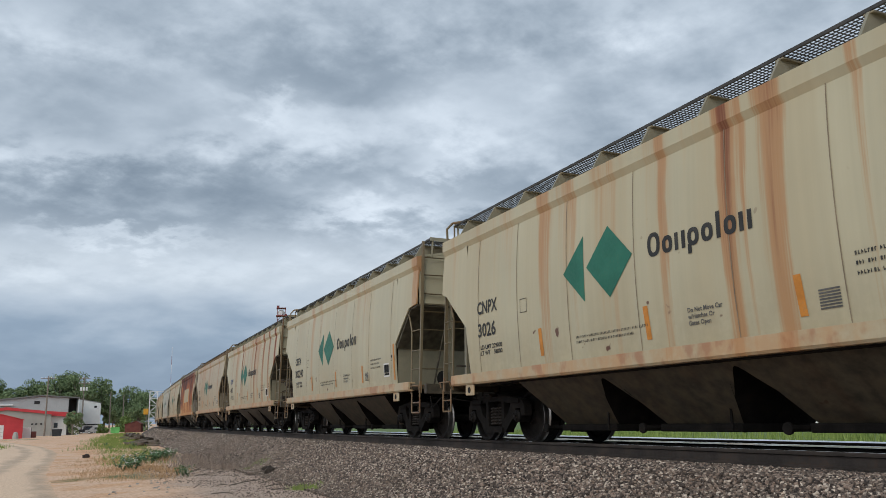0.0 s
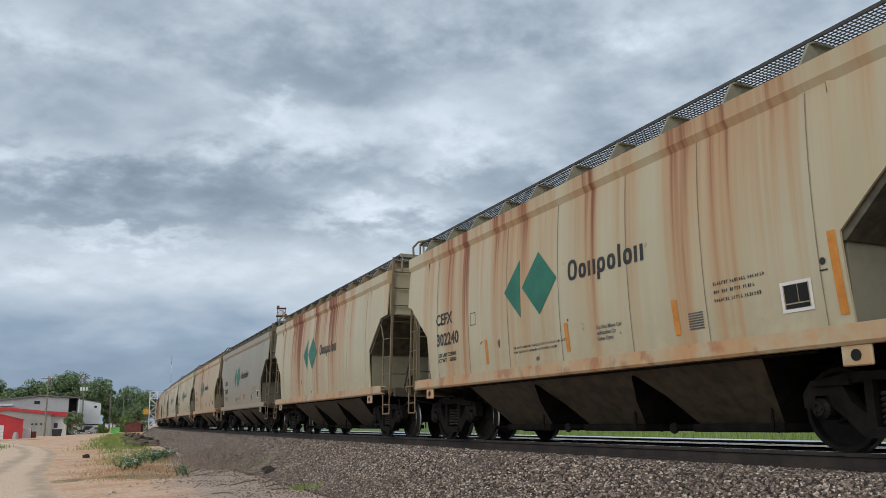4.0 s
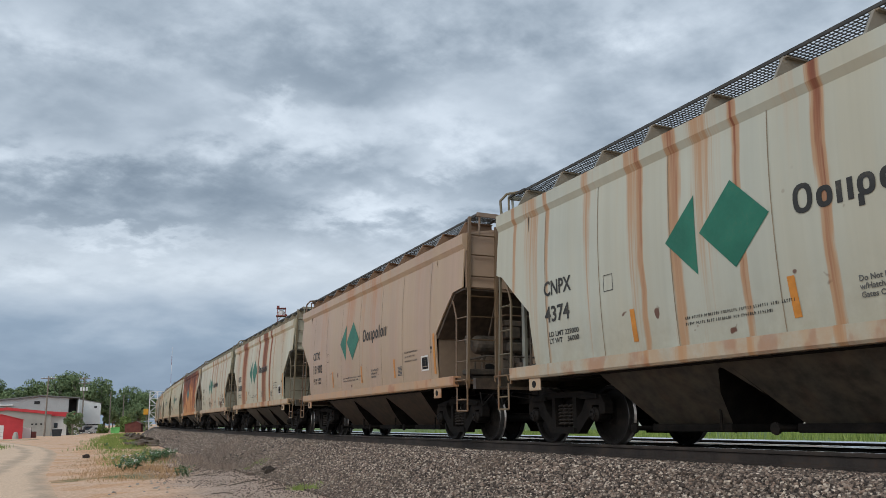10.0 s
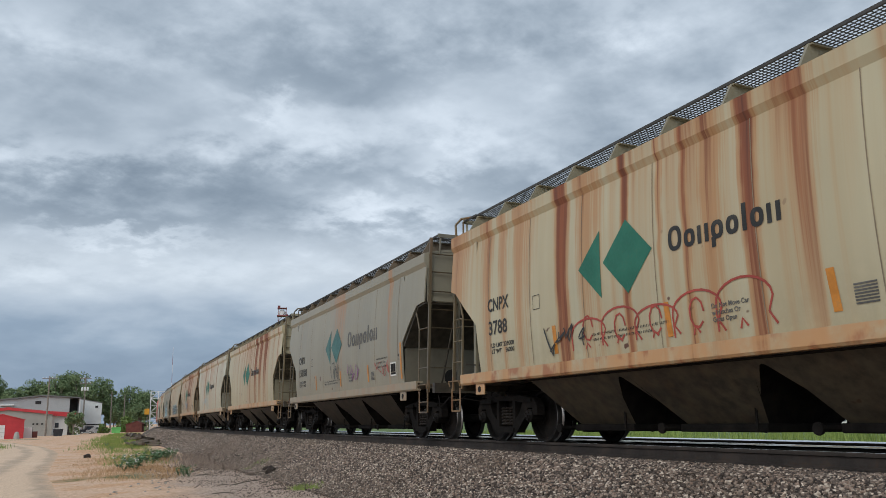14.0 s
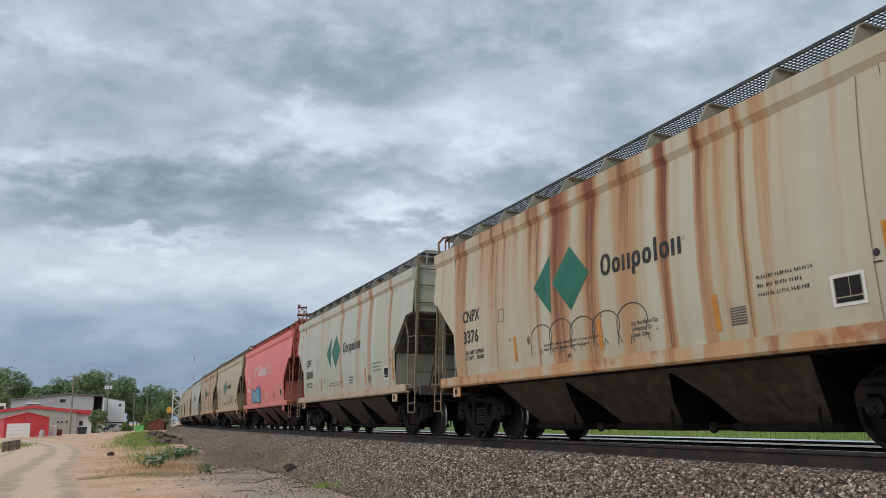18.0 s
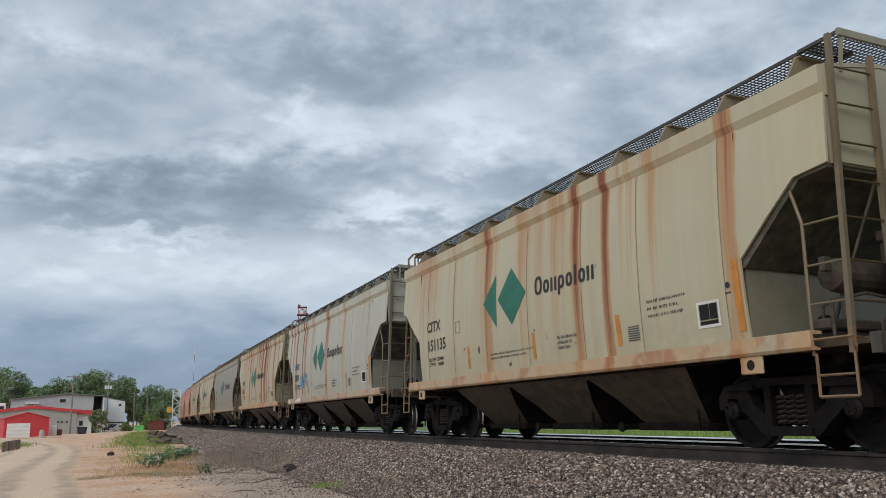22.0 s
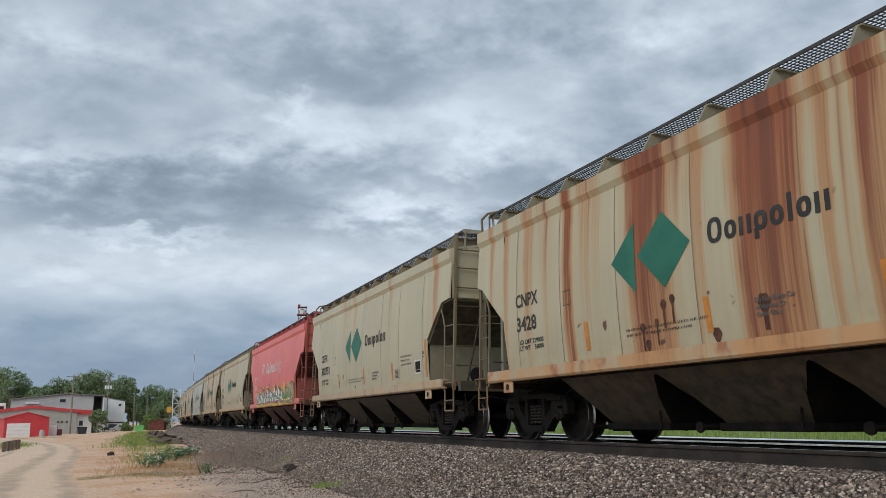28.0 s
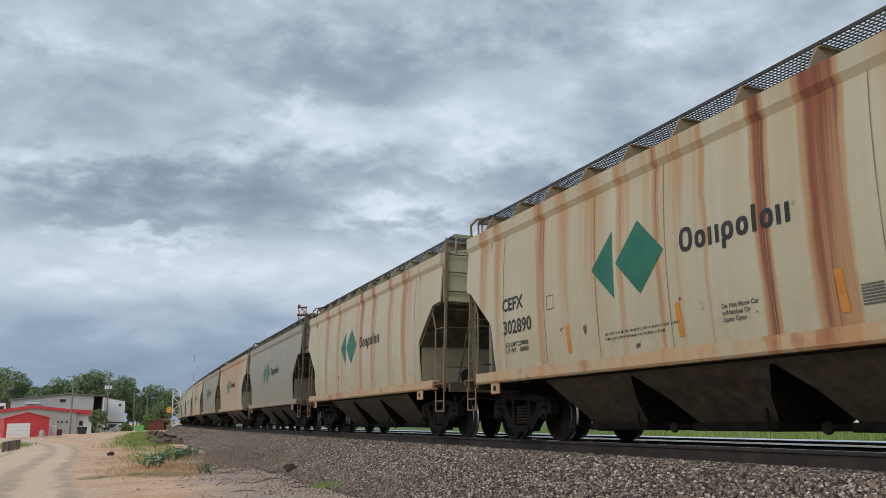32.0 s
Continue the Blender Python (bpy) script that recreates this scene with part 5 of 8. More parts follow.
def placard_face():
    bm = bmesh.new()
    on_side(bm, 4.35, 4.52, 1.56, 1.75, 0.007, 2)
    on_side(bm, 4.53, 4.66, 1.56, 1.75, 0.007, 2)
    on_side(bm, 4.35, 4.66, 1.50, 1.545, 0.007, 1)
    return bm


def hump_line(seed, x0, x1, z0, z1, n, w, lift=0.008):
    """Sprayed outline of a row of fat round-topped letters."""
    rng = random.Random(seed)
    bm = bmesh.new()
    step = (x1 - x0) / n
    for i in range(n):
        a, b, top = x0 + step * i, x0 + step * (i + 1.12), z1 - rng.uniform(0, 0.22) * (z1 - z0)
        foot = z0 + rng.uniform(0, 0.12) * (z1 - z0)
        pts = [(a, foot)]
        for k in range(11):
            t = math.pi * (1 - k / 10)
            pts.append(((a + b) / 2 + (b - a) / 2 * math.cos(t), top - 0.45 * (top - foot) + 0.45 * (top - foot) * math.sin(t)))
        pts += [(b - 0.1 * step, foot + 0.25 * (top - foot)), (b + 0.02, foot)]
        ribbon(bm, pts, w, lift)
        if w > 0.02 and rng.random() < 0.8:
            cx, cz, r = (a + b) / 2, foot + rng.uniform(0.4, 0.7) * (top - foot), 0.16 * step
            ribbon(bm, [(cx + r * math.cos(0.7 * k), cz + 1.5 * r * math.sin(0.7 * k)) for k in range(9)], w, lift)
        ribbon(bm, [(a + 0.45 * step, foot), (a + 0.5 * step, foot + 0.2 * (top - foot)), (a + 0.6 * step, foot + 0.02)], w, lift)
    return bm


def fat_letters(seed, x0, x1, z0, z1, n, grow, lift):
    """Upright fat legs with round heads that make sprayed block letters."""
    rng = random.Random(seed)
    bm = bmesh.new()
    step = (x1 - x0) / n
    for i in range(n):
        cx, hw = x0 + step * (i + 0.5), 0.46 * step + grow
        za, zb = z0 - grow + rng.uniform(0, 0.08), z1 + grow - rng.uniform(0, 0.34) * (z1 - z0)
        lean = rng.uniform(-0.22, 0.22)
        prev = None
        for k in range(15):
            t = k / 14
            z = za + (zb - za) * t
            r = min(1.0, t * 7 + 0.55, math.sqrt(max(0.02, 1 - max(0.0, (t - 0.72) / 0.29) ** 2)))
            waist = 1 - 0.16 * math.exp(-((t - 0.45) / 0.1) ** 2) * (i % 2)
            m = cx + lean * (t - 0.5)
            pair = [bm.verts.new((m + q * hw * r * waist, -(side_y(z) if z > 1.262 else 1.607) - lift - 0.0006 * i, z)) for q in (-1, 1)]
            if prev:
                bm.faces.new((prev[0], prev[1], pair[1], pair[0]))
            prev = pair
    return bm


def star_tag(x, z, r, w):
    pts = [(x + r * math.cos(1.5708 + 2.5133 * k), z + 1.2 * r * math.sin(1.5708 + 2.5133 * k)) for k in range(6)]
    bm = bmesh.new()
    for p, q in zip(pts, pts[1:]):
        ribbon(bm, [p, ((p[0] + q[0]) / 2, (p[1] + q[1]) / 2), q], w)
    return bm


def scrawl(seed, x0, x1, z0, z1, letters, w, loops=3, lift=0.024):
    """Unreadable sprayed handwriting."""
    rng = random.Random(seed)
    bm = bmesh.new()
    step = (x1 - x0) / letters
    for i in range(letters):
        cx, n = x0 + step * (i + 0.5), rng.randint(4, 6)
        pts = [Vector((cx + rng.uniform(-0.6, 0.6) * step, rng.uniform(z0, z1))) for _ in range(n)]
        curve = []
        for k in range(n - 1):
            a, b = pts[k], pts[k + 1]
            m = (a + b) / 2 + Vector((rng.uniform(-0.3, 0.3) * step, rng.uniform(-0.12, 0.12) * (z1 - z0)))
            for t in range(5):
                u = t / 5
                curve.append(a * (1 - u) ** 2 + m * 2 * u * (1 - u) + b * u * u)
        ribbon(bm, curve, w, lift)
    return bm


def mark_car(car, i, letters, figures, style, extras):
    ink = M_WHITE if style == "red" else M_GREYINK if style == "rust" else M_INK
    if style in ("std", "big", "far", "rust"):
        green = M_TEAL if style in ("big",) and i != 53 else M_GREEN
        if style == "rust":
            green = M_TEAL
        g = 1.22 if style == "big" else 1.0
        cz = 2.61
        sh = 0.2 if style == "big" else -0.14
        tri = [(-1.68 + sh, cz), (-1.12 + sh, cz + 0.51), (-1.12 + sh, cz - 0.51)]
        dia = [(-1.05 + sh, cz), (-0.5 + sh, cz + 0.53), (0.05 + sh, cz), (-0.5 + sh, cz - 0.53)]
        marking(car, "logo_triangle", ("tri", g), lambda: poly_on_side(bmesh.new(), tri), green, "green triangle marking")
        marking(car, "logo_diamond", ("dia", g), lambda: poly_on_side(bmesh.new(), dia), green, "green diamond marking")
        if style != "rust":
            x1, h = (2.08, 0.33) if g == 1.0 else (3.35, 0.45)
            marking(car, "name_marking", ("word", g), lambda: bar_word("Oouqolou", 0.24 if g == 1.0 else 0.82, x1, cz - 0.13 * g, h), M_INK if g == 1 else M_GREYINK, "dark plain shapes of a painted name")
    if style == "red":
        def flag():
            bm = bmesh.new()
            for k in range(4):
                ribbon(bm, [(-2.76 + 0.09 * k, 2.62), (-2.64 + 0.09 * k, 3.0 + 0.02 * k), (-2.39 + 0.04 * k, 3.16 - 0.045 * k), (-2.14 - 0.02 * k, 3.10 - 0.05 * k), (-2.16 - 0.03 * k, 2.92), (-2.34, 2.84)], 0.035)
            ribbon(bm, [(-2.36, 2.84), (-2.09, 2.60)], 0.06)
            return bm
        marking(car, "logo_mark", "flag", flag, M_WHITE, "white curved line emblem")
        marking(car, "name_marking", "redword", lambda: bar_word("OoloouOolq", -1.5, 2.16, 2.58, 0.52, (0.19,) * 6 + (0.08,) * 4), M_WHITE, "white plain shapes of a painted name")
    near = style != "far" or figures
    if letters and near:
        blue = M_BLUEINK if "blueletters" in extras else ink
        part("reporting_mark", (lambda m: (m.materials.append(blue), m)[1])(text_mesh(letters, 0.33, -4.83, 2.35, width=0.80)), None, car)
        if figures:
            part("number_marking", (lambda m: (m.materials.append(ink), m)[1])(text_mesh(figures, 0.35, -4.82, 1.92, width=0.178 * len(figures))), None, car)
        marking(car, "weight_stencil", "ldlmt", lambda: text_mesh("LD LMT 229000\nLT WT    56000", 0.11, -4.74, 1.68, width=0.84), ink if style != "rust" else M_GREYINK)
    if near and i < 57:
        if style not in ("rust", "rustpatch", "bare"):
            marking(car, "stencil_block", "lines_a", lambda: small_lines(-1.57, 0.0, 1.54, 1.615, 2, 1, 0.036), ink, "rows of small stencilled bars")
            marking(car, "stencil_text", "lines_b", lambda: text_mesh("Do Not Move Car\nw/Hatches Or\nGates Open", 0.082, 0.9, 1.66, width=0.60), M_GREYINK if ink == M_INK else ink)
        marking(car, "stencil_block", "lines_c", lambda: small_lines(3.32, 3.98, 1.76, 1.96, 3, 3, 0.04), ink, "rows of small stencilled bars")
        marking(car, "data_panel", "lines_d", lambda: ruled(2.84, 3.10, 1.45, 1.64), M_GREYINK, "small ruled data panel")
        marking(car, "service_box", "boxc", lambda: frame_patch(-3.2, -2.98, 2.18, 2.42, 0.009), ink, "small stencilled square outline")
        for k, x in enumerate((-2.65, 0.05, 2.55)):
            marking(car, "reflective_strip", ("strip", k), lambda x=x: on_side(bmesh.new(), x + 0.03, x + 0.13, 1.40, 1.85, 0.007, 3, -0.03), M_ORANGE, "orange reflective strip")
        marking(car, "reflective_strip", "strip_end", lambda: on_side(bmesh.new(), 5.0, 5.10, 1.36, 2.22, 0.007, 4, -0.03), M_ORANGE, "orange reflective strip")
        marking(car, "placard_border", "plb", lambda: frame_patch(4.30, 4.71, 1.46, 1.79, 0.035), M_WHITE, "white placard border")
        if i < 54:
            marking(car, "plate_mark", "plm", lambda: disc_mark(4.88, 1.93), ink, "small round stencilled mark")
        marking(car, "placard", "pl", lambda: placard_face(), M_BLACK, "black inspection placard")
    if style == "rustpatch":
        marking(car, "paint_patch", "patch", lambda: on_side(bmesh.new(), -1.7, 1.93, 2.06, 3.08, 0.007, 8, -0.03), M_SPRAYS["cream"], "cream painted-out patch on rust")
    S = M_SPRAYS
    rng = 100 + i
    if "tag_number" in extras:
        part("graffiti_tag", scrawl(rng, -3.75, -2.5, 1.55, 2.15, 5, 0.03), S["black"], car, "black sprayed scrawl")
    if "tag_black" in extras.split():
        x = 2.0 if i == 6 else -0.9
        part("graffiti_tag", scrawl(rng, x, x + 0.9, 1.6, 2.15, 4, 0.03), S["black"], car, "black sprayed scrawl")
    if "tag_grey" in extras:
        part("graffiti_tag", scrawl(rng + 3, 0.8, 1.9, 1.5, 2.0, 5, 0.025), S["purple"], car, "thin sprayed scrawl")
        part("graffiti_tag", scrawl(rng + 4, 3.2, 4.3, 1.5, 1.9, 5, 0.02), S["red"], car, "thin sprayed scrawl")
    if "tag_red" in extras:
        part("graffiti_tag", hump_line(rng, -2.1, 1.75, 1.36, 1.98, 5, 0.03), S["red"], car, "red sprayed outline letters")
        part("graffiti_tag", scrawl(rng, -2.9, -1.7, 1.36, 1.85, 4, 0.028), S["black"], car, "black sprayed scrawl")
    if "tag_black_low" in extras:
        if i == 34:
            part("graffiti_tag", scrawl(rng, 0.7, 2.3, 1.75, 2.1, 8, 0.022), S["black"], car, "black sprayed letters")
            part("graffiti_tag", scrawl(rng + 1, 0.7, 2.4, 1.4, 1.75, 9, 0.022), S["black"], car, "black sprayed letters")
            part("graffiti_tag", star_tag(2.75, 1.78, 0.3, 0.025), S["black"], car, "black sprayed star")
        else:
            part("graffiti_tag", hump_line(rng, -2.0, 1.2, 1.4, 2.0, 5, 0.014), S["black"], car, "faint black sprayed outline letters")
    if "tag_blue_low" in extras:
        part("graffiti_tag", scrawl(rng, -1.5, 0.5, 1.6, 2.2, 6, 0.06), S["blue"], car, "blue sprayed scrawl")
    if "tag_blue" in extras.split():
        part("graffiti_tag", scrawl(rng, -3.9, -2.7, 1.6, 2.2, 9, 0.05), S["blue"], car, "blue sprayed scrawl")
    if "tag_sill" in extras:
        part("graffiti_tag", scrawl(rng, 2.7, 4.6, 1.3, 1.42, 8, 0.018), S["black"], car, "black scrawl along the sill")
    if "tag_pale" in extras:
        part("graffiti_tag", scrawl(rng, -2.8, -0.8, 1.5, 2.1, 6, 0.04), S["paleblue"], car, "pale sprayed scrawl")
    if "piece_blue" in extras:
        part("graffiti_fill", fat_letters(rng, -2.15, 3.5, 1.22, 2.28, 9, -0.01, 0.009), S["smoke"], car, "thin dark fill of sprayed letters")
        for k in range(3):
            part("graffiti_line", scrawl(rng + 5 + k, -2.1, 3.4, 1.25 + 0.3 * k, 1.6 + 0.3 * k, 12, 0.03, 3, 0.026), S["black"], car, "dark hatching in sprayed letters")
        part("graffiti_line", hump_line(rng, -2.2, 3.5, 1.18, 2.36, 6, 0.05, 0.03), S["paleblue"], car, "pale blue sprayed outlines")
        part("graffiti_line", hump_line(rng + 9, -2.1, 3.4, 1.3, 2.1, 8, 0.032, 0.032), S["paleblue"], car, "pale blue sprayed strokes")
        part("graffiti_line", ribbon(bmesh.new(), [(-2.1 + 0.14 * k, 1.2 + 0.06 * math.sin(1.3 * k)) for k in range(41)], 0.04, 0.03), S["paleblue"], car, "pale blue wavy underline")
    if "piece_paleblue" in extras:
        part("graffiti_fill", fat_letters(rng, -1.94, 1.66, 1.10, 2.5, 7, 0.035, 0.009), S["black"], car, "dark rim of sprayed letters")
        part("graffiti_fill", fat_letters(rng, -1.94, 1.66, 1.10, 2.5, 7, -0.012, 0.016), S["paleblue"], car, "pale blue sprayed letters")
        part("graffiti_line", scrawl(rng, -1.8, 1.5, 1.3, 2.3, 6, 0.018), S["white"], car, "white streaks in sprayed letters")
        part("graffiti_tag", scrawl(rng + 6, -2.9, -2.1, 1.6, 2.1, 4, 0.028), S["black"], car, "black sprayed scrawl")
    if "piece_small_blue" in extras:
        part("graffiti_fill", fat_letters(rng, -3.4, -0.6, 1.30, 2.15, 8, 0.035, 0.009), S["black"], car, "black rim of sprayed letters")
        part("graffiti_fill", fat_letters(rng, -3.4, -0.6, 1.30, 2.15, 8, -0.015, 0.016), S["blue"], car, "blue sprayed letters")
        part("graffiti_line", scrawl(rng, -2.5, -1.6, 1.4, 1.9, 2, 0.07), S["yellow"], car, "yellow sprayed stroke")
    if "piece_long" in extras:
        part("graffiti_fill", fat_letters(rng, -3.9, 5.05, 1.12, 1.98, 24, 0.07, 0.009), S["yellow"], car, "yellow glow round sprayed letters")
        part("graffiti_fill", fat_letters(rng, -3.9, 2.8, 1.16, 1.93, 17, 0.004, 0.025), S["purple"], car, "dark purple rim of sprayed letters")
        part("graffiti_fill", fat_letters(rng, -3.9, 2.8, 1.20, 1.9, 17, -0.035, 0.037), S["white"], car, "white sprayed letters")
        part("graffiti_line", scrawl(rng + 2, -3.8, 4.8, 1.30, 1.62, 12, 0.05, 3, 0.048), S["green"], car, "green strokes in sprayed letters")
        part("graffiti_line", scrawl(rng, -3.9, 2.7, 1.36, 2.15, 8, 0.024, 3, 0.05), S["purple"], car, "purple strokes in sprayed letters")
        part("graffiti_fill", fat_letters(rng + 5, 3.0, 5.05, 1.12, 2.0, 6, 0.02, 0.025), S["smoke"], car, "dark rim of sprayed letters")
        part("graffiti_fill", fat_letters(rng + 5, 3.0, 5.05, 1.12, 2.0, 6, -0.02, 0.032), S["cream"], car, "cream sprayed letters")
    for ob in car.children:
        if ob.name.startswith("graffiti"):
            ob["kind"] = "stuff"
    if "sillwhite" in extras:
        part("paint_splash", prism(bmesh.new(), [(-5.9, 1.12), (-5.7, 1.1), (-5.5, 1.14), (-5.5, 1.22), (-5.85, 1.24)], "y", -1.606, -1.601), S["white"], car)
        part("paint_splash", prism(bmesh.new(), [(-4.7, 1.12), (-3.9, 1.10), (-3.6, 1.16), (-3.7, 1.255), (-4.1, 1.24), (-4.6, 1.17)], "y", -1.606, -1.601), S["white"], car)
    if "scabs" in extras:
        bm = bmesh.new()
        r2 = random.Random(rng)
        for k in range(16):
            x, z = r2.choice((r2.uniform(-2, 1.2), r2.uniform(3.2, 4.6))), r2.uniform(1.35, 1.95)
            w = r2.uniform(0.04, 0.10)
            poly_on_side(bm, [(x - w, z), (x - 0.6 * w, z + w), (x + 0.5 * w, z + 0.9 * w), (x + w, z), (x + 0.5 * w, z - w), (x - 0.5 * w, z - 1.1 * w)], 0.006, 2)
            on_side(bm, x - 0.35 * w, x + 0.35 * w, max(1.27, z - 0.32), z - w, 0.006, 2)
        part("rust_scab", bm, M_SCAB, car, "dark rust scabs with runs")


M_SCAB = plain("dark_rust", (0.10, 0.042, 0.026), 0.9, 0, 0.4, 8.0, (0.2, 0.08, 0.03), 0.4)
NAMES = {ROSE: "dusty rose-brown", CREAM: "cream", PALE: "pale cream", GREYGREEN: "pale grey-green", GREY: "weathered grey", TAN: "tan", RED: "bright red", SALMON: "faded salmon"}


def train():
    made = []
    first = build_car(paint(CREAM, 0.4, 0.0))
    for i, (base, rust, deep, letters, figures, style, extras) in enumerate(FLEET):
        car = copy_thing(first, Matrix.Identity(4))
        seed = i * 0.731 + 0.2
        eaten = 0.86 if base == PALE and style == "rust" else 1.0 if style == "rust" else 0.86 if style == "rustpatch" else 0.0
        fresh = (0.60, 0.585, 0.53) if eaten else base
        some = min(rust, 0.22)
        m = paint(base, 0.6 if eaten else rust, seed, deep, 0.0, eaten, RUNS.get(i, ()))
        # hoppers, end slopes, platforms, bulkheads, brackets: shade painted in with the grime
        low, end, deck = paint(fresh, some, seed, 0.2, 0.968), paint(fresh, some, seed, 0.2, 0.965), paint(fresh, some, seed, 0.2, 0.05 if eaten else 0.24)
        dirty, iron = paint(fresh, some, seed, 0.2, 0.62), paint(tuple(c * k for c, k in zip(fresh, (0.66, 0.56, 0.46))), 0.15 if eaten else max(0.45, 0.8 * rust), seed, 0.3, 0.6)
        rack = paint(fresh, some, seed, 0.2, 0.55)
        for ob in car.children:
            if ob.material_slots and ob.material_slots[0].link == "OBJECT":
                kind = ob.name.split(".")[0]
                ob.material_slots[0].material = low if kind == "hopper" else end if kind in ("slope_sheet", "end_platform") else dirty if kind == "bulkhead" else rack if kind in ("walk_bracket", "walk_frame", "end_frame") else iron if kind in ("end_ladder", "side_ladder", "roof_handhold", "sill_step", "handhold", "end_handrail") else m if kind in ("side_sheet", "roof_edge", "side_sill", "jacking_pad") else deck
        how = "almost all brown rust" if rust > 0.9 else "with heavy rust streaks" if rust > 0.5 else "with rust streaks" if rust > 0.25 else "with clean sides"
        more = " and sprayed graffiti" if "piece" in extras or "tag" in extras else ""
        tagged(car, f"{NAMES[base]} covered hopper railcar {how}{more}", "railcar", "hopper cars of the train")
        if i in GEAR_FRONT:
            for ob in car.children:
                kind = ob.name.split(".")[0]
                if kind in ("air_reservoir", "brake_valve", "brake_wheel"):
                    ob.data = shared("front_" + kind, FRONT_GEAR[kind])
        if i > 57:
            # the rear of the train stays far off
            for ob in [o for o in car.children_recursive if o.name.split(".")[0] in FAR_OFF]:
                bpy.data.objects.remove(ob)
        mark_car(car, i, letters, figures, style, extras)
        made.append(car)
    for o in (*first.children_recursive, first):
        bpy.data.objects.remove(o)
    return made


def train_at(t):
    """How far along the track the rear end of the first car stands at t seconds."""
    ts, ds = (0, 4, 9, 13, 17, 21, 28, 30, 32), (0.773, 0.645, 0.585, 0.356, 0.189, -0.081, -0.2, 0.442, 1.073)
    return -16.409 + 24.6715 * t + float(np.interp(t, ts, ds))


def car_pose(i, t):
    s = train_at(t) - i * L_CAR + L_CAR / 2
    p = arc(s)
    return pose(p.x, p.y, 0, 0, 0, math.degrees(s / R_TRACK)) @ pose(0, 0, 0, -CANT)


def motions():
    times = [0, 1, 2, 3, 4, 5, 6, 7, 8, 9, 10, 11, 12, 13, 14, 15, 16, 17, 18, 19, 20, 21, 22, 23, 24, 25, 26, 27, 28, 29, 30, 31, 32]
    for i, car in enumerate(CARS):
        walk(car, [(t, car_pose(i, t)) for t in times])
    # all wheels roll at one speed: axles at the same place in their cars share one set of keys
    lead = {}
    for car in CARS:
        for w in car.children:
            if w.name.split(".")[0] != "wheelset":
                continue
            x = round(w.location.x, 3)
            if x not in lead:
                walk(w, [(f / FPS, pose(x, 0, 0.457, 0, 86.0 * f, 0)) for f in range(32 * FPS + 1)])
                lead[x] = w
            else:
                src = lead[x].animation_data
                w.rotation_mode = "QUATERNION"
                data = w.animation_data_create()
                data.action, data.action_slot = src.action, src.action_slot

# ---------------------------------------------------------------- ground, track


def ground_material():
    m, g, bs = material("dirt_and_dry_grass")
    co = g.coords("Object")
    big, mid, small = g.noise(co, 0.09, 4.0), g.noise(co, 0.7, 5.0, 0.6), g.noise(co, 9.0, 6.0, 0.65)
    soil = g.mix(g.remap(small, 0.3, 0.7), (0.56, 0.355, 0.235), (0.80, 0.57, 0.40))
    dry = g.mix(g.remap(small, 0.3, 0.7), (0.52, 0.28, 0.15), (0.74, 0.46, 0.28))
    col = g.mix(g.remap(mid, 0.44, 0.6), soil, dry)
    grass = g.mix(small, (0.06, 0.09, 0.025), (0.14, 0.17, 0.05))
    col = g.mix(g.remap(g.math("ADD", g.math("MULTIPLY", big, 0.7), g.math("MULTIPLY", mid, 0.3)), 0.58, 0.66), col, grass)
    # cinders and spilt ballast fines along the foot of the bank
    sep = g.N("ShaderNodeSeparateXYZ")
    g.K(co, sep.inputs[0])
    away = g.math("SUBTRACT", sep.outputs[1], g.math("DIVIDE", g.math("MULTIPLY", sep.outputs[0], sep.outputs[0]), 2 * R_TRACK))
    edge = g.math("ADD", away, g.math("MULTIPLY", g.math("SUBTRACT", mid, 0.5), 4.0))
    ash = g.mix(g.remap(g.noise(co, 22.0, 6.0, 0.75), 0.35, 0.65), (0.27, 0.20, 0.16), (0.66, 0.51, 0.41))
    col = g.mix(g.math("MULTIPLY", g.remap(edge, 1.4, 3.4), g.remap(sep.outputs[0], -60.0, -30.0)), col, ash)
    g.K(col, bs.inputs["Base Color"])
    bs.inputs["Roughness"].default_value = 0.95
    g.K(g.bump(g.math("ADD", small, g.math("MULTIPLY", mid, 2.0)), 0.8, 0.06), bs.inputs["Normal"])
    return m


def far_grass_material():
    m, g, bs = material("green_meadow")
    co = g.coords("Object")
    mid, small = g.noise(co, 0.35, 5.0, 0.6), g.noise(co, 6.0, 6.0, 0.65)
    col = g.mix(g.remap(small, 0.3, 0.7), (0.055, 0.10, 0.022), (0.15, 0.22, 0.055))
    col = g.mix(g.remap(mid, 0.55, 0.72, 0.0, 0.6), col, (0.34, 0.30, 0.17))
    g.K(col, bs.inputs["Base Color"])
    bs.inputs["Roughness"].default_value = 0.95
    g.K(g.bump(small, 0.6, 0.05), bs.inputs["Normal"])
    return m


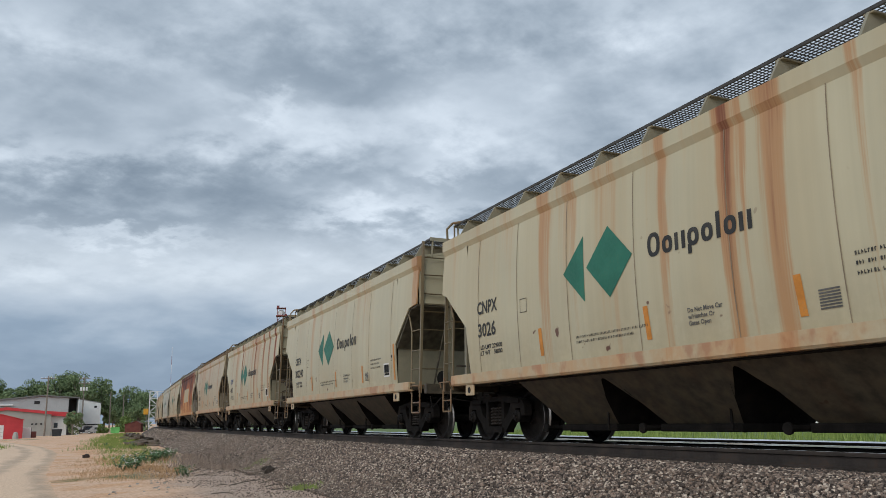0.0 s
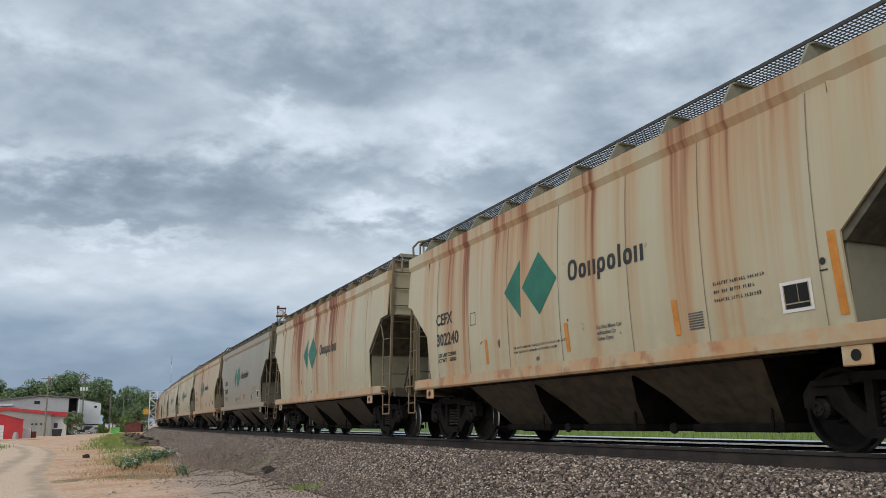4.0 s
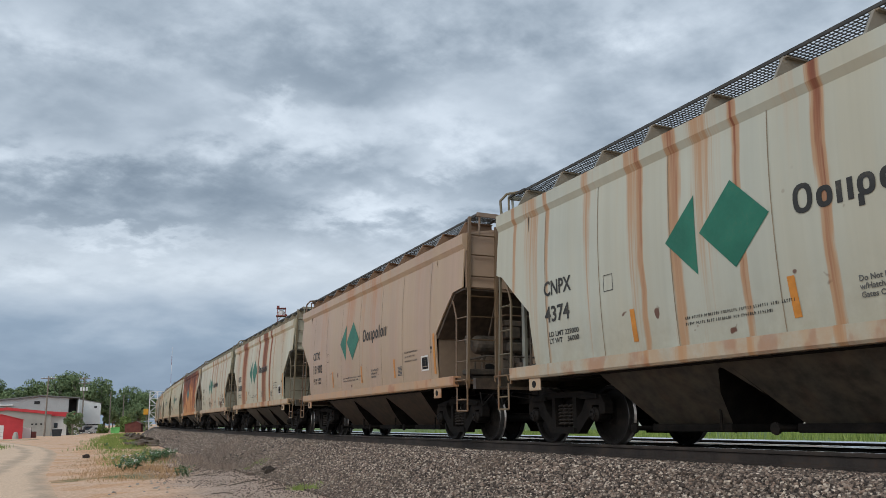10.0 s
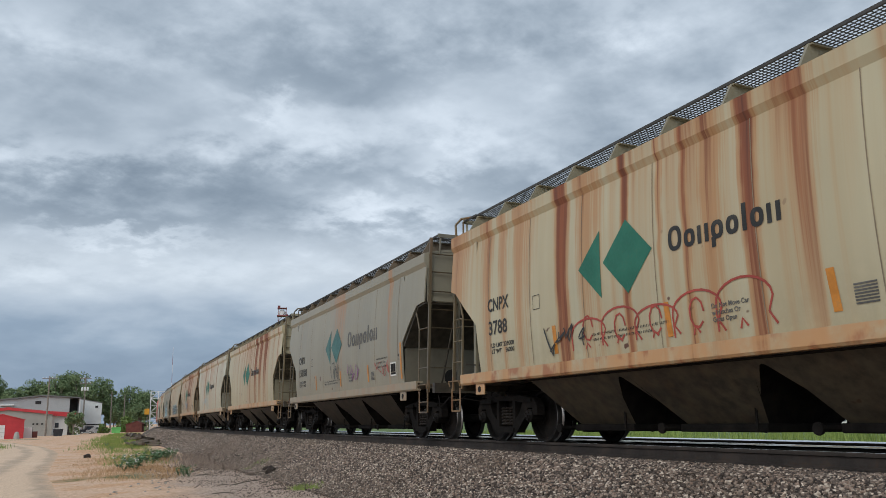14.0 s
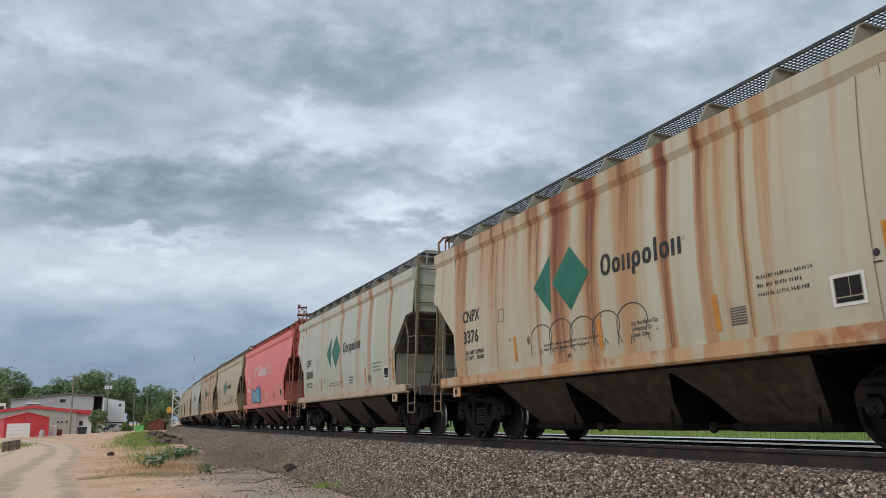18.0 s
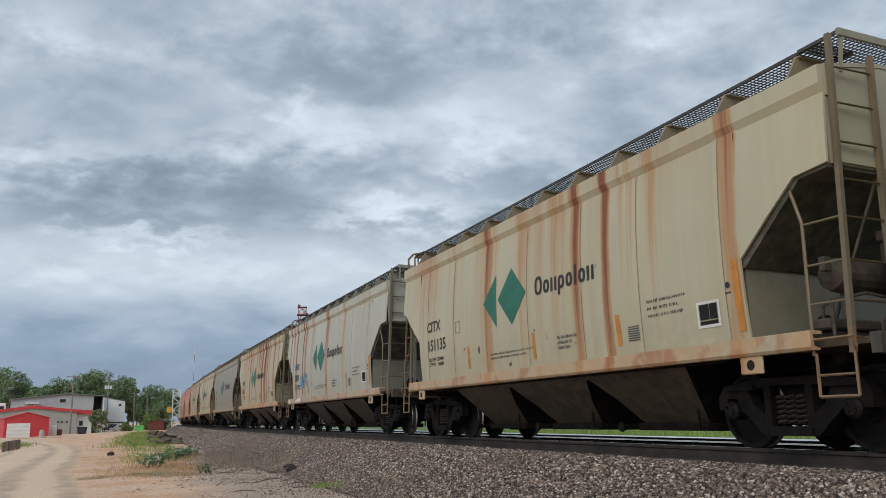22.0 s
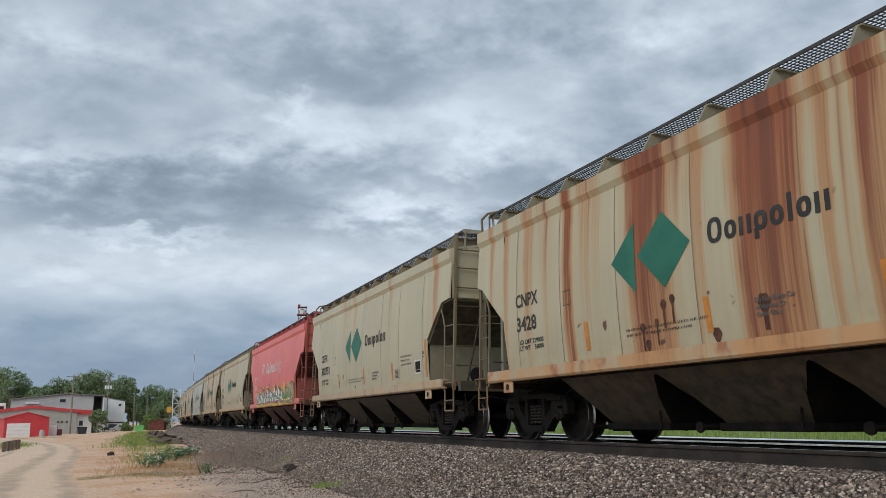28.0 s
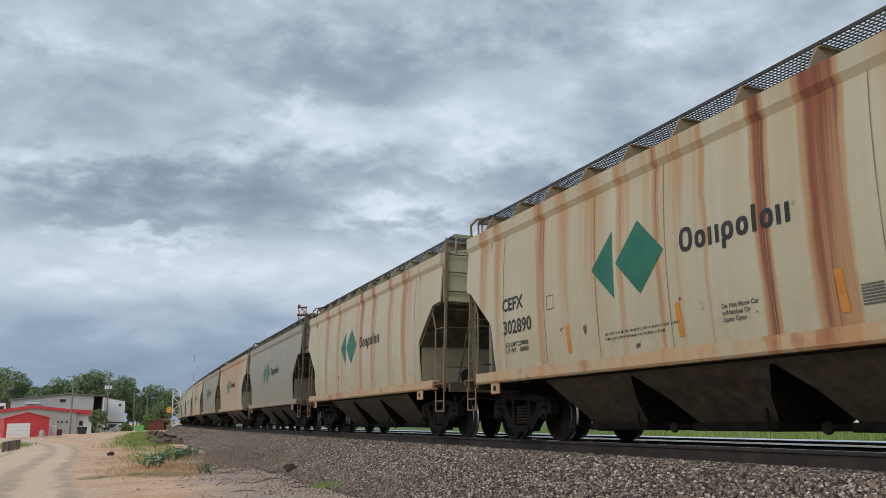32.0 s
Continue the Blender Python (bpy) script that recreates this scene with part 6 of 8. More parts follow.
def road_material():
    m, g, bs = material("packed_dirt_road")
    co = g.coords("Object")
    mid, small = g.noise(co, 0.45, 5.0, 0.6), g.noise(co, 14.0, 6.0, 0.7)
    at_ = g.N("ShaderNodeAttribute")
    at_.attribute_name = "across"
    v = g.math("ADD", at_.outputs["Fac"], g.math("MULTIPLY", g.math("SUBTRACT", mid, 0.5), 0.16))
    worn = None
    for c, w in ((0.11, 0.085), (0.36, 0.085), (0.74, 0.05)):
        q = g.remap(g.math("ABSOLUTE", g.math("SUBTRACT", v, c)), w, 0.2 * w)
        worn = q if worn is None else g.math("MAXIMUM", worn, q)
    worn = g.math("MULTIPLY", worn, g.remap(g.noise(co, 0.9, 4.0, 0.6), 0.3, 0.6, 0.35, 0.95))
    col = g.mix(g.remap(small, 0.3, 0.7), (0.57, 0.395, 0.265), (0.80, 0.60, 0.43))
    col = g.mix(g.math("MULTIPLY", worn, 0.62), col, (0.30, 0.225, 0.165))
    col = g.mix(g.remap(mid, 0.55, 0.7, 0.0, 0.5), col, (0.74, 0.57, 0.42))
    # loose earth drifts over both edges
    rim = g.math("ABSOLUTE", g.math("SUBTRACT", g.math("ADD", at_.outputs["Fac"], g.math("MULTIPLY", g.math("SUBTRACT", g.noise(co, 1.6, 5.0, 0.65), 0.5), 0.14)), 0.5))
    col = g.mix(g.remap(rim, 0.37, 0.46), col, g.mix(g.remap(g.noise(co, 9.0, 6.0, 0.65), 0.3, 0.7), (0.55, 0.335, 0.205), (0.78, 0.54, 0.36)))
    g.K(col, bs.inputs["Base Color"])
    bs.inputs["Roughness"].default_value = 0.95
    g.K(g.bump(small, 0.5, 0.03), bs.inputs["Normal"])
    return m


def stone_material(name, island=True):
    m, g, bs = material(name)
    co = g.coords("Object")
    small = g.noise(co, 25.0, 4.0, 0.6)
    big = g.noise(co, 0.35, 3.0)
    if island:
        rnd = g.N("ShaderNodeNewGeometry").outputs["Random Per Island"]
    else:
        v = g.N("ShaderNodeTexVoronoi")
        v.inputs["Scale"].default_value = 22.0
        g.K(co, v.inputs["Vector"])
        sc = g.N("ShaderNodeSeparateColor")
        g.K(v.outputs["Color"], sc.inputs[0])
        rnd = sc.outputs[0]
    ramp = g.N("ShaderNodeValToRGB")
    el = ramp.color_ramp.elements
    el[0].position, el[0].color = 0.0, (0.022, 0.017, 0.015, 1)
    el[1].position, el[1].color = 1.0, (0.80, 0.68, 0.56, 1)
    for p, c in ((0.25, (0.075, 0.055, 0.045, 1)), (0.5, (0.185, 0.145, 0.118, 1)), (0.7, (0.30, 0.21, 0.16, 1)), (0.87, (0.42, 0.345, 0.28, 1))):
        el.new(p).color = c
    g.K(rnd, ramp.inputs[0])
    col = g.mix(g.remap(small, 0.35, 0.7, 0.0, 0.35), ramp.outputs[0], (0.055, 0.045, 0.04))
    col = g.mix(g.remap(big, 0.45, 0.65, 0.0, 0.3), col, (0.13, 0.095, 0.07))
    # bed colour darkened to paint the shade in gaps between stones
    if not island:
        col = g.mix(0.6, col, (0.035, 0.028, 0.024))
    g.K(col, bs.inputs["Base Color"])
    bs.inputs["Roughness"].default_value = 0.9
    h = small
    if not island:
        h = g.math("ADD", g.math("MULTIPLY", small, 0.4), g.math("SUBTRACT", 1.0, v.outputs["Distance"]))
    g.K(g.bump(h, 0.9 if not island else 0.4, 0.03), bs.inputs["Normal"])
    return m


M_GROUND, M_MEADOW, M_ROAD = ground_material(), far_grass_material(), road_material()
M_STONE, M_BED = stone_material("ballast_stone"), stone_material("ballast_bed", False)
# dark ballast colour imitates shade under the train and cuts bounced light
M_BED_SHADE = plain("shaded_track_ballast", (0.035, 0.03, 0.026), 0.95, 0, 0.5, 6.0, (0.08, 0.065, 0.055), 0.5, 0.6)
M_RAIL = plain("rusty_rail_web", (0.048, 0.037, 0.031), 0.85, 0.0, 0.4, 2.5, (0.085, 0.052, 0.034), 0.5, space="Object")
M_RAILTOP = plain("polished_rail_head", (1.0, 1.0, 1.0), 0.08, 1.0, 0.08, 1.0, (0.4, 0.38, 0.35), 0.15, 0.02)
M_TIE = plain("creosoted_tie", (0.075, 0.06, 0.048), 0.9, 0, 0.4, 3.0, (0.16, 0.13, 0.1), 0.5)
M_WOOD = plain("weathered_timber", (0.16, 0.125, 0.095), 0.9, 0, 0.4, 2.0, (0.08, 0.06, 0.05), 0.5)


def ground_height(s, off):
    near = GROUND + 0.05 * noise.noise(Vector((s * 0.08, off * 0.15, 0.0))) + 0.03 * noise.noise(Vector((s * 0.5, off * 0.5, 3.0)))
    far = -0.62 - 0.028 * min(100.0, max(0.0, off - 10.0)) + 0.05 * noise.noise(Vector((s * 0.1, off * 0.2, 7.0)))
    t = min(1.0, max(0.0, (off + 1.0) / 2.0))
    return near * (1 - t) + far * t - (0.25 if -3.0 < off < 6.6 else 0.0) - 0.0018 * min(400.0, max(0.0, -s - 40.0))


def sheet(name, ss, offs, height, mat):
    verts = [arc(s, o, height(s, o)) for s in ss for o in offs]
    n = len(offs)
    faces = [(i * n + j, (i + 1) * n + j, (i + 1) * n + j + 1, i * n + j + 1) for i in range(len(ss) - 1) for j in range(n - 1)]
    return smooth(from_arrays(name, verts, faces, (mat,)))


def spread(stops):
    out = []
    for a, b, n in stops:
        out += [a + (b - a) * i / n for i in range(n)]
    return out + [stops[-1][1]]


def ground():
    ss = spread([(-2600, -800, 10), (-800, -200, 30), (-200, -60, 70), (-60, 5, 130), (5, 100, 20), (100, 900, 20), (900, 2600, 10)])
    offs = spread([(-3000, -300, 8), (-300, -40, 16), (-40, -12, 28), (-12, -2.6, 38), (-2.6, 7, 8), (7, 60, 20), (60, 400, 10), (400, 1300, 6)])
    me = sheet("ground", ss, offs, ground_height, M_GROUND)
    me.materials.append(M_MEADOW)
    for p in me.polygons:
        c = p.center
        r = R_TRACK - math.hypot(c.x, c.y - Y_TRACK - R_TRACK)
        if r > 3.0:
            p.material_index = 1
    return tagged(new("ground", me), "bare brown dirt ground with dry grass", "ground", kind="structure")


def sweep(name, prof, ss, mat, lift=None):
    """Carries a closed profile of (off, z) along the track."""
    n, verts = len(prof), []
    for s in ss:
        verts += [arc(s, *(o, z)) for o, z in prof]
    faces = [(i * n + j, i * n + (j + 1) % n, (i + 1) * n + (j + 1) % n, (i + 1) * n + j) for i in range(len(ss) - 1) for j in range(n)]
    faces += [tuple(range(n))[::-1], tuple(range((len(ss) - 1) * n, len(ss) * n))]
    return from_arrays(name, verts, faces, (mat,))


TRACK_S = spread([(-1150, -200, 60), (-200, 40, 60), (40, 950, 50)])
TRACK2_OFF, TRACK2_Z = 4.27, -0.16


def rail_prof(off, base, cant):
    prof = [(-0.07, -0.185), (0.07, -0.185), (0.07, -0.172), (0.012, -0.15), (0.012, -0.055), (0.036, -0.045), (0.037, -0.026), (0.020, 0.0), (-0.020, 0.0), (-0.037, -0.026), (-0.036, -0.045), (-0.012, -0.055), (-0.012, -0.15), (-0.07, -0.172)]
    out = []
    for o, z in prof:
        a = canted(o + off[1], z) if cant else (o + off[1], z)
        out.append((a[0] + off[0], a[1] + base))
    return out


def track(name, centre, base, cant, label, tie_span):
    bed_prof = [(-3.9, -1.7), (-3.55, -1.05), (-1.95, -0.24), (-1.55, -0.19), (1.55, -0.19), (1.95, -0.24), (3.0, -0.8), (3.0, -1.7)]
    if not cant:
        bed_prof = [(-2.3, -0.85), (-1.6, -0.2), (1.6, -0.2), (3.0, -0.75), (3.0, -0.95)]
    prof = []
    for o, z in bed_prof:
        a = canted(o, z) if cant and abs(o) < 2.5 else (o, z)
        prof.append((a[0] + centre, a[1] + base))
    me = sweep(name, prof, TRACK_S, M_BED)
    me.materials.append(M_BED_SHADE)
    for k, p in enumerate(me.polygons):
        if k % len(prof) == (3 if cant else 1):
            p.material_index = 1
    bed = tagged(new(name, me), label, "track", kind="structure")
    for side in (-0.755, 0.755):
        me = sweep("rail", rail_prof((centre, side), base, cant), TRACK_S, M_RAIL)
        me.materials.append(M_RAILTOP)
        n = 14
        for k, p in enumerate(me.polygons):
            if k % n in ((7, 8) if side > 0 or not cant else (6, 7)) and k < n * (len(TRACK_S) - 1):
                p.material_index = 1
        part("rail", me, None, bed, "steel rail with a polished head")
    bm = boxm(-0.115, 0.115, -1.3, 1.3, -0.36, -0.186, bevel=0.012)
    tie = mesh_of("tie", bm, (M_TIE,))
    plate = mesh_of("tie_plate", boxm(-0.09, 0.09, -0.1, 0.1, -0.188, -0.168), (M_RAIL,))
    rng = random.Random(5)
    s = tie_span[0]
    while s < tie_span[1]:
        p = arc(s, centre)
        ob = part("tie", tie, None, bed)
        ob.matrix_local = pose(p.x, p.y, base, 0, 0, math.degrees(s / R_TRACK) + rng.uniform(-0.8, 0.8)) @ pose(0, rng.uniform(-0.05, 0.05), 0, -CANT if cant else 0)
        s += 0.52
    return bed


def stones(name, s0, s1, offs, size, count, seed, fall, label, thin=1.0):
    """Loose broken stone on the shoulder, denser near the road."""
    rng = np.random.default_rng(seed)
    u = rng.random(count)
    s = s1 - (s1 - s0) * u ** fall
    off = offs[1] + (offs[0] - offs[1]) * rng.random(count) ** thin
    base = np.interp(off, [-4.6, -3.5, -1.95, -1.5], [-1.0, -0.985, -0.185, -0.145])
    r = size * (0.55 + 0.75 * rng.random(count)) * (1 + 0.012 * np.abs(s))
    cube = np.array([(-1, -1, -1), (1, -1, -1), (1, 1, -1), (-1, 1, -1), (-1, -1, 1), (1, -1, 1), (1, 1, 1), (-1, 1, 1)], float) * 0.62
    quads = np.array([(0, 3, 2, 1), (4, 5, 6, 7), (0, 1, 5, 4), (1, 2, 6, 5), (2, 3, 7, 6), (3, 0, 4, 7)])
    v = cube[None] * (0.55 + 0.75 * rng.random((count, 8, 3)))
    v[:, :, 2] *= 0.8
    a, b = rng.random(count) * 6.28, (rng.random(count) - 0.5) * 1.6
    ca, sa, cb, sb = np.cos(a), np.sin(a), np.cos(b), np.sin(b)
    x = v[:, :, 0] * ca[:, None] - v[:, :, 1] * sa[:, None]
    y = v[:, :, 0] * sa[:, None] + v[:, :, 1] * ca[:, None]
    z = v[:, :, 2]
    x, z = x * cb[:, None] + z * sb[:, None], -x * sb[:, None] + z * cb[:, None]
    th = s / R_TRACK
    px = R_TRACK * np.sin(th) - off * np.sin(th)
    py = Y_TRACK + R_TRACK * (1 - np.cos(th)) + off * np.cos(th)
    verts = np.stack([px[:, None] + x * r[:, None], py[:, None] + y * r[:, None], (base + 0.4 * r)[:, None] + z * r[:, None]], -1).reshape(-1, 3)
    faces = (quads[None] + 8 * np.arange(count)[:, None, None]).reshape(-1, 4)
    me = bpy.data.meshes.new(name)
    me.vertices.add(len(verts))
    me.vertices.foreach_set("co", verts.ravel())
    me.loops.add(faces.size)
    me.loops.foreach_set("vertex_index", faces.ravel())
    me.polygons.add(len(faces))
    me.polygons.foreach_set("loop_start", np.arange(0, faces.size, 4))
    me.polygons.foreach_set("loop_total", np.full(len(faces), 4))
    me.materials.append(M_STONE)
    me.update(calc_edges=True)
    return tagged(new(name, me), label, "ballast", kind="stuff")


ground()
track("railway_track", 0.0, 0.0, True, "main line track on a stone ballast bed", (-52, 12))
track("second_track", TRACK2_OFF, TRACK2_Z, False, "second track behind the train on ballast", (-30, 10))
stones("ballast", -58, -2.5, (-3.75, -1.36), 0.0215, 180000, 3, 1.5, "loose grey and brown crushed stone ballast")
stones("far_ballast", -112, -50, (-3.75, -1.45), 0.027, 22000, 4, 1.3, "grey crushed stone ballast along the far line")


def lane(name, right_at, width_at, ds, lift, mat, label, category, ruts):
    """A strip of worn ground beside the line; its right edge and width are given along the way."""
    verts, faces, m = [], [], 16
    for d in ds:
        r, w = float(np.interp(d, *right_at)), float(np.interp(d, *width_at))
        for j in range(m + 1):
            v = j / m
            o = r - w * v + ((0.28 if ruts else 0.9) * noise.noise(Vector((d * 0.35, j * 0.7, 1.0 + lift))) if j in (0, m) else 0.0)
            z = ground_height(-d, o) + lift - 0.055 * min(1.0, 8 * max(0.0, 0.125 - min(v, 1 - v)))
            if ruts:
                z -= 0.016 * sum(max(0.0, 1 - abs(v - c) / 0.09) for c in (0.11, 0.36, 0.74))
            verts.append(arc(-d, o, z))
    n = m + 1
    for i in range(len(ds) - 1):
        for j in range(m):
            faces.append((i * n + j, i * n + j + 1, (i + 1) * n + j + 1, (i + 1) * n + j))
    me = smooth(from_arrays(name, verts, faces, (mat,)))
    me.attributes.new("across", "FLOAT", "POINT").data.foreach_set("value", [j / m for _ in ds for j in range(n)])
    return tagged(new(name, me), label, category, kind="structure")


lane("dirt_road", ((-40, 18, 30, 45, 53, 61, 71, 81, 96, 112, 125), (-7.5, -8.1, -8.85, -9.1, -9.4, -10.1, -11.3, -12.9, -15.8, -20.0, -24)), ((-40, 40, 75, 100, 125), (6.4, 6.0, 5.6, 6.5, 9)), spread([(-40, 10, 10), (10, 80, 90), (80, 125, 40)]), 0.03, M_ROAD, "pale packed dirt road with wheel ruts", "road", True)
CARS = train()

# ---------------------------------------------------------------- what stands about the line
M_REDMETAL = plain("red_metal_siding", (0.60, 0.05, 0.06), 0.5, 0, 0.18, 0.6, (0.25, 0.05, 0.04), 0.3)
M_GREYSIDE = plain("grey_metal_siding", (0.385, 0.385, 0.355), 0.55, 0, 0.12, 0.5, (0.26, 0.24, 0.21), 0.35)
M_PALESIDE = plain("pale_metal_siding", (0.74, 0.77, 0.77), 0.5, 0, 0.1, 0.4, (0.42, 0.42, 0.38), 0.3)
M_DULLSIDE = plain("dull_grey_siding", (0.46, 0.47, 0.47), 0.5, 0, 0.12, 0.4, (0.24, 0.24, 0.22), 0.35)
M_ROOF = plain("grey_sheet_roof", (0.22, 0.22, 0.215), 0.5, 0.2, 0.2, 0.5, (0.16, 0.12, 0.09), 0.35)
M_DARKROOF = plain("dark_doorway", (0.03, 0.03, 0.032), 0.8)
M_WHITEPAINT = plain("white_door_paint", (0.80, 0.80, 0.78), 0.5, 0, 0.08, 0.8, (0.5, 0.48, 0.44), 0.2)
M_GLASS = plain("dark_window_glass", (0.05, 0.07, 0.09), 0.12, 0, 0.2, 1.0, dirty=0.1, bump=0)
M_POLE = plain("grey_pole_wood", (0.26, 0.225, 0.19), 0.9, 0, 0.35, 1.2, (0.09, 0.07, 0.055), 0.4)
M_GALV = plain("galvanised_steel", (0.72, 0.73, 0.74), 0.5, 0.1, 0.15, 1.5, (0.3, 0.28, 0.25), 0.25)
M_BIN = plain("dark_bin_plastic", (0.02, 0.024, 0.03), 0.55, 0, 0.3, 2.0)
M_GREENBIN = plain("green_bin_paint", (0.16, 0.55, 0.15), 0.5, 0, 0.2, 1.0, (0.2, 0.2, 0.12), 0.25)
M_BROWNSHED = plain("red_brown_boards", (0.16, 0.05, 0.04), 0.85, 0, 0.3, 1.0, (0.08, 0.05, 0.04), 0.4)
M_YELLOW = plain("yellow_signal_paint", (0.72, 0.36, 0.03), 0.5, 0, 0.2, 2.0)
M_MAROON = plain("maroon_tower_paint", (0.24, 0.06, 0.06), 0.7, 0, 0.3, 0.8, (0.2, 0.12, 0.1), 0.4)
M_TYRE = plain("tyre_rubber", (0.02, 0.02, 0.02), 0.85)
M_CARDARK = plain("dark_car_paint", (0.03, 0.032, 0.04), 0.3, 0, 0.1, 1.0, dirty=0.15, bump=0)
M_CARPALE = plain("silver_car_paint", (0.42, 0.43, 0.44), 0.3, 0.3, 0.1, 1.0, dirty=0.15, bump=0)


def leaf_material(name, dark, light):
    m, g, bs = material(name)
    rnd = g.N("ShaderNodeNewGeometry").outputs["Random Per Island"]
    big = g.noise(g.coords("Object"), 0.4, 3.0)
    col = g.mix(g.math("ADD", g.math("MULTIPLY", rnd, 0.6), g.math("MULTIPLY", big, 0.4)), dark, light)
    g.K(col, bs.inputs["Base Color"])
    bs.inputs["Roughness"].default_value = 0.7
    bs.inputs["Specular IOR Level"].default_value = 0.25
    return m


M_LEAF = leaf_material("tree_leaves", (0.07, 0.12, 0.055), (0.28, 0.36, 0.18))
M_LEAF2 = leaf_material("bright_leaves", (0.08, 0.14, 0.04), (0.24, 0.32, 0.10))
M_GRASS = leaf_material("green_grass", (0.10, 0.17, 0.035), (0.36, 0.44, 0.13))
M_DRY = leaf_material("dry_grass", (0.36, 0.21, 0.10), (0.66, 0.47, 0.28))
M_STRAW = leaf_material("grey_dead_stalks", (0.17, 0.135, 0.115), (0.40, 0.32, 0.26))
M_WEED = leaf_material("broad_weed_leaves", (0.05, 0.12, 0.055), (0.19, 0.30, 0.15))
M_FLOWER = plain("white_blossom", (0.80, 0.80, 0.74), 0.7, 0, 0.1, 3.0, dirty=0.1)


def at(d, bearing, turn=0.0, z=GROUND):
    """A pose on the ground d metres off at a bearing from the far end of the line; local x to the right, y away, z up."""
    bearing = 1.0135 * bearing - 0.220
    b, d = radians(bearing), 0.983 * d
    return pose(-d * math.cos(b), d * math.sin(b), z - 0.0018 * d, 0, 0, 90 - bearing + turn)


def gable(w, depth, eave, peak, shift=0.0):
    return prism(bmesh.new(), [(-w, -0.3), (w, -0.3), (w, eave), (shift, peak), (-w, eave)], "y", 0, depth)


def roof_pair(ob, w, depth, eave, peak, over, thick, mat, shift=0.0):
    for s in (-1, 1):
        x1 = s * (w + over)
        z1 = eave - (peak - eave) * over / w
        pts = [(shift, peak + 0.01), (x1, z1 + 0.01), (x1, z1 + thick), (shift, peak + thick)]
        part("roof", prism(bmesh.new(), pts, "y", -over, depth + over), mat, ob)


def ribs(ob, x0, x1, z0, z1, y, step, mat, name="siding_rib"):
    bm = bmesh.new()
    x = x0
    while x < x1:
        box(bm, x - 0.03, x + 0.03, y - 0.03, y, z0, z1)
        x += step
    r = part(name, bm, mat, ob)
    r["kind"] = "stuff"


def red_garage():
    g = thing("garage", gable(3.15, 6.0, 2.95, 3.85), M_REDMETAL, "small red metal garage with a white roll-up door", "garage")
    g.matrix_world = at(145, -3.72, 8)
    roof_pair(g, 3.15, 6.0, 2.95, 3.85, 0.18, 0.08, M_REDMETAL)
    d = part("door", boxm(-2.75, 0.5, -0.08, 0.02, 0.0, 2.2), M_WHITEPAINT, g, "white roll-up garage door")
    for k in range(1, 4):
        part("door_groove", boxm(-2.72, 0.47, -0.086, -0.08, 0.55 * k - 0.015, 0.55 * k + 0.015), M_GREYSIDE, d)
    part("trim", boxm(-3.17, -2.95, -0.06, 0.0, -0.2, 2.9), M_REDMETAL, g)
    part("trim", boxm(2.95, 3.17, -0.06, 0.0, -0.2, 2.9), M_REDMETAL, g)


def shop():
    g = thing("workshop", gable(8.2, 22, 4.75, 5.75), M_GREYSIDE, "low grey metal workshop with a red roof fascia", "building")
    g.matrix_world = at(185, -3.45, 4)
    roof_pair(g, 8.2, 22, 4.75, 5.75, 0.3, 0.12, M_REDMETAL)
    for s in (-1, 1):
        x1, z1 = s * 8.5, 4.715
        pts = [(0, 5.85), (x1, z1 + 0.1), (x1, z1 - 0.45), (0, 5.3)]
        part("fascia", prism(bmesh.new(), pts, "y", -0.36, -0.28), M_REDMETAL, g, "red fascia board")
    for x in (4.6, 5.3, 6.2):
        part("vent", boxm(x, x + 0.35, -0.09, 0.0, 2.3, 2.6), M_DARKROOF, g)
    ribs(g, -8, 8, 0, 4.6, 0.0, 1.1, M_GREYSIDE)
    u = part("rooftop_unit", boxm(-6.9, -4.6, 5.0, 6.6, 4.9, 6.5, bevel=0.06), M_WHITEPAINT, g, "white rooftop unit")
    part("rooftop_vent", boxm(-6.5, -5.0, 4.96, 5.0, 5.3, 5.9), M_DARKROOF, u)
    p = thing("porch_wing", prism(bmesh.new(), [(0, -0.3), (6.0, -0.3), (6.0, 4.0), (0, 4.4)], "y", 0, 9), M_PALESIDE, "pale wing with a red fascia and a dark doorway", "building")
    p.matrix_world = at(187, -1.12, 4)
    part("fascia", prism(bmesh.new(), [(-0.2, 4.9), (6.3, 4.35), (6.3, 3.55), (-0.2, 4.1)], "y", -0.9, -0.75), M_REDMETAL, p, "red fascia board")
    part("roof", prism(bmesh.new(), [(-0.2, 4.9), (6.3, 4.35), (6.3, 4.45), (-0.2, 5.0)], "y", -0.9, 9), M_REDMETAL, p)
    w = part("window", boxm(1.2, 1.9, -0.06, 0.02, 1.6, 2.6), M_GLASS, p)
    part("window_frame", boxm(1.1, 2.0, -0.05, 0.0, 2.6, 2.7), M_WHITEPAINT, w)
    part("door", boxm(3.6, 4.5, -0.07, 0.02, 0, 2.1), M_DARKROOF, p, "dark entrance door")
    aw = part("awning", prism(bmesh.new(), [(3.0, 2.9), (5.4, 2.9), (5.4, 2.55), (3.0, 2.55)], "y", -1.6, 0.0), M_PALESIDE, p)
    for x in (3.1, 5.3):
        part("awning_post", tube(bmesh.new(), (x, -1.5, 0), (x, -1.5, 2.6), 0.06), M_WHITEPAINT, aw)


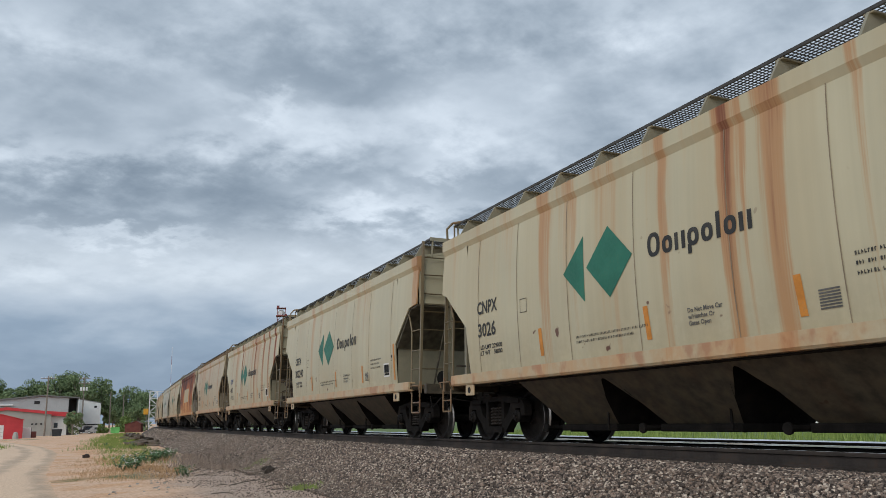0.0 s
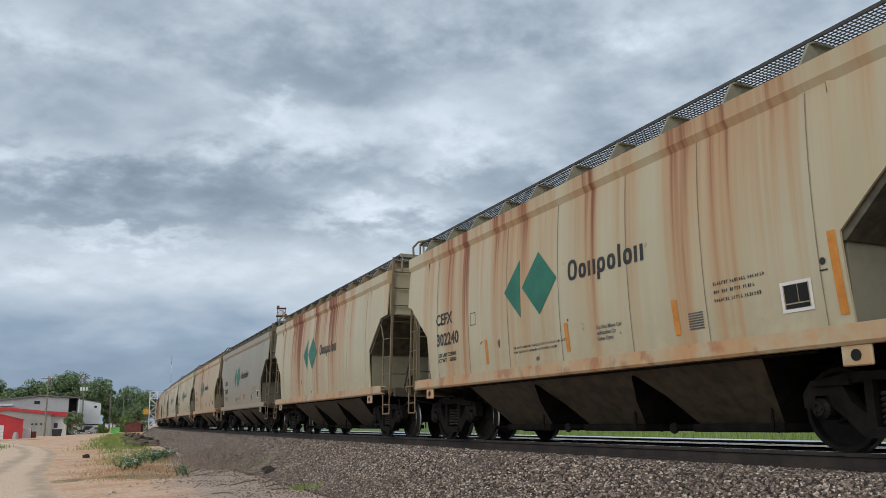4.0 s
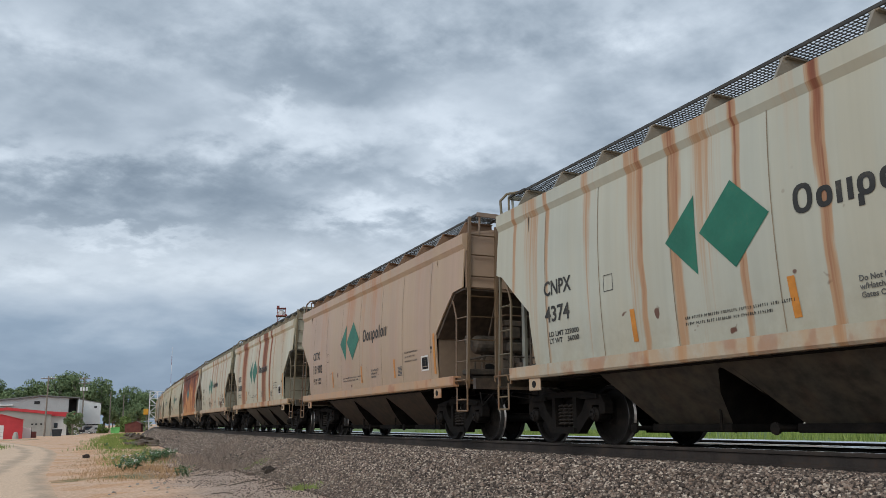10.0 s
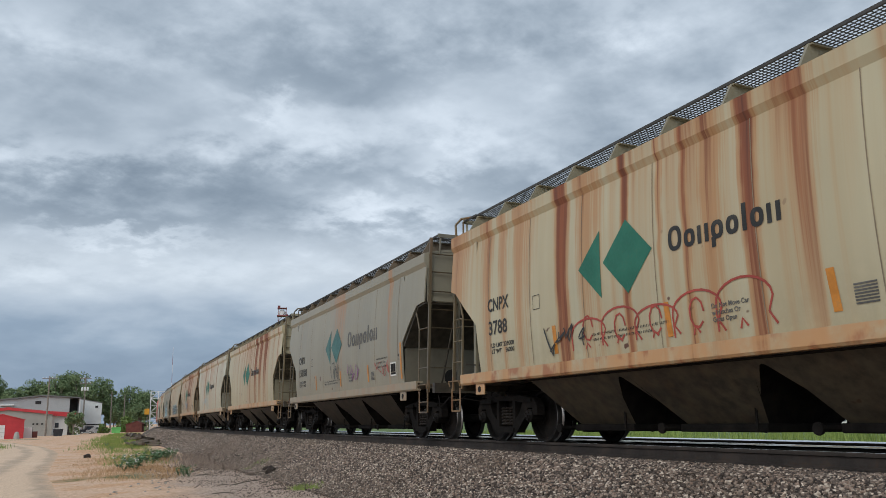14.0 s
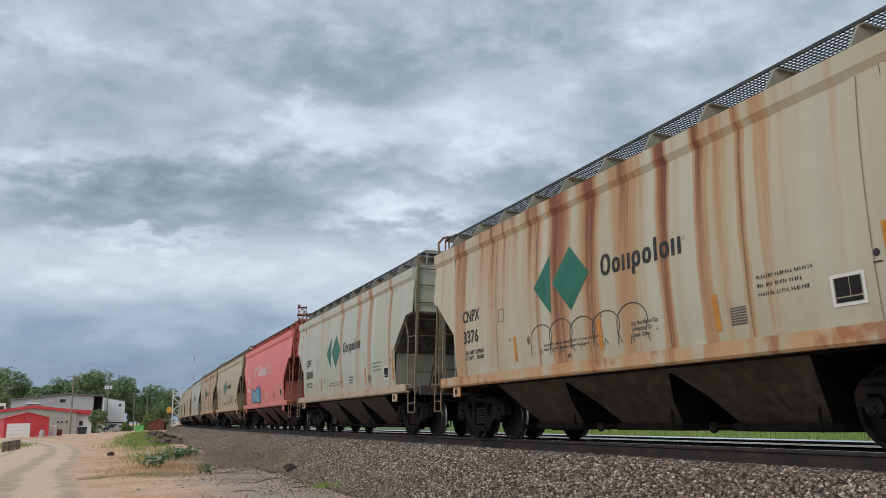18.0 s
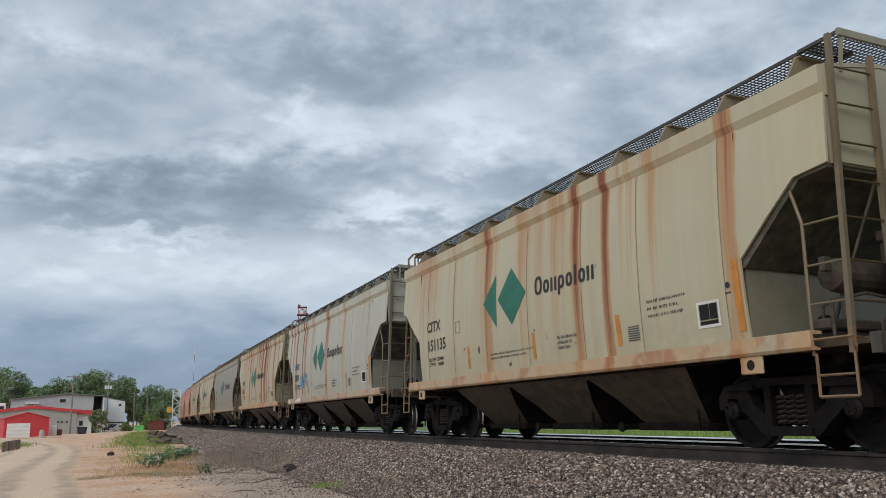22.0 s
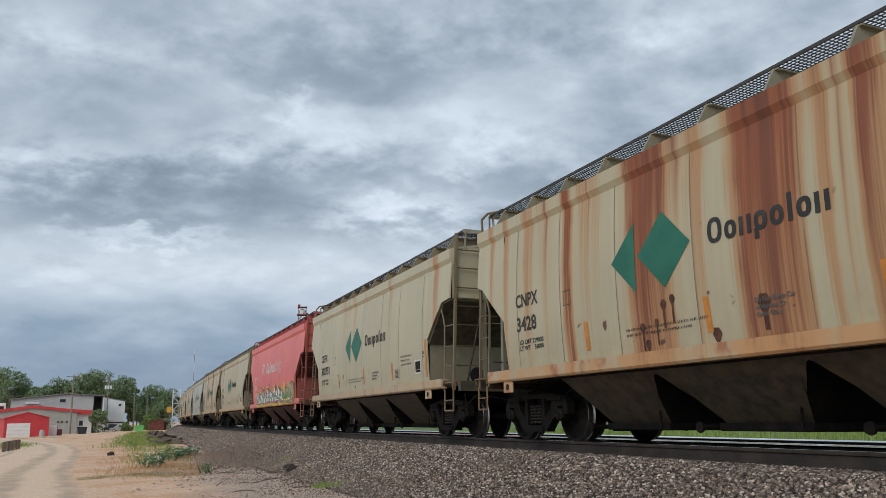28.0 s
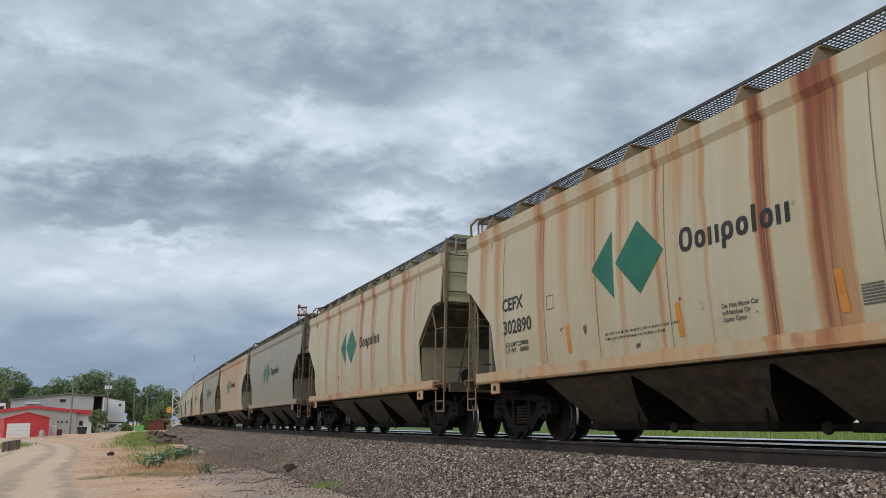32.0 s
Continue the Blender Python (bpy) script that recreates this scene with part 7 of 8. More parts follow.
def warehouse():
    g = thing("warehouse", None, None, "large pale grey metal warehouse with a low roof", "building")
    g.matrix_world = at(215, -1.9, 3)
    part("wall", prism(bmesh.new(), [(-10.4, -0.3), (7.2, -0.3), (7.2, 8.6), (1.5, 9.0), (-10.4, 7.85)], "y", 0, 26), M_DULLSIDE, g)
    part("roof", prism(bmesh.new(), [(-10.9, 7.85), (1.5, 9.05), (9.6, 8.45), (9.6, 8.65), (1.5, 9.3), (-10.9, 8.1)], "y", -0.5, 27), M_ROOF, g)
    # near-black sheet set back to stand for shade within the bay
    part("open_bay", boxm(7.2, 9.4, 4.0, 4.2, -0.3, 8.4), M_DARKROOF, g, "dark panel as the shade inside an open bay")
    part("wall", boxm(9.3, 9.55, 0.0, 26, -0.3, 8.4), M_PALESIDE, g)
    part("vent", boxm(-0.2, 1.0, -0.1, 0.0, 7.2, 7.9), M_DARKROOF, g)
    part("unit", boxm(-7.4, -4.6, -0.9, -0.05, 6.9, 7.2, bevel=0.05), M_WHITEPAINT, g)
    ribs(g, -10, 7.0, 0, 7.7, 0.0, 1.2, M_DULLSIDE)
    b = thing("annex", prism(bmesh.new(), [(0, -0.3), (6.1, -0.3), (6.1, 7.3), (0, 8.6)], "y", 0, 14), M_PALESIDE, "white metal annex with a slanting roof", "building")
    b.matrix_world = at(222, 0.34, 0)
    part("roof", prism(bmesh.new(), [(-0.1, 8.62), (6.3, 7.26), (6.3, 7.42), (-0.1, 8.8)], "y", -0.15, 14), M_ROOF, b)
    part("lamp_box", boxm(4.6, 5.2, -0.15, 0.0, 6.2, 6.7), M_DARKROOF, b)
    part("base_band", boxm(0.8, 6.0, -0.12, 0.0, 2.0, 2.3), M_DARKROOF, b)
    ribs(b, 0.3, 6.0, 0, 7.2, 0.0, 0.9, M_PALESIDE)


def utility_pole(d, bearing, h, arms, cans=0, label="tall weathered wooden utility pole"):
    p = thing("utility_pole", None, None, label, "utility pole", "utility poles")
    p.matrix_world = at(d, bearing)
    part("pole", tube(bmesh.new(), (0, 0, -0.5), (0, 0, h), 0.19, 8, 0.11), M_POLE, p)
    for k in range(arms):
        a = part("crossarm", boxm(-1.3, 1.3, -0.12, 0.0, h - 0.5 - 1.2 * k, h - 0.36 - 1.2 * k), M_POLE, p)
        for x in (-1.15, -0.5, 0.5, 1.15):
            part("insulator", lathe(bmesh.new(), [(0.05, 0), (0.07, 0.08), (0.04, 0.16)], 6, (x, -0.06, h - 0.36 - 1.2 * k), "z"), M_WHITEPAINT, a)
    for k in range(cans):
        part("transformer", lathe(bmesh.new(), [(0.2, 0), (0.24, 0.08), (0.24, 0.75), (0.14, 0.86)], 10, (-0.6 + 0.6 * k, -0.36, h - 3.4), "z"), M_PALESIDE, p)


def tree(d, bearing, h, r, seed, mat=None, lobes=11, leaves=1500, trunk=True, size=0.55, name="tree", label="tall leafy green tree", low=0.36):
    rng = np.random.default_rng(seed)
    t = thing(name, None, None, label, name, name + "s")
    t.matrix_world = at(d, bearing)
    bm = bmesh.new()
    tube(bm, (0, 0, -0.3), (0, 0, h * 0.5), 0.028 * h, 8, 0.014 * h)
    cs = []
    for k in range(lobes):
        a = rng.random() * 6.28
        q = r * 0.72 * math.sqrt(rng.random())
        z = h * (low + (0.86 - low) * rng.random())
        q *= 1.15 - 0.65 * abs(z / h - 0.5)
        c = (q * math.cos(a), q * math.sin(a), z)
        cs.append((c, r * (0.20 + 0.26 * rng.random())))
        tube(bm, (0, 0, h * (0.25 + 0.2 * rng.random())), (c[0] * 0.8, c[1] * 0.8, c[2]), 0.010 * h, 5, 0.004 * h)
    cs.append(((0, 0, h * 0.88), r * 0.42))
    part("trunk", bm, M_POLE, t)
    n = leaves
    idx = rng.integers(0, len(cs), n)
    cen = np.array([c for c, _ in cs])[idx]
    rad = np.array([q for _, q in cs])[idx]
    v = rng.normal(size=(n, 3))
    v /= np.linalg.norm(v, axis=1)[:, None]
    p = cen + v * (rad * (0.55 + 0.5 * rng.random(n)))[:, None] * np.array([1, 1, 0.8])
    p[:, 2] = np.maximum(p[:, 2], 0.25)
    a1 = rng.normal(size=(n, 3))
    a1 /= np.linalg.norm(a1, axis=1)[:, None]
    a2 = np.cross(a1, rng.normal(size=(n, 3)))
    a2 /= np.linalg.norm(a2, axis=1)[:, None]
    sz = (size * (0.5 + 0.9 * rng.random(n)))[:, None]
    quad = np.stack([p + a1 * sz, p + a2 * sz * 0.6, p - a1 * sz, p - a2 * sz * 0.6], 1).reshape(-1, 3)
    me = from_arrays("crown", quad, np.arange(4 * n).reshape(-1, 4), (mat or M_LEAF,))
    part("crown", me, None, t)
    return t


def blades(name, label, n, sampler, height, width, mat, seed, lean=0.35):
    """A stand of grass: bent three-sided blades."""
    rng = np.random.default_rng(seed)
    s, off = sampler(rng, n)
    hb = np.array([ground_height(a, o) if o < -3.5 or o > 7 else np.interp(o, [-3.5, -1.95], [-0.99, -0.2]) for a, o in zip(s, off)])
    th = s / R_TRACK
    base = np.stack([R_TRACK * np.sin(th) - off * np.sin(th), Y_TRACK + R_TRACK * (1 - np.cos(th)) + off * np.cos(th), hb - 0.02], -1)
    h = height * (0.45 + 0.8 * rng.random(n))
    a = rng.random(n) * 6.28
    w = width * (0.6 + 0.8 * rng.random(n))
    side = np.stack([-np.sin(a), np.cos(a), np.zeros(n)], -1) * w[:, None]
    bend = np.stack([np.cos(a), np.sin(a), np.zeros(n)], -1) * (h * lean * rng.random(n))[:, None]
    up = np.stack([np.zeros(n), np.zeros(n), h], -1)
    mid = base + up * 0.55 + bend * 0.35
    top = base + up + bend
    verts = np.stack([base - side, base + side, mid + side * 0.7, top, mid - side * 0.7], 1).reshape(-1, 3)
    faces = np.array([[0, 1, 2, 3, 4]]) + 5 * np.arange(n)[:, None]
    return tagged(new(name, from_arrays(name, verts, faces, (mat,))), label, "grass", kind="stuff")


def patch(s0, s1, o0, o1, power=1.0, clump=0.0):
    def pick(rng, n):
        if not clump:
            return s1 - (s1 - s0) * rng.random(n) ** power, o0 + (o1 - o0) * rng.random(n)
        k = max(4, int(n / 45))
        cs, co = s1 - (s1 - s0) * rng.random(k) ** power, o0 + (o1 - o0) * rng.random(k)
        i = rng.integers(0, k, n)
        return cs[i] + rng.normal(size=n) * clump * 1.6, co[i] + rng.normal(size=n) * clump
    return pick


def weed(s, off, h, seed, flower):
    """A leafy roadside weed with broad leaves."""
    rng = random.Random(seed)
    p = arc(s, off)
    t = thing("weed", None, None, "leafy green roadside weed" + (" with white blossom" if flower else ""), "plant", "weeds by the ballast")
    t.matrix_world = pose(p.x, p.y, ground_height(s, off), 0, 0, rng.uniform(0, 360))
    st, lv = bmesh.new(), bmesh.new()
    fl = bmesh.new()
    for k in range(7):
        a, ln = rng.uniform(0, 6.28), h * rng.uniform(0.6, 1.0)
        tip = Vector((math.cos(a) * ln * 0.5, math.sin(a) * ln * 0.5, ln * 0.85))
        tube(st, (0, 0, -0.02), tip, 0.008, 4, 0.004)
        for j in range(9):
            q = tip * rng.uniform(0.25, 1.0)
            b, z = rng.uniform(0, 6.28), h * rng.uniform(0.14, 0.26)
            u = Vector((math.cos(b), math.sin(b), rng.uniform(-0.3, 0.5))) * z
            v = Vector((-math.sin(b), math.cos(b), rng.uniform(-0.2, 0.2))) * z * 0.4
            vs = [lv.verts.new(q + e) for e in (Vector((0, 0, 0)), u * 0.5 + v, u, u * 0.5 - v)]
            lv.faces.new(vs)
        if flower:
            for j in range(3):
                q = tip + Vector((rng.uniform(-1, 1), rng.uniform(-1, 1), rng.uniform(-0.2, 0.4))) * 0.05
                lathe(fl, [(0.022, 0), (0.018, 0.016)], 5, tuple(q), "z")
    part("stem", st, M_WEED, t)["kind"] = "stuff"
    part("foliage", lv, M_WEED, t)["kind"] = "stuff"
    if flower:
        part("blossom", fl, M_FLOWER, t, "small white blossom")
    else:
        fl.free()


def signal_mast():
    t = thing("signal_mast", None, None, "white lattice steel signal mast beside the track", "signal mast")
    t.matrix_world = at(172, 5.12)
    h, w = 8.1, 0.72
    for x in (-w, w):
        for y in (-w, w):
            part("leg", boxm(x - 0.09, x + 0.09, y - 0.09, y + 0.09, -0.3, h), M_GALV, t)
    n = 6
    for k in range(n):
        z0, z1 = h * k / n, h * (k + 1) / n
        for y in (-w, w):
            a, b = (-w, w) if k % 2 else (w, -w)
            part("brace", tube(bmesh.new(), (a, y, z0), (b, y, z1), 0.075, 4), M_GALV, t)
        for x in (-w, w):
            a, b = (-w, w) if k % 2 else (w, -w)
            part("brace", tube(bmesh.new(), (x, a, z0), (x, b, z1), 0.075, 4), M_GALV, t)
        part("ring", boxm(-w - 0.05, w + 0.05, -w - 0.04, -w + 0.04, z1 - 0.06, z1 + 0.02), M_GALV, t)
    for z in (h - 0.05, h - 0.55):
        part("arm", tube(bmesh.new(), (-w, -w, z), (4.6, -w + 2.0, z + 0.15), 0.05, 5), M_GALV, t)
    s = thing("signal_box", boxm(-0.45, 0.45, -0.2, 0.2, 3.6, 4.7, bevel=0.04), M_YELLOW, "yellow signal box on a thin post", "signal")
    s.matrix_world = at(168, 4.68)
    part("post", tube(bmesh.new(), (0.1, 0.1, -0.3), (0.1, 0.1, 3.65), 0.08, 6), M_POLE, s)


def lookout_tower():
    t = thing("elevator_tower", None, None, "maroon steel elevator tower with a top platform", "tower")
    t.matrix_world = at(260, 13.38)
    w = 1.25
    for x in (-w, w):
        for y in (-w, w):
            part("leg", boxm(x - 0.1, x + 0.1, y - 0.1, y + 0.1, -0.5, 37.2), M_MAROON, t)
    for k in range(12):
        z = 3.0 * k
        for y in (-w, w):
            part("brace", tube(bmesh.new(), (-w, y, z), (w, y, z + 3), 0.06, 4), M_MAROON, t)
    part("platform", boxm(-1.6, 1.6, -1.6, 1.6, 34.4, 34.7), M_MAROON, t)
    part("head_house", lathe(bmesh.new(), [(1.15, 34.7), (1.2, 35.0), (1.2, 35.8), (0.6, 36.4)], 14, (0, 0, 0), "z"), M_GALV, t, "pale round head house")
    part("platform", boxm(-1.5, 1.5, -1.5, 1.5, 36.9, 37.1), M_MAROON, t)
    part("spout", tube(bmesh.new(), (1.4, 0, 35.2), (3.6, 0, 32.2), 0.22, 6), M_MAROON, t)
    part("hoist", boxm(-1.4, -0.6, -0.5, 0.5, 37.1, 37.9), M_MAROON, t)
    m = thing("radio_mast", None, None, "thin tall radio mast far off", "mast")
    m.matrix_world = at(600, 6.15)
    for k in range(9):
        part("mast_section", tube(bmesh.new(), (0, 0, 6.2 * k - 0.5), (0, 0, 6.2 * (k + 1) - 0.5), 0.17, 4), M_MAROON if k % 2 else M_GALV, m)


def tie_pile(s, off, n, seed):
    rng = random.Random(seed)
    t = thing("timber_pile", None, None, "tumbled pile of old railway ties", "timber pile", "timber piles")
    p = arc(s, off)
    t.matrix_world = pose(p.x, p.y, ground_height(s, off), 0, 0, rng.uniform(-12, 12))
    for k in range(n):
        ob = part("old_tie", shared("tie_old", lambda: mesh_of("old_tie", boxm(-1.3, 1.3, -0.115, 0.115, -0.09, 0.09, bevel=0.015), (M_WOOD,))), None, t)
        ob.matrix_local = pose(rng.uniform(-0.9, 0.9), rng.uniform(-0.8, 0.8), 0.09 + 0.17 * (k // 4), rng.uniform(-6, 6), rng.uniform(-7, 7), rng.uniform(-28, 28))


def parked_car(d, bearing, turn, mat, label, truck):
    c = thing("parked_car", None, None, label, "car", "parked cars")
    c.matrix_world = at(d, bearing, turn)
    body = [(-2.3, 0.35), (2.3, 0.35), (2.35, 0.8), (1.3, 0.95), (0.7, 1.5), (-0.9, 1.5), (-1.5, 0.95), (-2.35, 0.9)] if not truck else [(-2.6, 0.4), (2.6, 0.4), (2.65, 0.95), (1.6, 1.05), (1.0, 1.75), (-0.4, 1.75), (-0.5, 1.05), (-2.65, 1.05)]
    part("body", prism(bmesh.new(), body, "y", -0.85, 0.85), mat, c)
    part("side_window", prism(bmesh.new(), [(0.95, 1.02), (0.55, 1.42), (-0.3, 1.42), (-0.3, 1.02)], "y", -0.87, -0.85), M_GLASS, c)
    for x in (-1.4, 1.4):
        for y in (-0.8, 0.8):
            w = part("wheel", lathe(bmesh.new(), [(0.2, -0.1), (0.33, -0.1), (0.34, 0.0), (0.33, 0.1), (0.2, 0.1)], 14, (x, y, 0.33)), M_TYRE, c)
            part("rim", lathe(bmesh.new(), [(0.2, -0.11), (0.18, -0.12)], 10, (x, y, 0.33)), M_GALV, w)


def white_house(d, bearing, w, depth, base, eave, peak, turn, label):
    h = thing("farm_house", prism(bmesh.new(), [(-w, -0.3), (w, -0.3), (w, eave), (0, peak), (-w, eave)], "y", 0, depth), M_WHITEPAINT, label, "house", "houses beyond the tracks")
    h.matrix_world = at(d, bearing, turn, base)
    roof_pair(h, w, depth, eave, peak, 0.3, 0.1, M_ROOF)
    for x in (-w * 0.55, w * 0.35):
        win = part("window", boxm(x - 0.4, x + 0.4, -0.06, 0.02, eave - 1.9, eave - 0.7), M_GLASS, h)
        part("window_frame", boxm(x - 0.5, x + 0.5, -0.05, 0.0, eave - 0.7, eave - 0.6), M_WHITEPAINT, win)
    part("gable_window", boxm(-0.3, 0.3, -0.06, 0.02, eave + 0.1, eave + 0.8), M_GLASS, h)


red_garage()
shop()
warehouse()
utility_pole(176, -1.25, 11.5, 1)
utility_pole(216, 0.85, 13.6, 2, 3, "wooden utility pole with crossarms and transformers")
utility_pole(226, 2.48, 10.3, 0)
utility_pole(230, 3.28, 9.6, 0)
cab = thing("notice_board", boxm(-0.62, 0.62, -0.06, 0.06, 0.12, 1.75, bevel=0.02), M_WHITEPAINT, "white notice board standing by the garage", "board")
cab.matrix_world = at(150, -2.24)
part("board_frame", boxm(-0.68, -0.62, -0.08, 0.08, -0.2, 1.8), M_BIN, cab)
part("board_frame", boxm(0.62, 0.68, -0.08, 0.08, -0.2, 1.8), M_BIN, cab)
crate = thing("rusty_cabinet", boxm(-0.4, 0.4, 0, 0.6, -0.1, 1.1, bevel=0.03), M_BROWNSHED, "small rusty red cabinet beside the board", "cabinet")
crate.matrix_world = at(152, -1.85)
drum = thing("concrete_block", lathe(bmesh.new(), [(0.45, -0.1), (0.42, 0.5), (0.3, 1.0), (0.1, 1.15)], 9, (0, 0, 0), "z"), M_GREYSIDE, "pale worn concrete block by the garage", "block")
drum.matrix_world = at(143, -2.85)
bin1 = thing("waste_bin", prism(bmesh.new(), [(-0.7, -0.05), (0.7, -0.05), (0.85, 1.25), (-0.85, 1.25)], "y", -0.6, 0.6), M_BIN, "dark plastic waste bin on the dirt lot", "waste bin")
bin1.matrix_world = at(168, -0.55)
part("lid", boxm(-0.9, 0.9, -0.65, 0.65, 1.25, 1.36, bevel=0.03), M_BIN, bin1)
bin2 = thing("dumpster", prism(bmesh.new(), [(-0.85, -0.05), (0.85, -0.05), (0.97, 1.15), (-0.97, 1.15)], "y", -0.7, 0.7), M_GREENBIN, "bright green metal dumpster", "dumpster")
bin2.matrix_world = at(194, 2.85)
part("lid", prism(bmesh.new(), [(-1.0, 1.15), (1.0, 1.15), (0.9, 1.36), (-0.9, 1.36)], "y", -0.75, 0.75), M_GREENBIN, bin2)
sh = thing("shed", gable(1.7, 3.0, 1.9, 2.5, 0.7), M_BROWNSHED, "dark red-brown wooden shed among bushes", "shed")
sh.matrix_world = at(200, 3.92, -10)
roof_pair(sh, 1.7, 3.0, 1.9, 2.5, 0.15, 0.1, M_BROWNSHED, 0.7)
parked_car(212, 1.15, 15, M_CARDARK, "dark pickup truck parked by the annex", True)
parked_car(206, 1.75, -10, M_CARPALE, "silver car parked by the annex", False)
for k, (px, top, d, r) in enumerate([(-70, 640, 262, 6), (-38, 648, 258, 5.5), (-10, 668, 262, 5), (18, 684, 256, 4.5), (46, 668, 262, 5), (66, 672, 272, 4.5), (88, 659, 258, 5.2), (112, 652, 268, 5), (134, 655, 256, 5), (165, 664, 262, 4.6), (180, 680, 270, 4), (203, 698, 276, 4), (223, 682, 280, 4.6), (246, 692, 272, 4.2), (262, 690, 285, 4.2), (196, 715, 262, 3.6), (240, 716, 258, 4)]):
    tree(d, -3.73 + 0.0328 * px, (759 - top) * d / 1590 + 1.0, r, 40 + k, lobes=26, leaves=5200, size=0.27)
tree(180, 0.33, 4.6, 2.2, 91, M_LEAF, 14, 2200, size=0.22, low=0.12, name="bush", label="round dark green bush by the workshop")
tree(214, 3.35, 3.6, 2.3, 92, M_LEAF2, 12, 1600, size=0.22, low=0.12, name="bush", label="pale green bush beside the shed")
tree(205, 2.0, 2.0, 1.6, 93, M_LEAF2, 9, 900, size=0.22, low=0.12, name="bush", label="low green bush on the lot")
tree(222, 4.55, 2.6, 2.2, 94, M_LEAF, 9, 1000, size=0.22, low=0.12, name="bush", label="low green bush by the track")
signal_mast()
lookout_tower()
tie_pile(-112, -4.6, 12, 1)
tie_pile(-96, -4.9, 10, 2)
tie_pile(-84, -4.4, 9, 3)
tie_pile(-74, -4.5, 9, 4)
tie_pile(-62, -4.9, 8, 5)
white_house(118, 50.0, 4.4, 8, -3.4, 3.9, 5.6, 20, "white gabled wooden house beyond the tracks")
white_house(128, 51.9, 3.0, 8, -3.6, 3.6, 4.6, -15, "low white outbuilding beyond the tracks")
white_house(126, 47.2, 1.9, 6, -3.3, 2.6, 3.2, 35, "small pale shed beyond the tracks")
white_house(128, 39.8, 2.6, 7, -3.3, 2.7, 3.3, 30, "long pale shed beyond the tracks")

blades("grass_strip", "green grass strip along the ballast", 6500, patch(-165, -52, -8.6, -4.6, 0.7, 0.6), 0.30, 0.016, M_GRASS, 11)
blades("grass_clumps", "green grass among weeds", 3200, patch(-66, -33, -7.2, -4.8, 1.0, 0.35), 0.2, 0.008, M_GRASS, 12)
blades("dead_stalks", "grey dead grass stalks at the foot of the ballast", 3600, patch(-38, -26, -4.9, -2.7, 1.0, 0.3), 0.24, 0.0022, M_STRAW, 13, 0.5)
blades("dry_grass", "short dry tan grass", 6500, patch(-80, -24, -8.6, -5.2, 0.9, 0.4), 0.07, 0.005, M_DRY, 14, 1.2)
blades("orange_grass", "dry straw-coloured grass round the weeds", 3500, patch(-40, -24, -8.2, -5.0, 1.0, 0.3), 0.15, 0.005, M_DRY, 15, 0.7)
blades("grass_tuft", "small green grass tuft on the ballast foot", 200, patch(-26.6, -25.2, -3.5, -3.0, 1.0, 0.12), 0.12, 0.007, M_GRASS, 16)
blades("grass_tuft", "small green grass tuft on dark soil", 320, patch(-18.4, -17.4, -3.9, -3.45, 1.0, 0.08), 0.13, 0.006, M_GRASS, 17)
blades("verge_grass", "tall dry grass beside the lane", 2500, patch(-66, -46, -19.5, -14.6, 1.0, 0.4), 0.28, 0.008, M_DRY, 18)
blades("verge_green", "green grass beside the lane", 2500, patch(-76, -58, -20.5, -14.8, 1.0, 0.5), 0.36, 0.010, M_GRASS, 19)
blades("meadow_grass", "green meadow grass beyond the tracks", 9000, patch(-50, 2, 9.0, 26.0, 1.0, 0.6), 0.4, 0.02, M_GRASS, 21)
rw = random.Random(8)
for k in range(34):
    s = rw.uniform(-41, -28.5)
    weed(s, rw.uniform(-0.7, 0.7) - 7.0 + 0.19 * (-29.0 - s), rw.uniform(0.36, 0.6), k, rw.random() < 0.1)
for k in range(7):
    weed(rw.uniform(-75, -45), rw.uniform(-7.5, -4.6), rw.uniform(0.3, 0.6), 60 + k, False)
for k in range(3):
    weed(-25.4 + 0.35 * k, -5.6 + 0.1 * k, 0.38, 80 + k, False)
for k in range(5):
    p = arc(-55.1 - 1.8 * k, -14.33)
    po = thing("fence_post", boxm(-0.09, 0.09, -0.09, 0.09, -0.3, 0.62, bevel=0.015), M_WOOD, "short weathered wooden fence post", "post", "posts beside the lane")
    po.matrix_world = pose(p.x, p.y, GROUND, rw.uniform(-3, 3), rw.uniform(-3, 3), rw.uniform(0, 90))


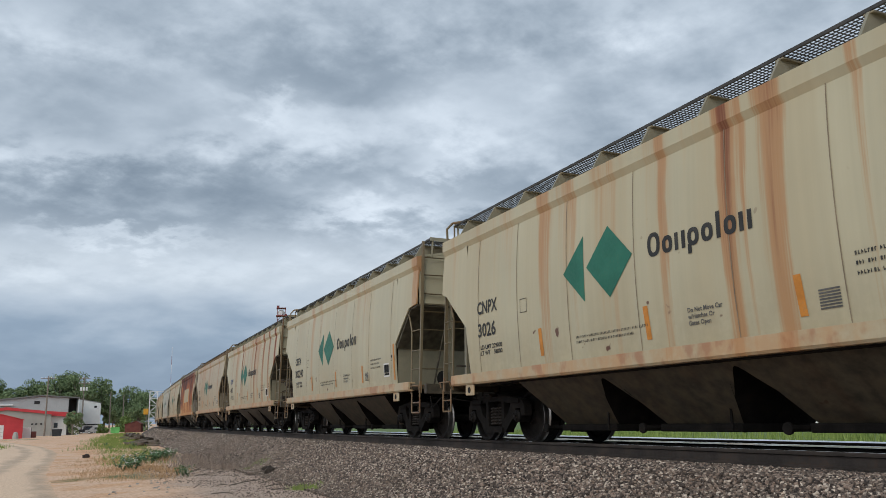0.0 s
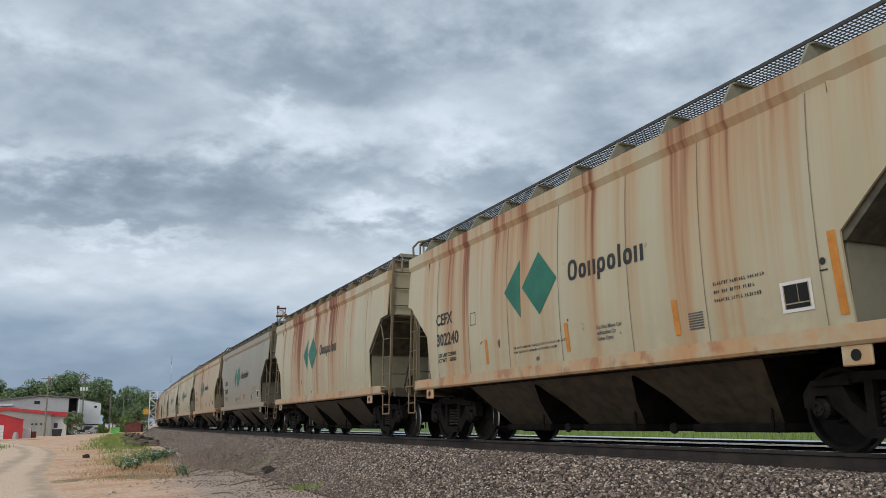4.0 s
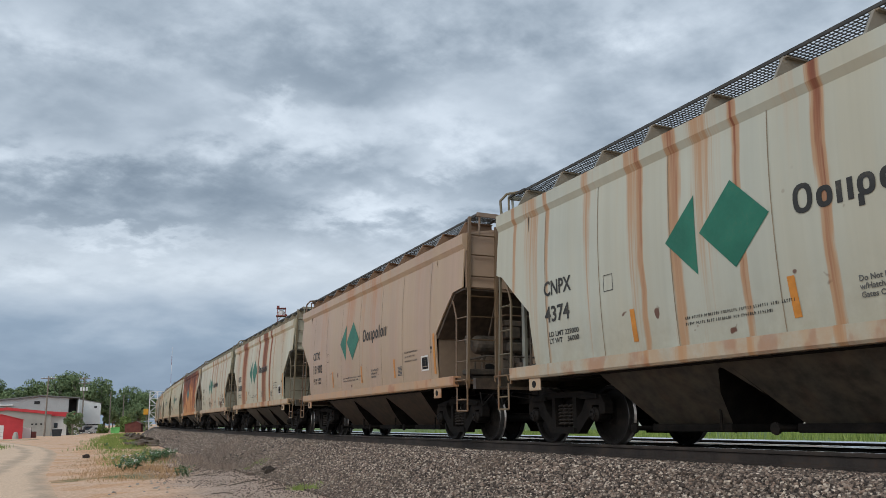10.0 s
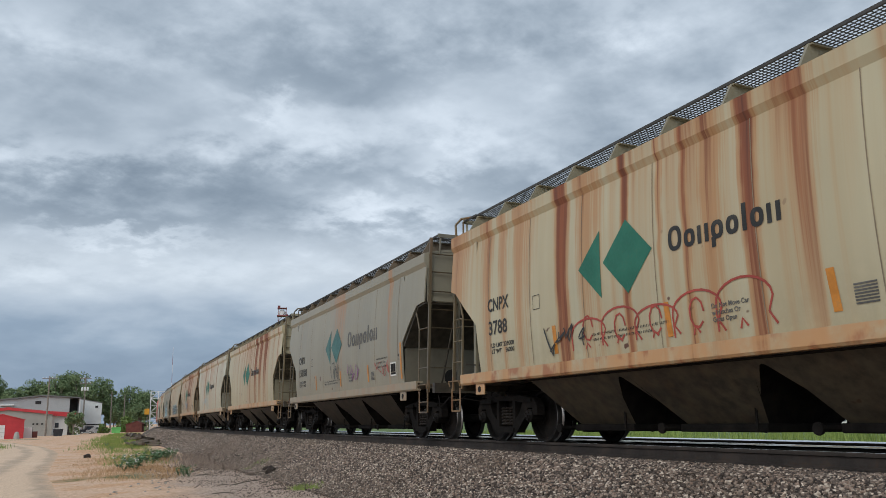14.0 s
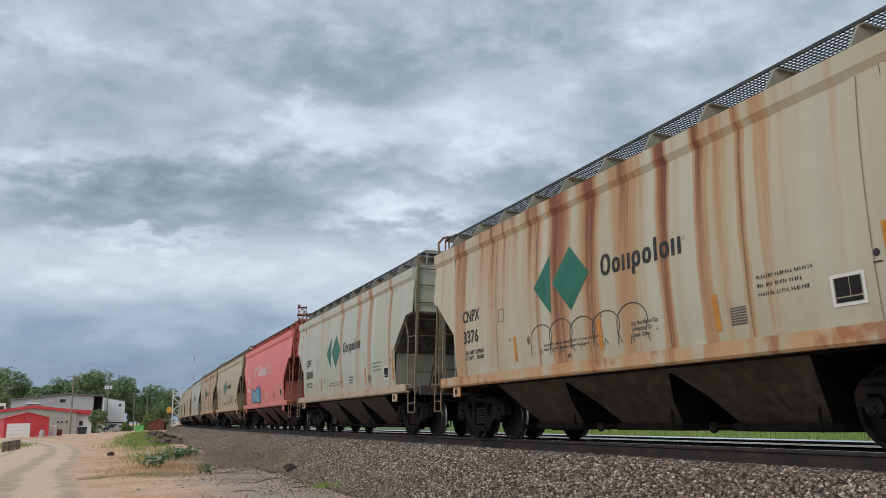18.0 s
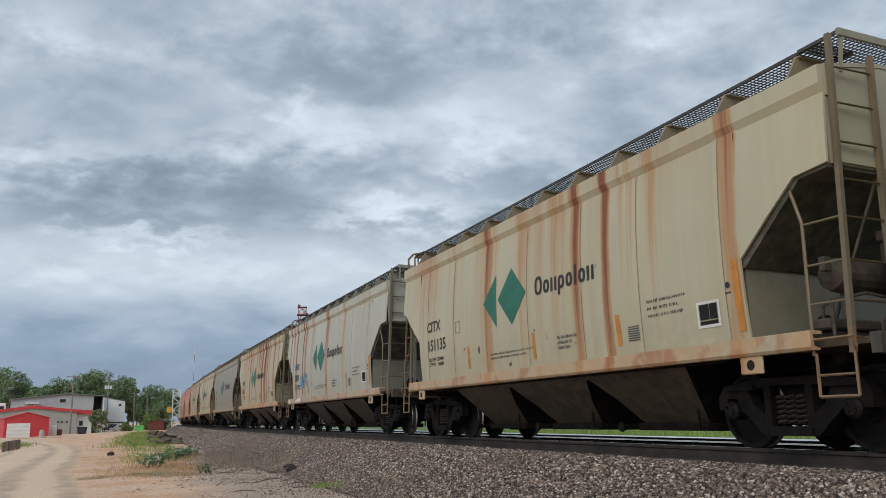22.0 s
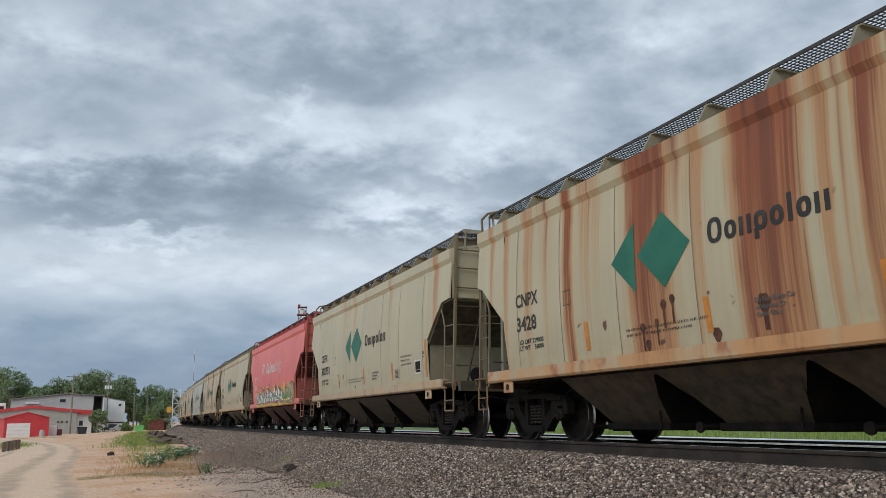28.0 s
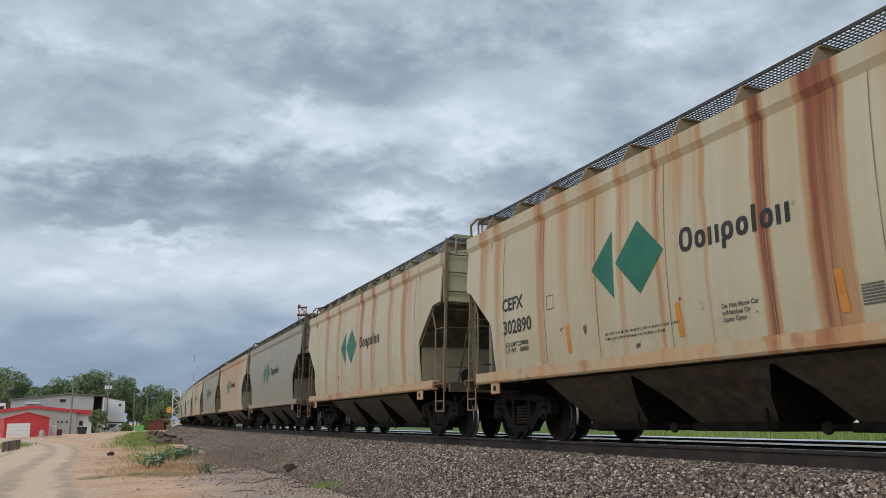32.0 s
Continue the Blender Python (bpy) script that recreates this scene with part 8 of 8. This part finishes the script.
def lump(s, off, r, mat, name, label, cat, seed, flat=0.7, group=""):
    rng = random.Random(seed)
    bm = bmesh.new()
    bmesh.ops.create_icosphere(bm, subdivisions=2, radius=1.0)
    for v in bm.verts:
        v.co *= r * (1 + 0.5 * noise.noise(v.co * 1.7 + Vector((seed, 0, 0))))
        v.co.z *= flat
    ob = thing(name, bm, mat, label, cat, group)
    p = arc(s, off)
    z = ground_height(s, off) if off < -3.5 else float(np.interp(off, [-3.5, -1.95], [-0.99, -0.2]))
    ob.matrix_world = pose(p.x, p.y, z + 0.35 * r * flat, 0, 0, rng.uniform(0, 360))
    return ob


M_CLOD = plain("dark_clod", (0.045, 0.032, 0.024), 0.95, 0, 0.4, 9.0)
M_ROCK = plain("pale_rock", (0.42, 0.38, 0.33), 0.9, 0, 0.3, 6.0)
lump(-43.3, -8.2, 0.2, M_CLOD, "dark_lump", "dark clod of earth on the dry verge", "clod", 3, 0.7)
lump(-23.0, -3.35, 0.15, M_CLOD, "dark_lump", "dark earthy clod at the ballast foot", "clod", 4, 0.9)
lump(-23.9, -3.3, 0.1, M_CLOD, "dark_lump", "dark earthy clod at the ballast foot", "clod", 5, 0.8)
for k in range(16):
    lump(rw.uniform(-24, -19), rw.uniform(-8.0, -6.2), rw.uniform(0.02, 0.05), M_ROCK, "rock", "pale loose rock on the dirt", "rock", 10 + k, 0.6, "loose rocks on the dirt")
for k in range(14):
    s, off = rw.uniform(-27, -17), rw.uniform(-6.0, -4.0)
    p, a, ln = arc(s, off, ground_height(s, off) + 0.05), rw.uniform(0, 3.1), rw.uniform(0.25, 0.8)
    q = p + Vector((math.cos(a) * ln, math.sin(a) * ln, rw.uniform(-0.01, 0.08)))
    st = thing("stick", bars(bmesh.new(), [p, p.lerp(q, 0.5) + Vector((0, 0.03, 0.02)), q], 0.012, 5), M_WOOD, "dry broken stick on dark soil", "stick", "sticks on the soil")
stones("loose_gravel", -32, -13, (-6.4, -3.4), 0.012, 7000, 9, 1.0, "scattered gravel on dark soil", 1.9)


motions()
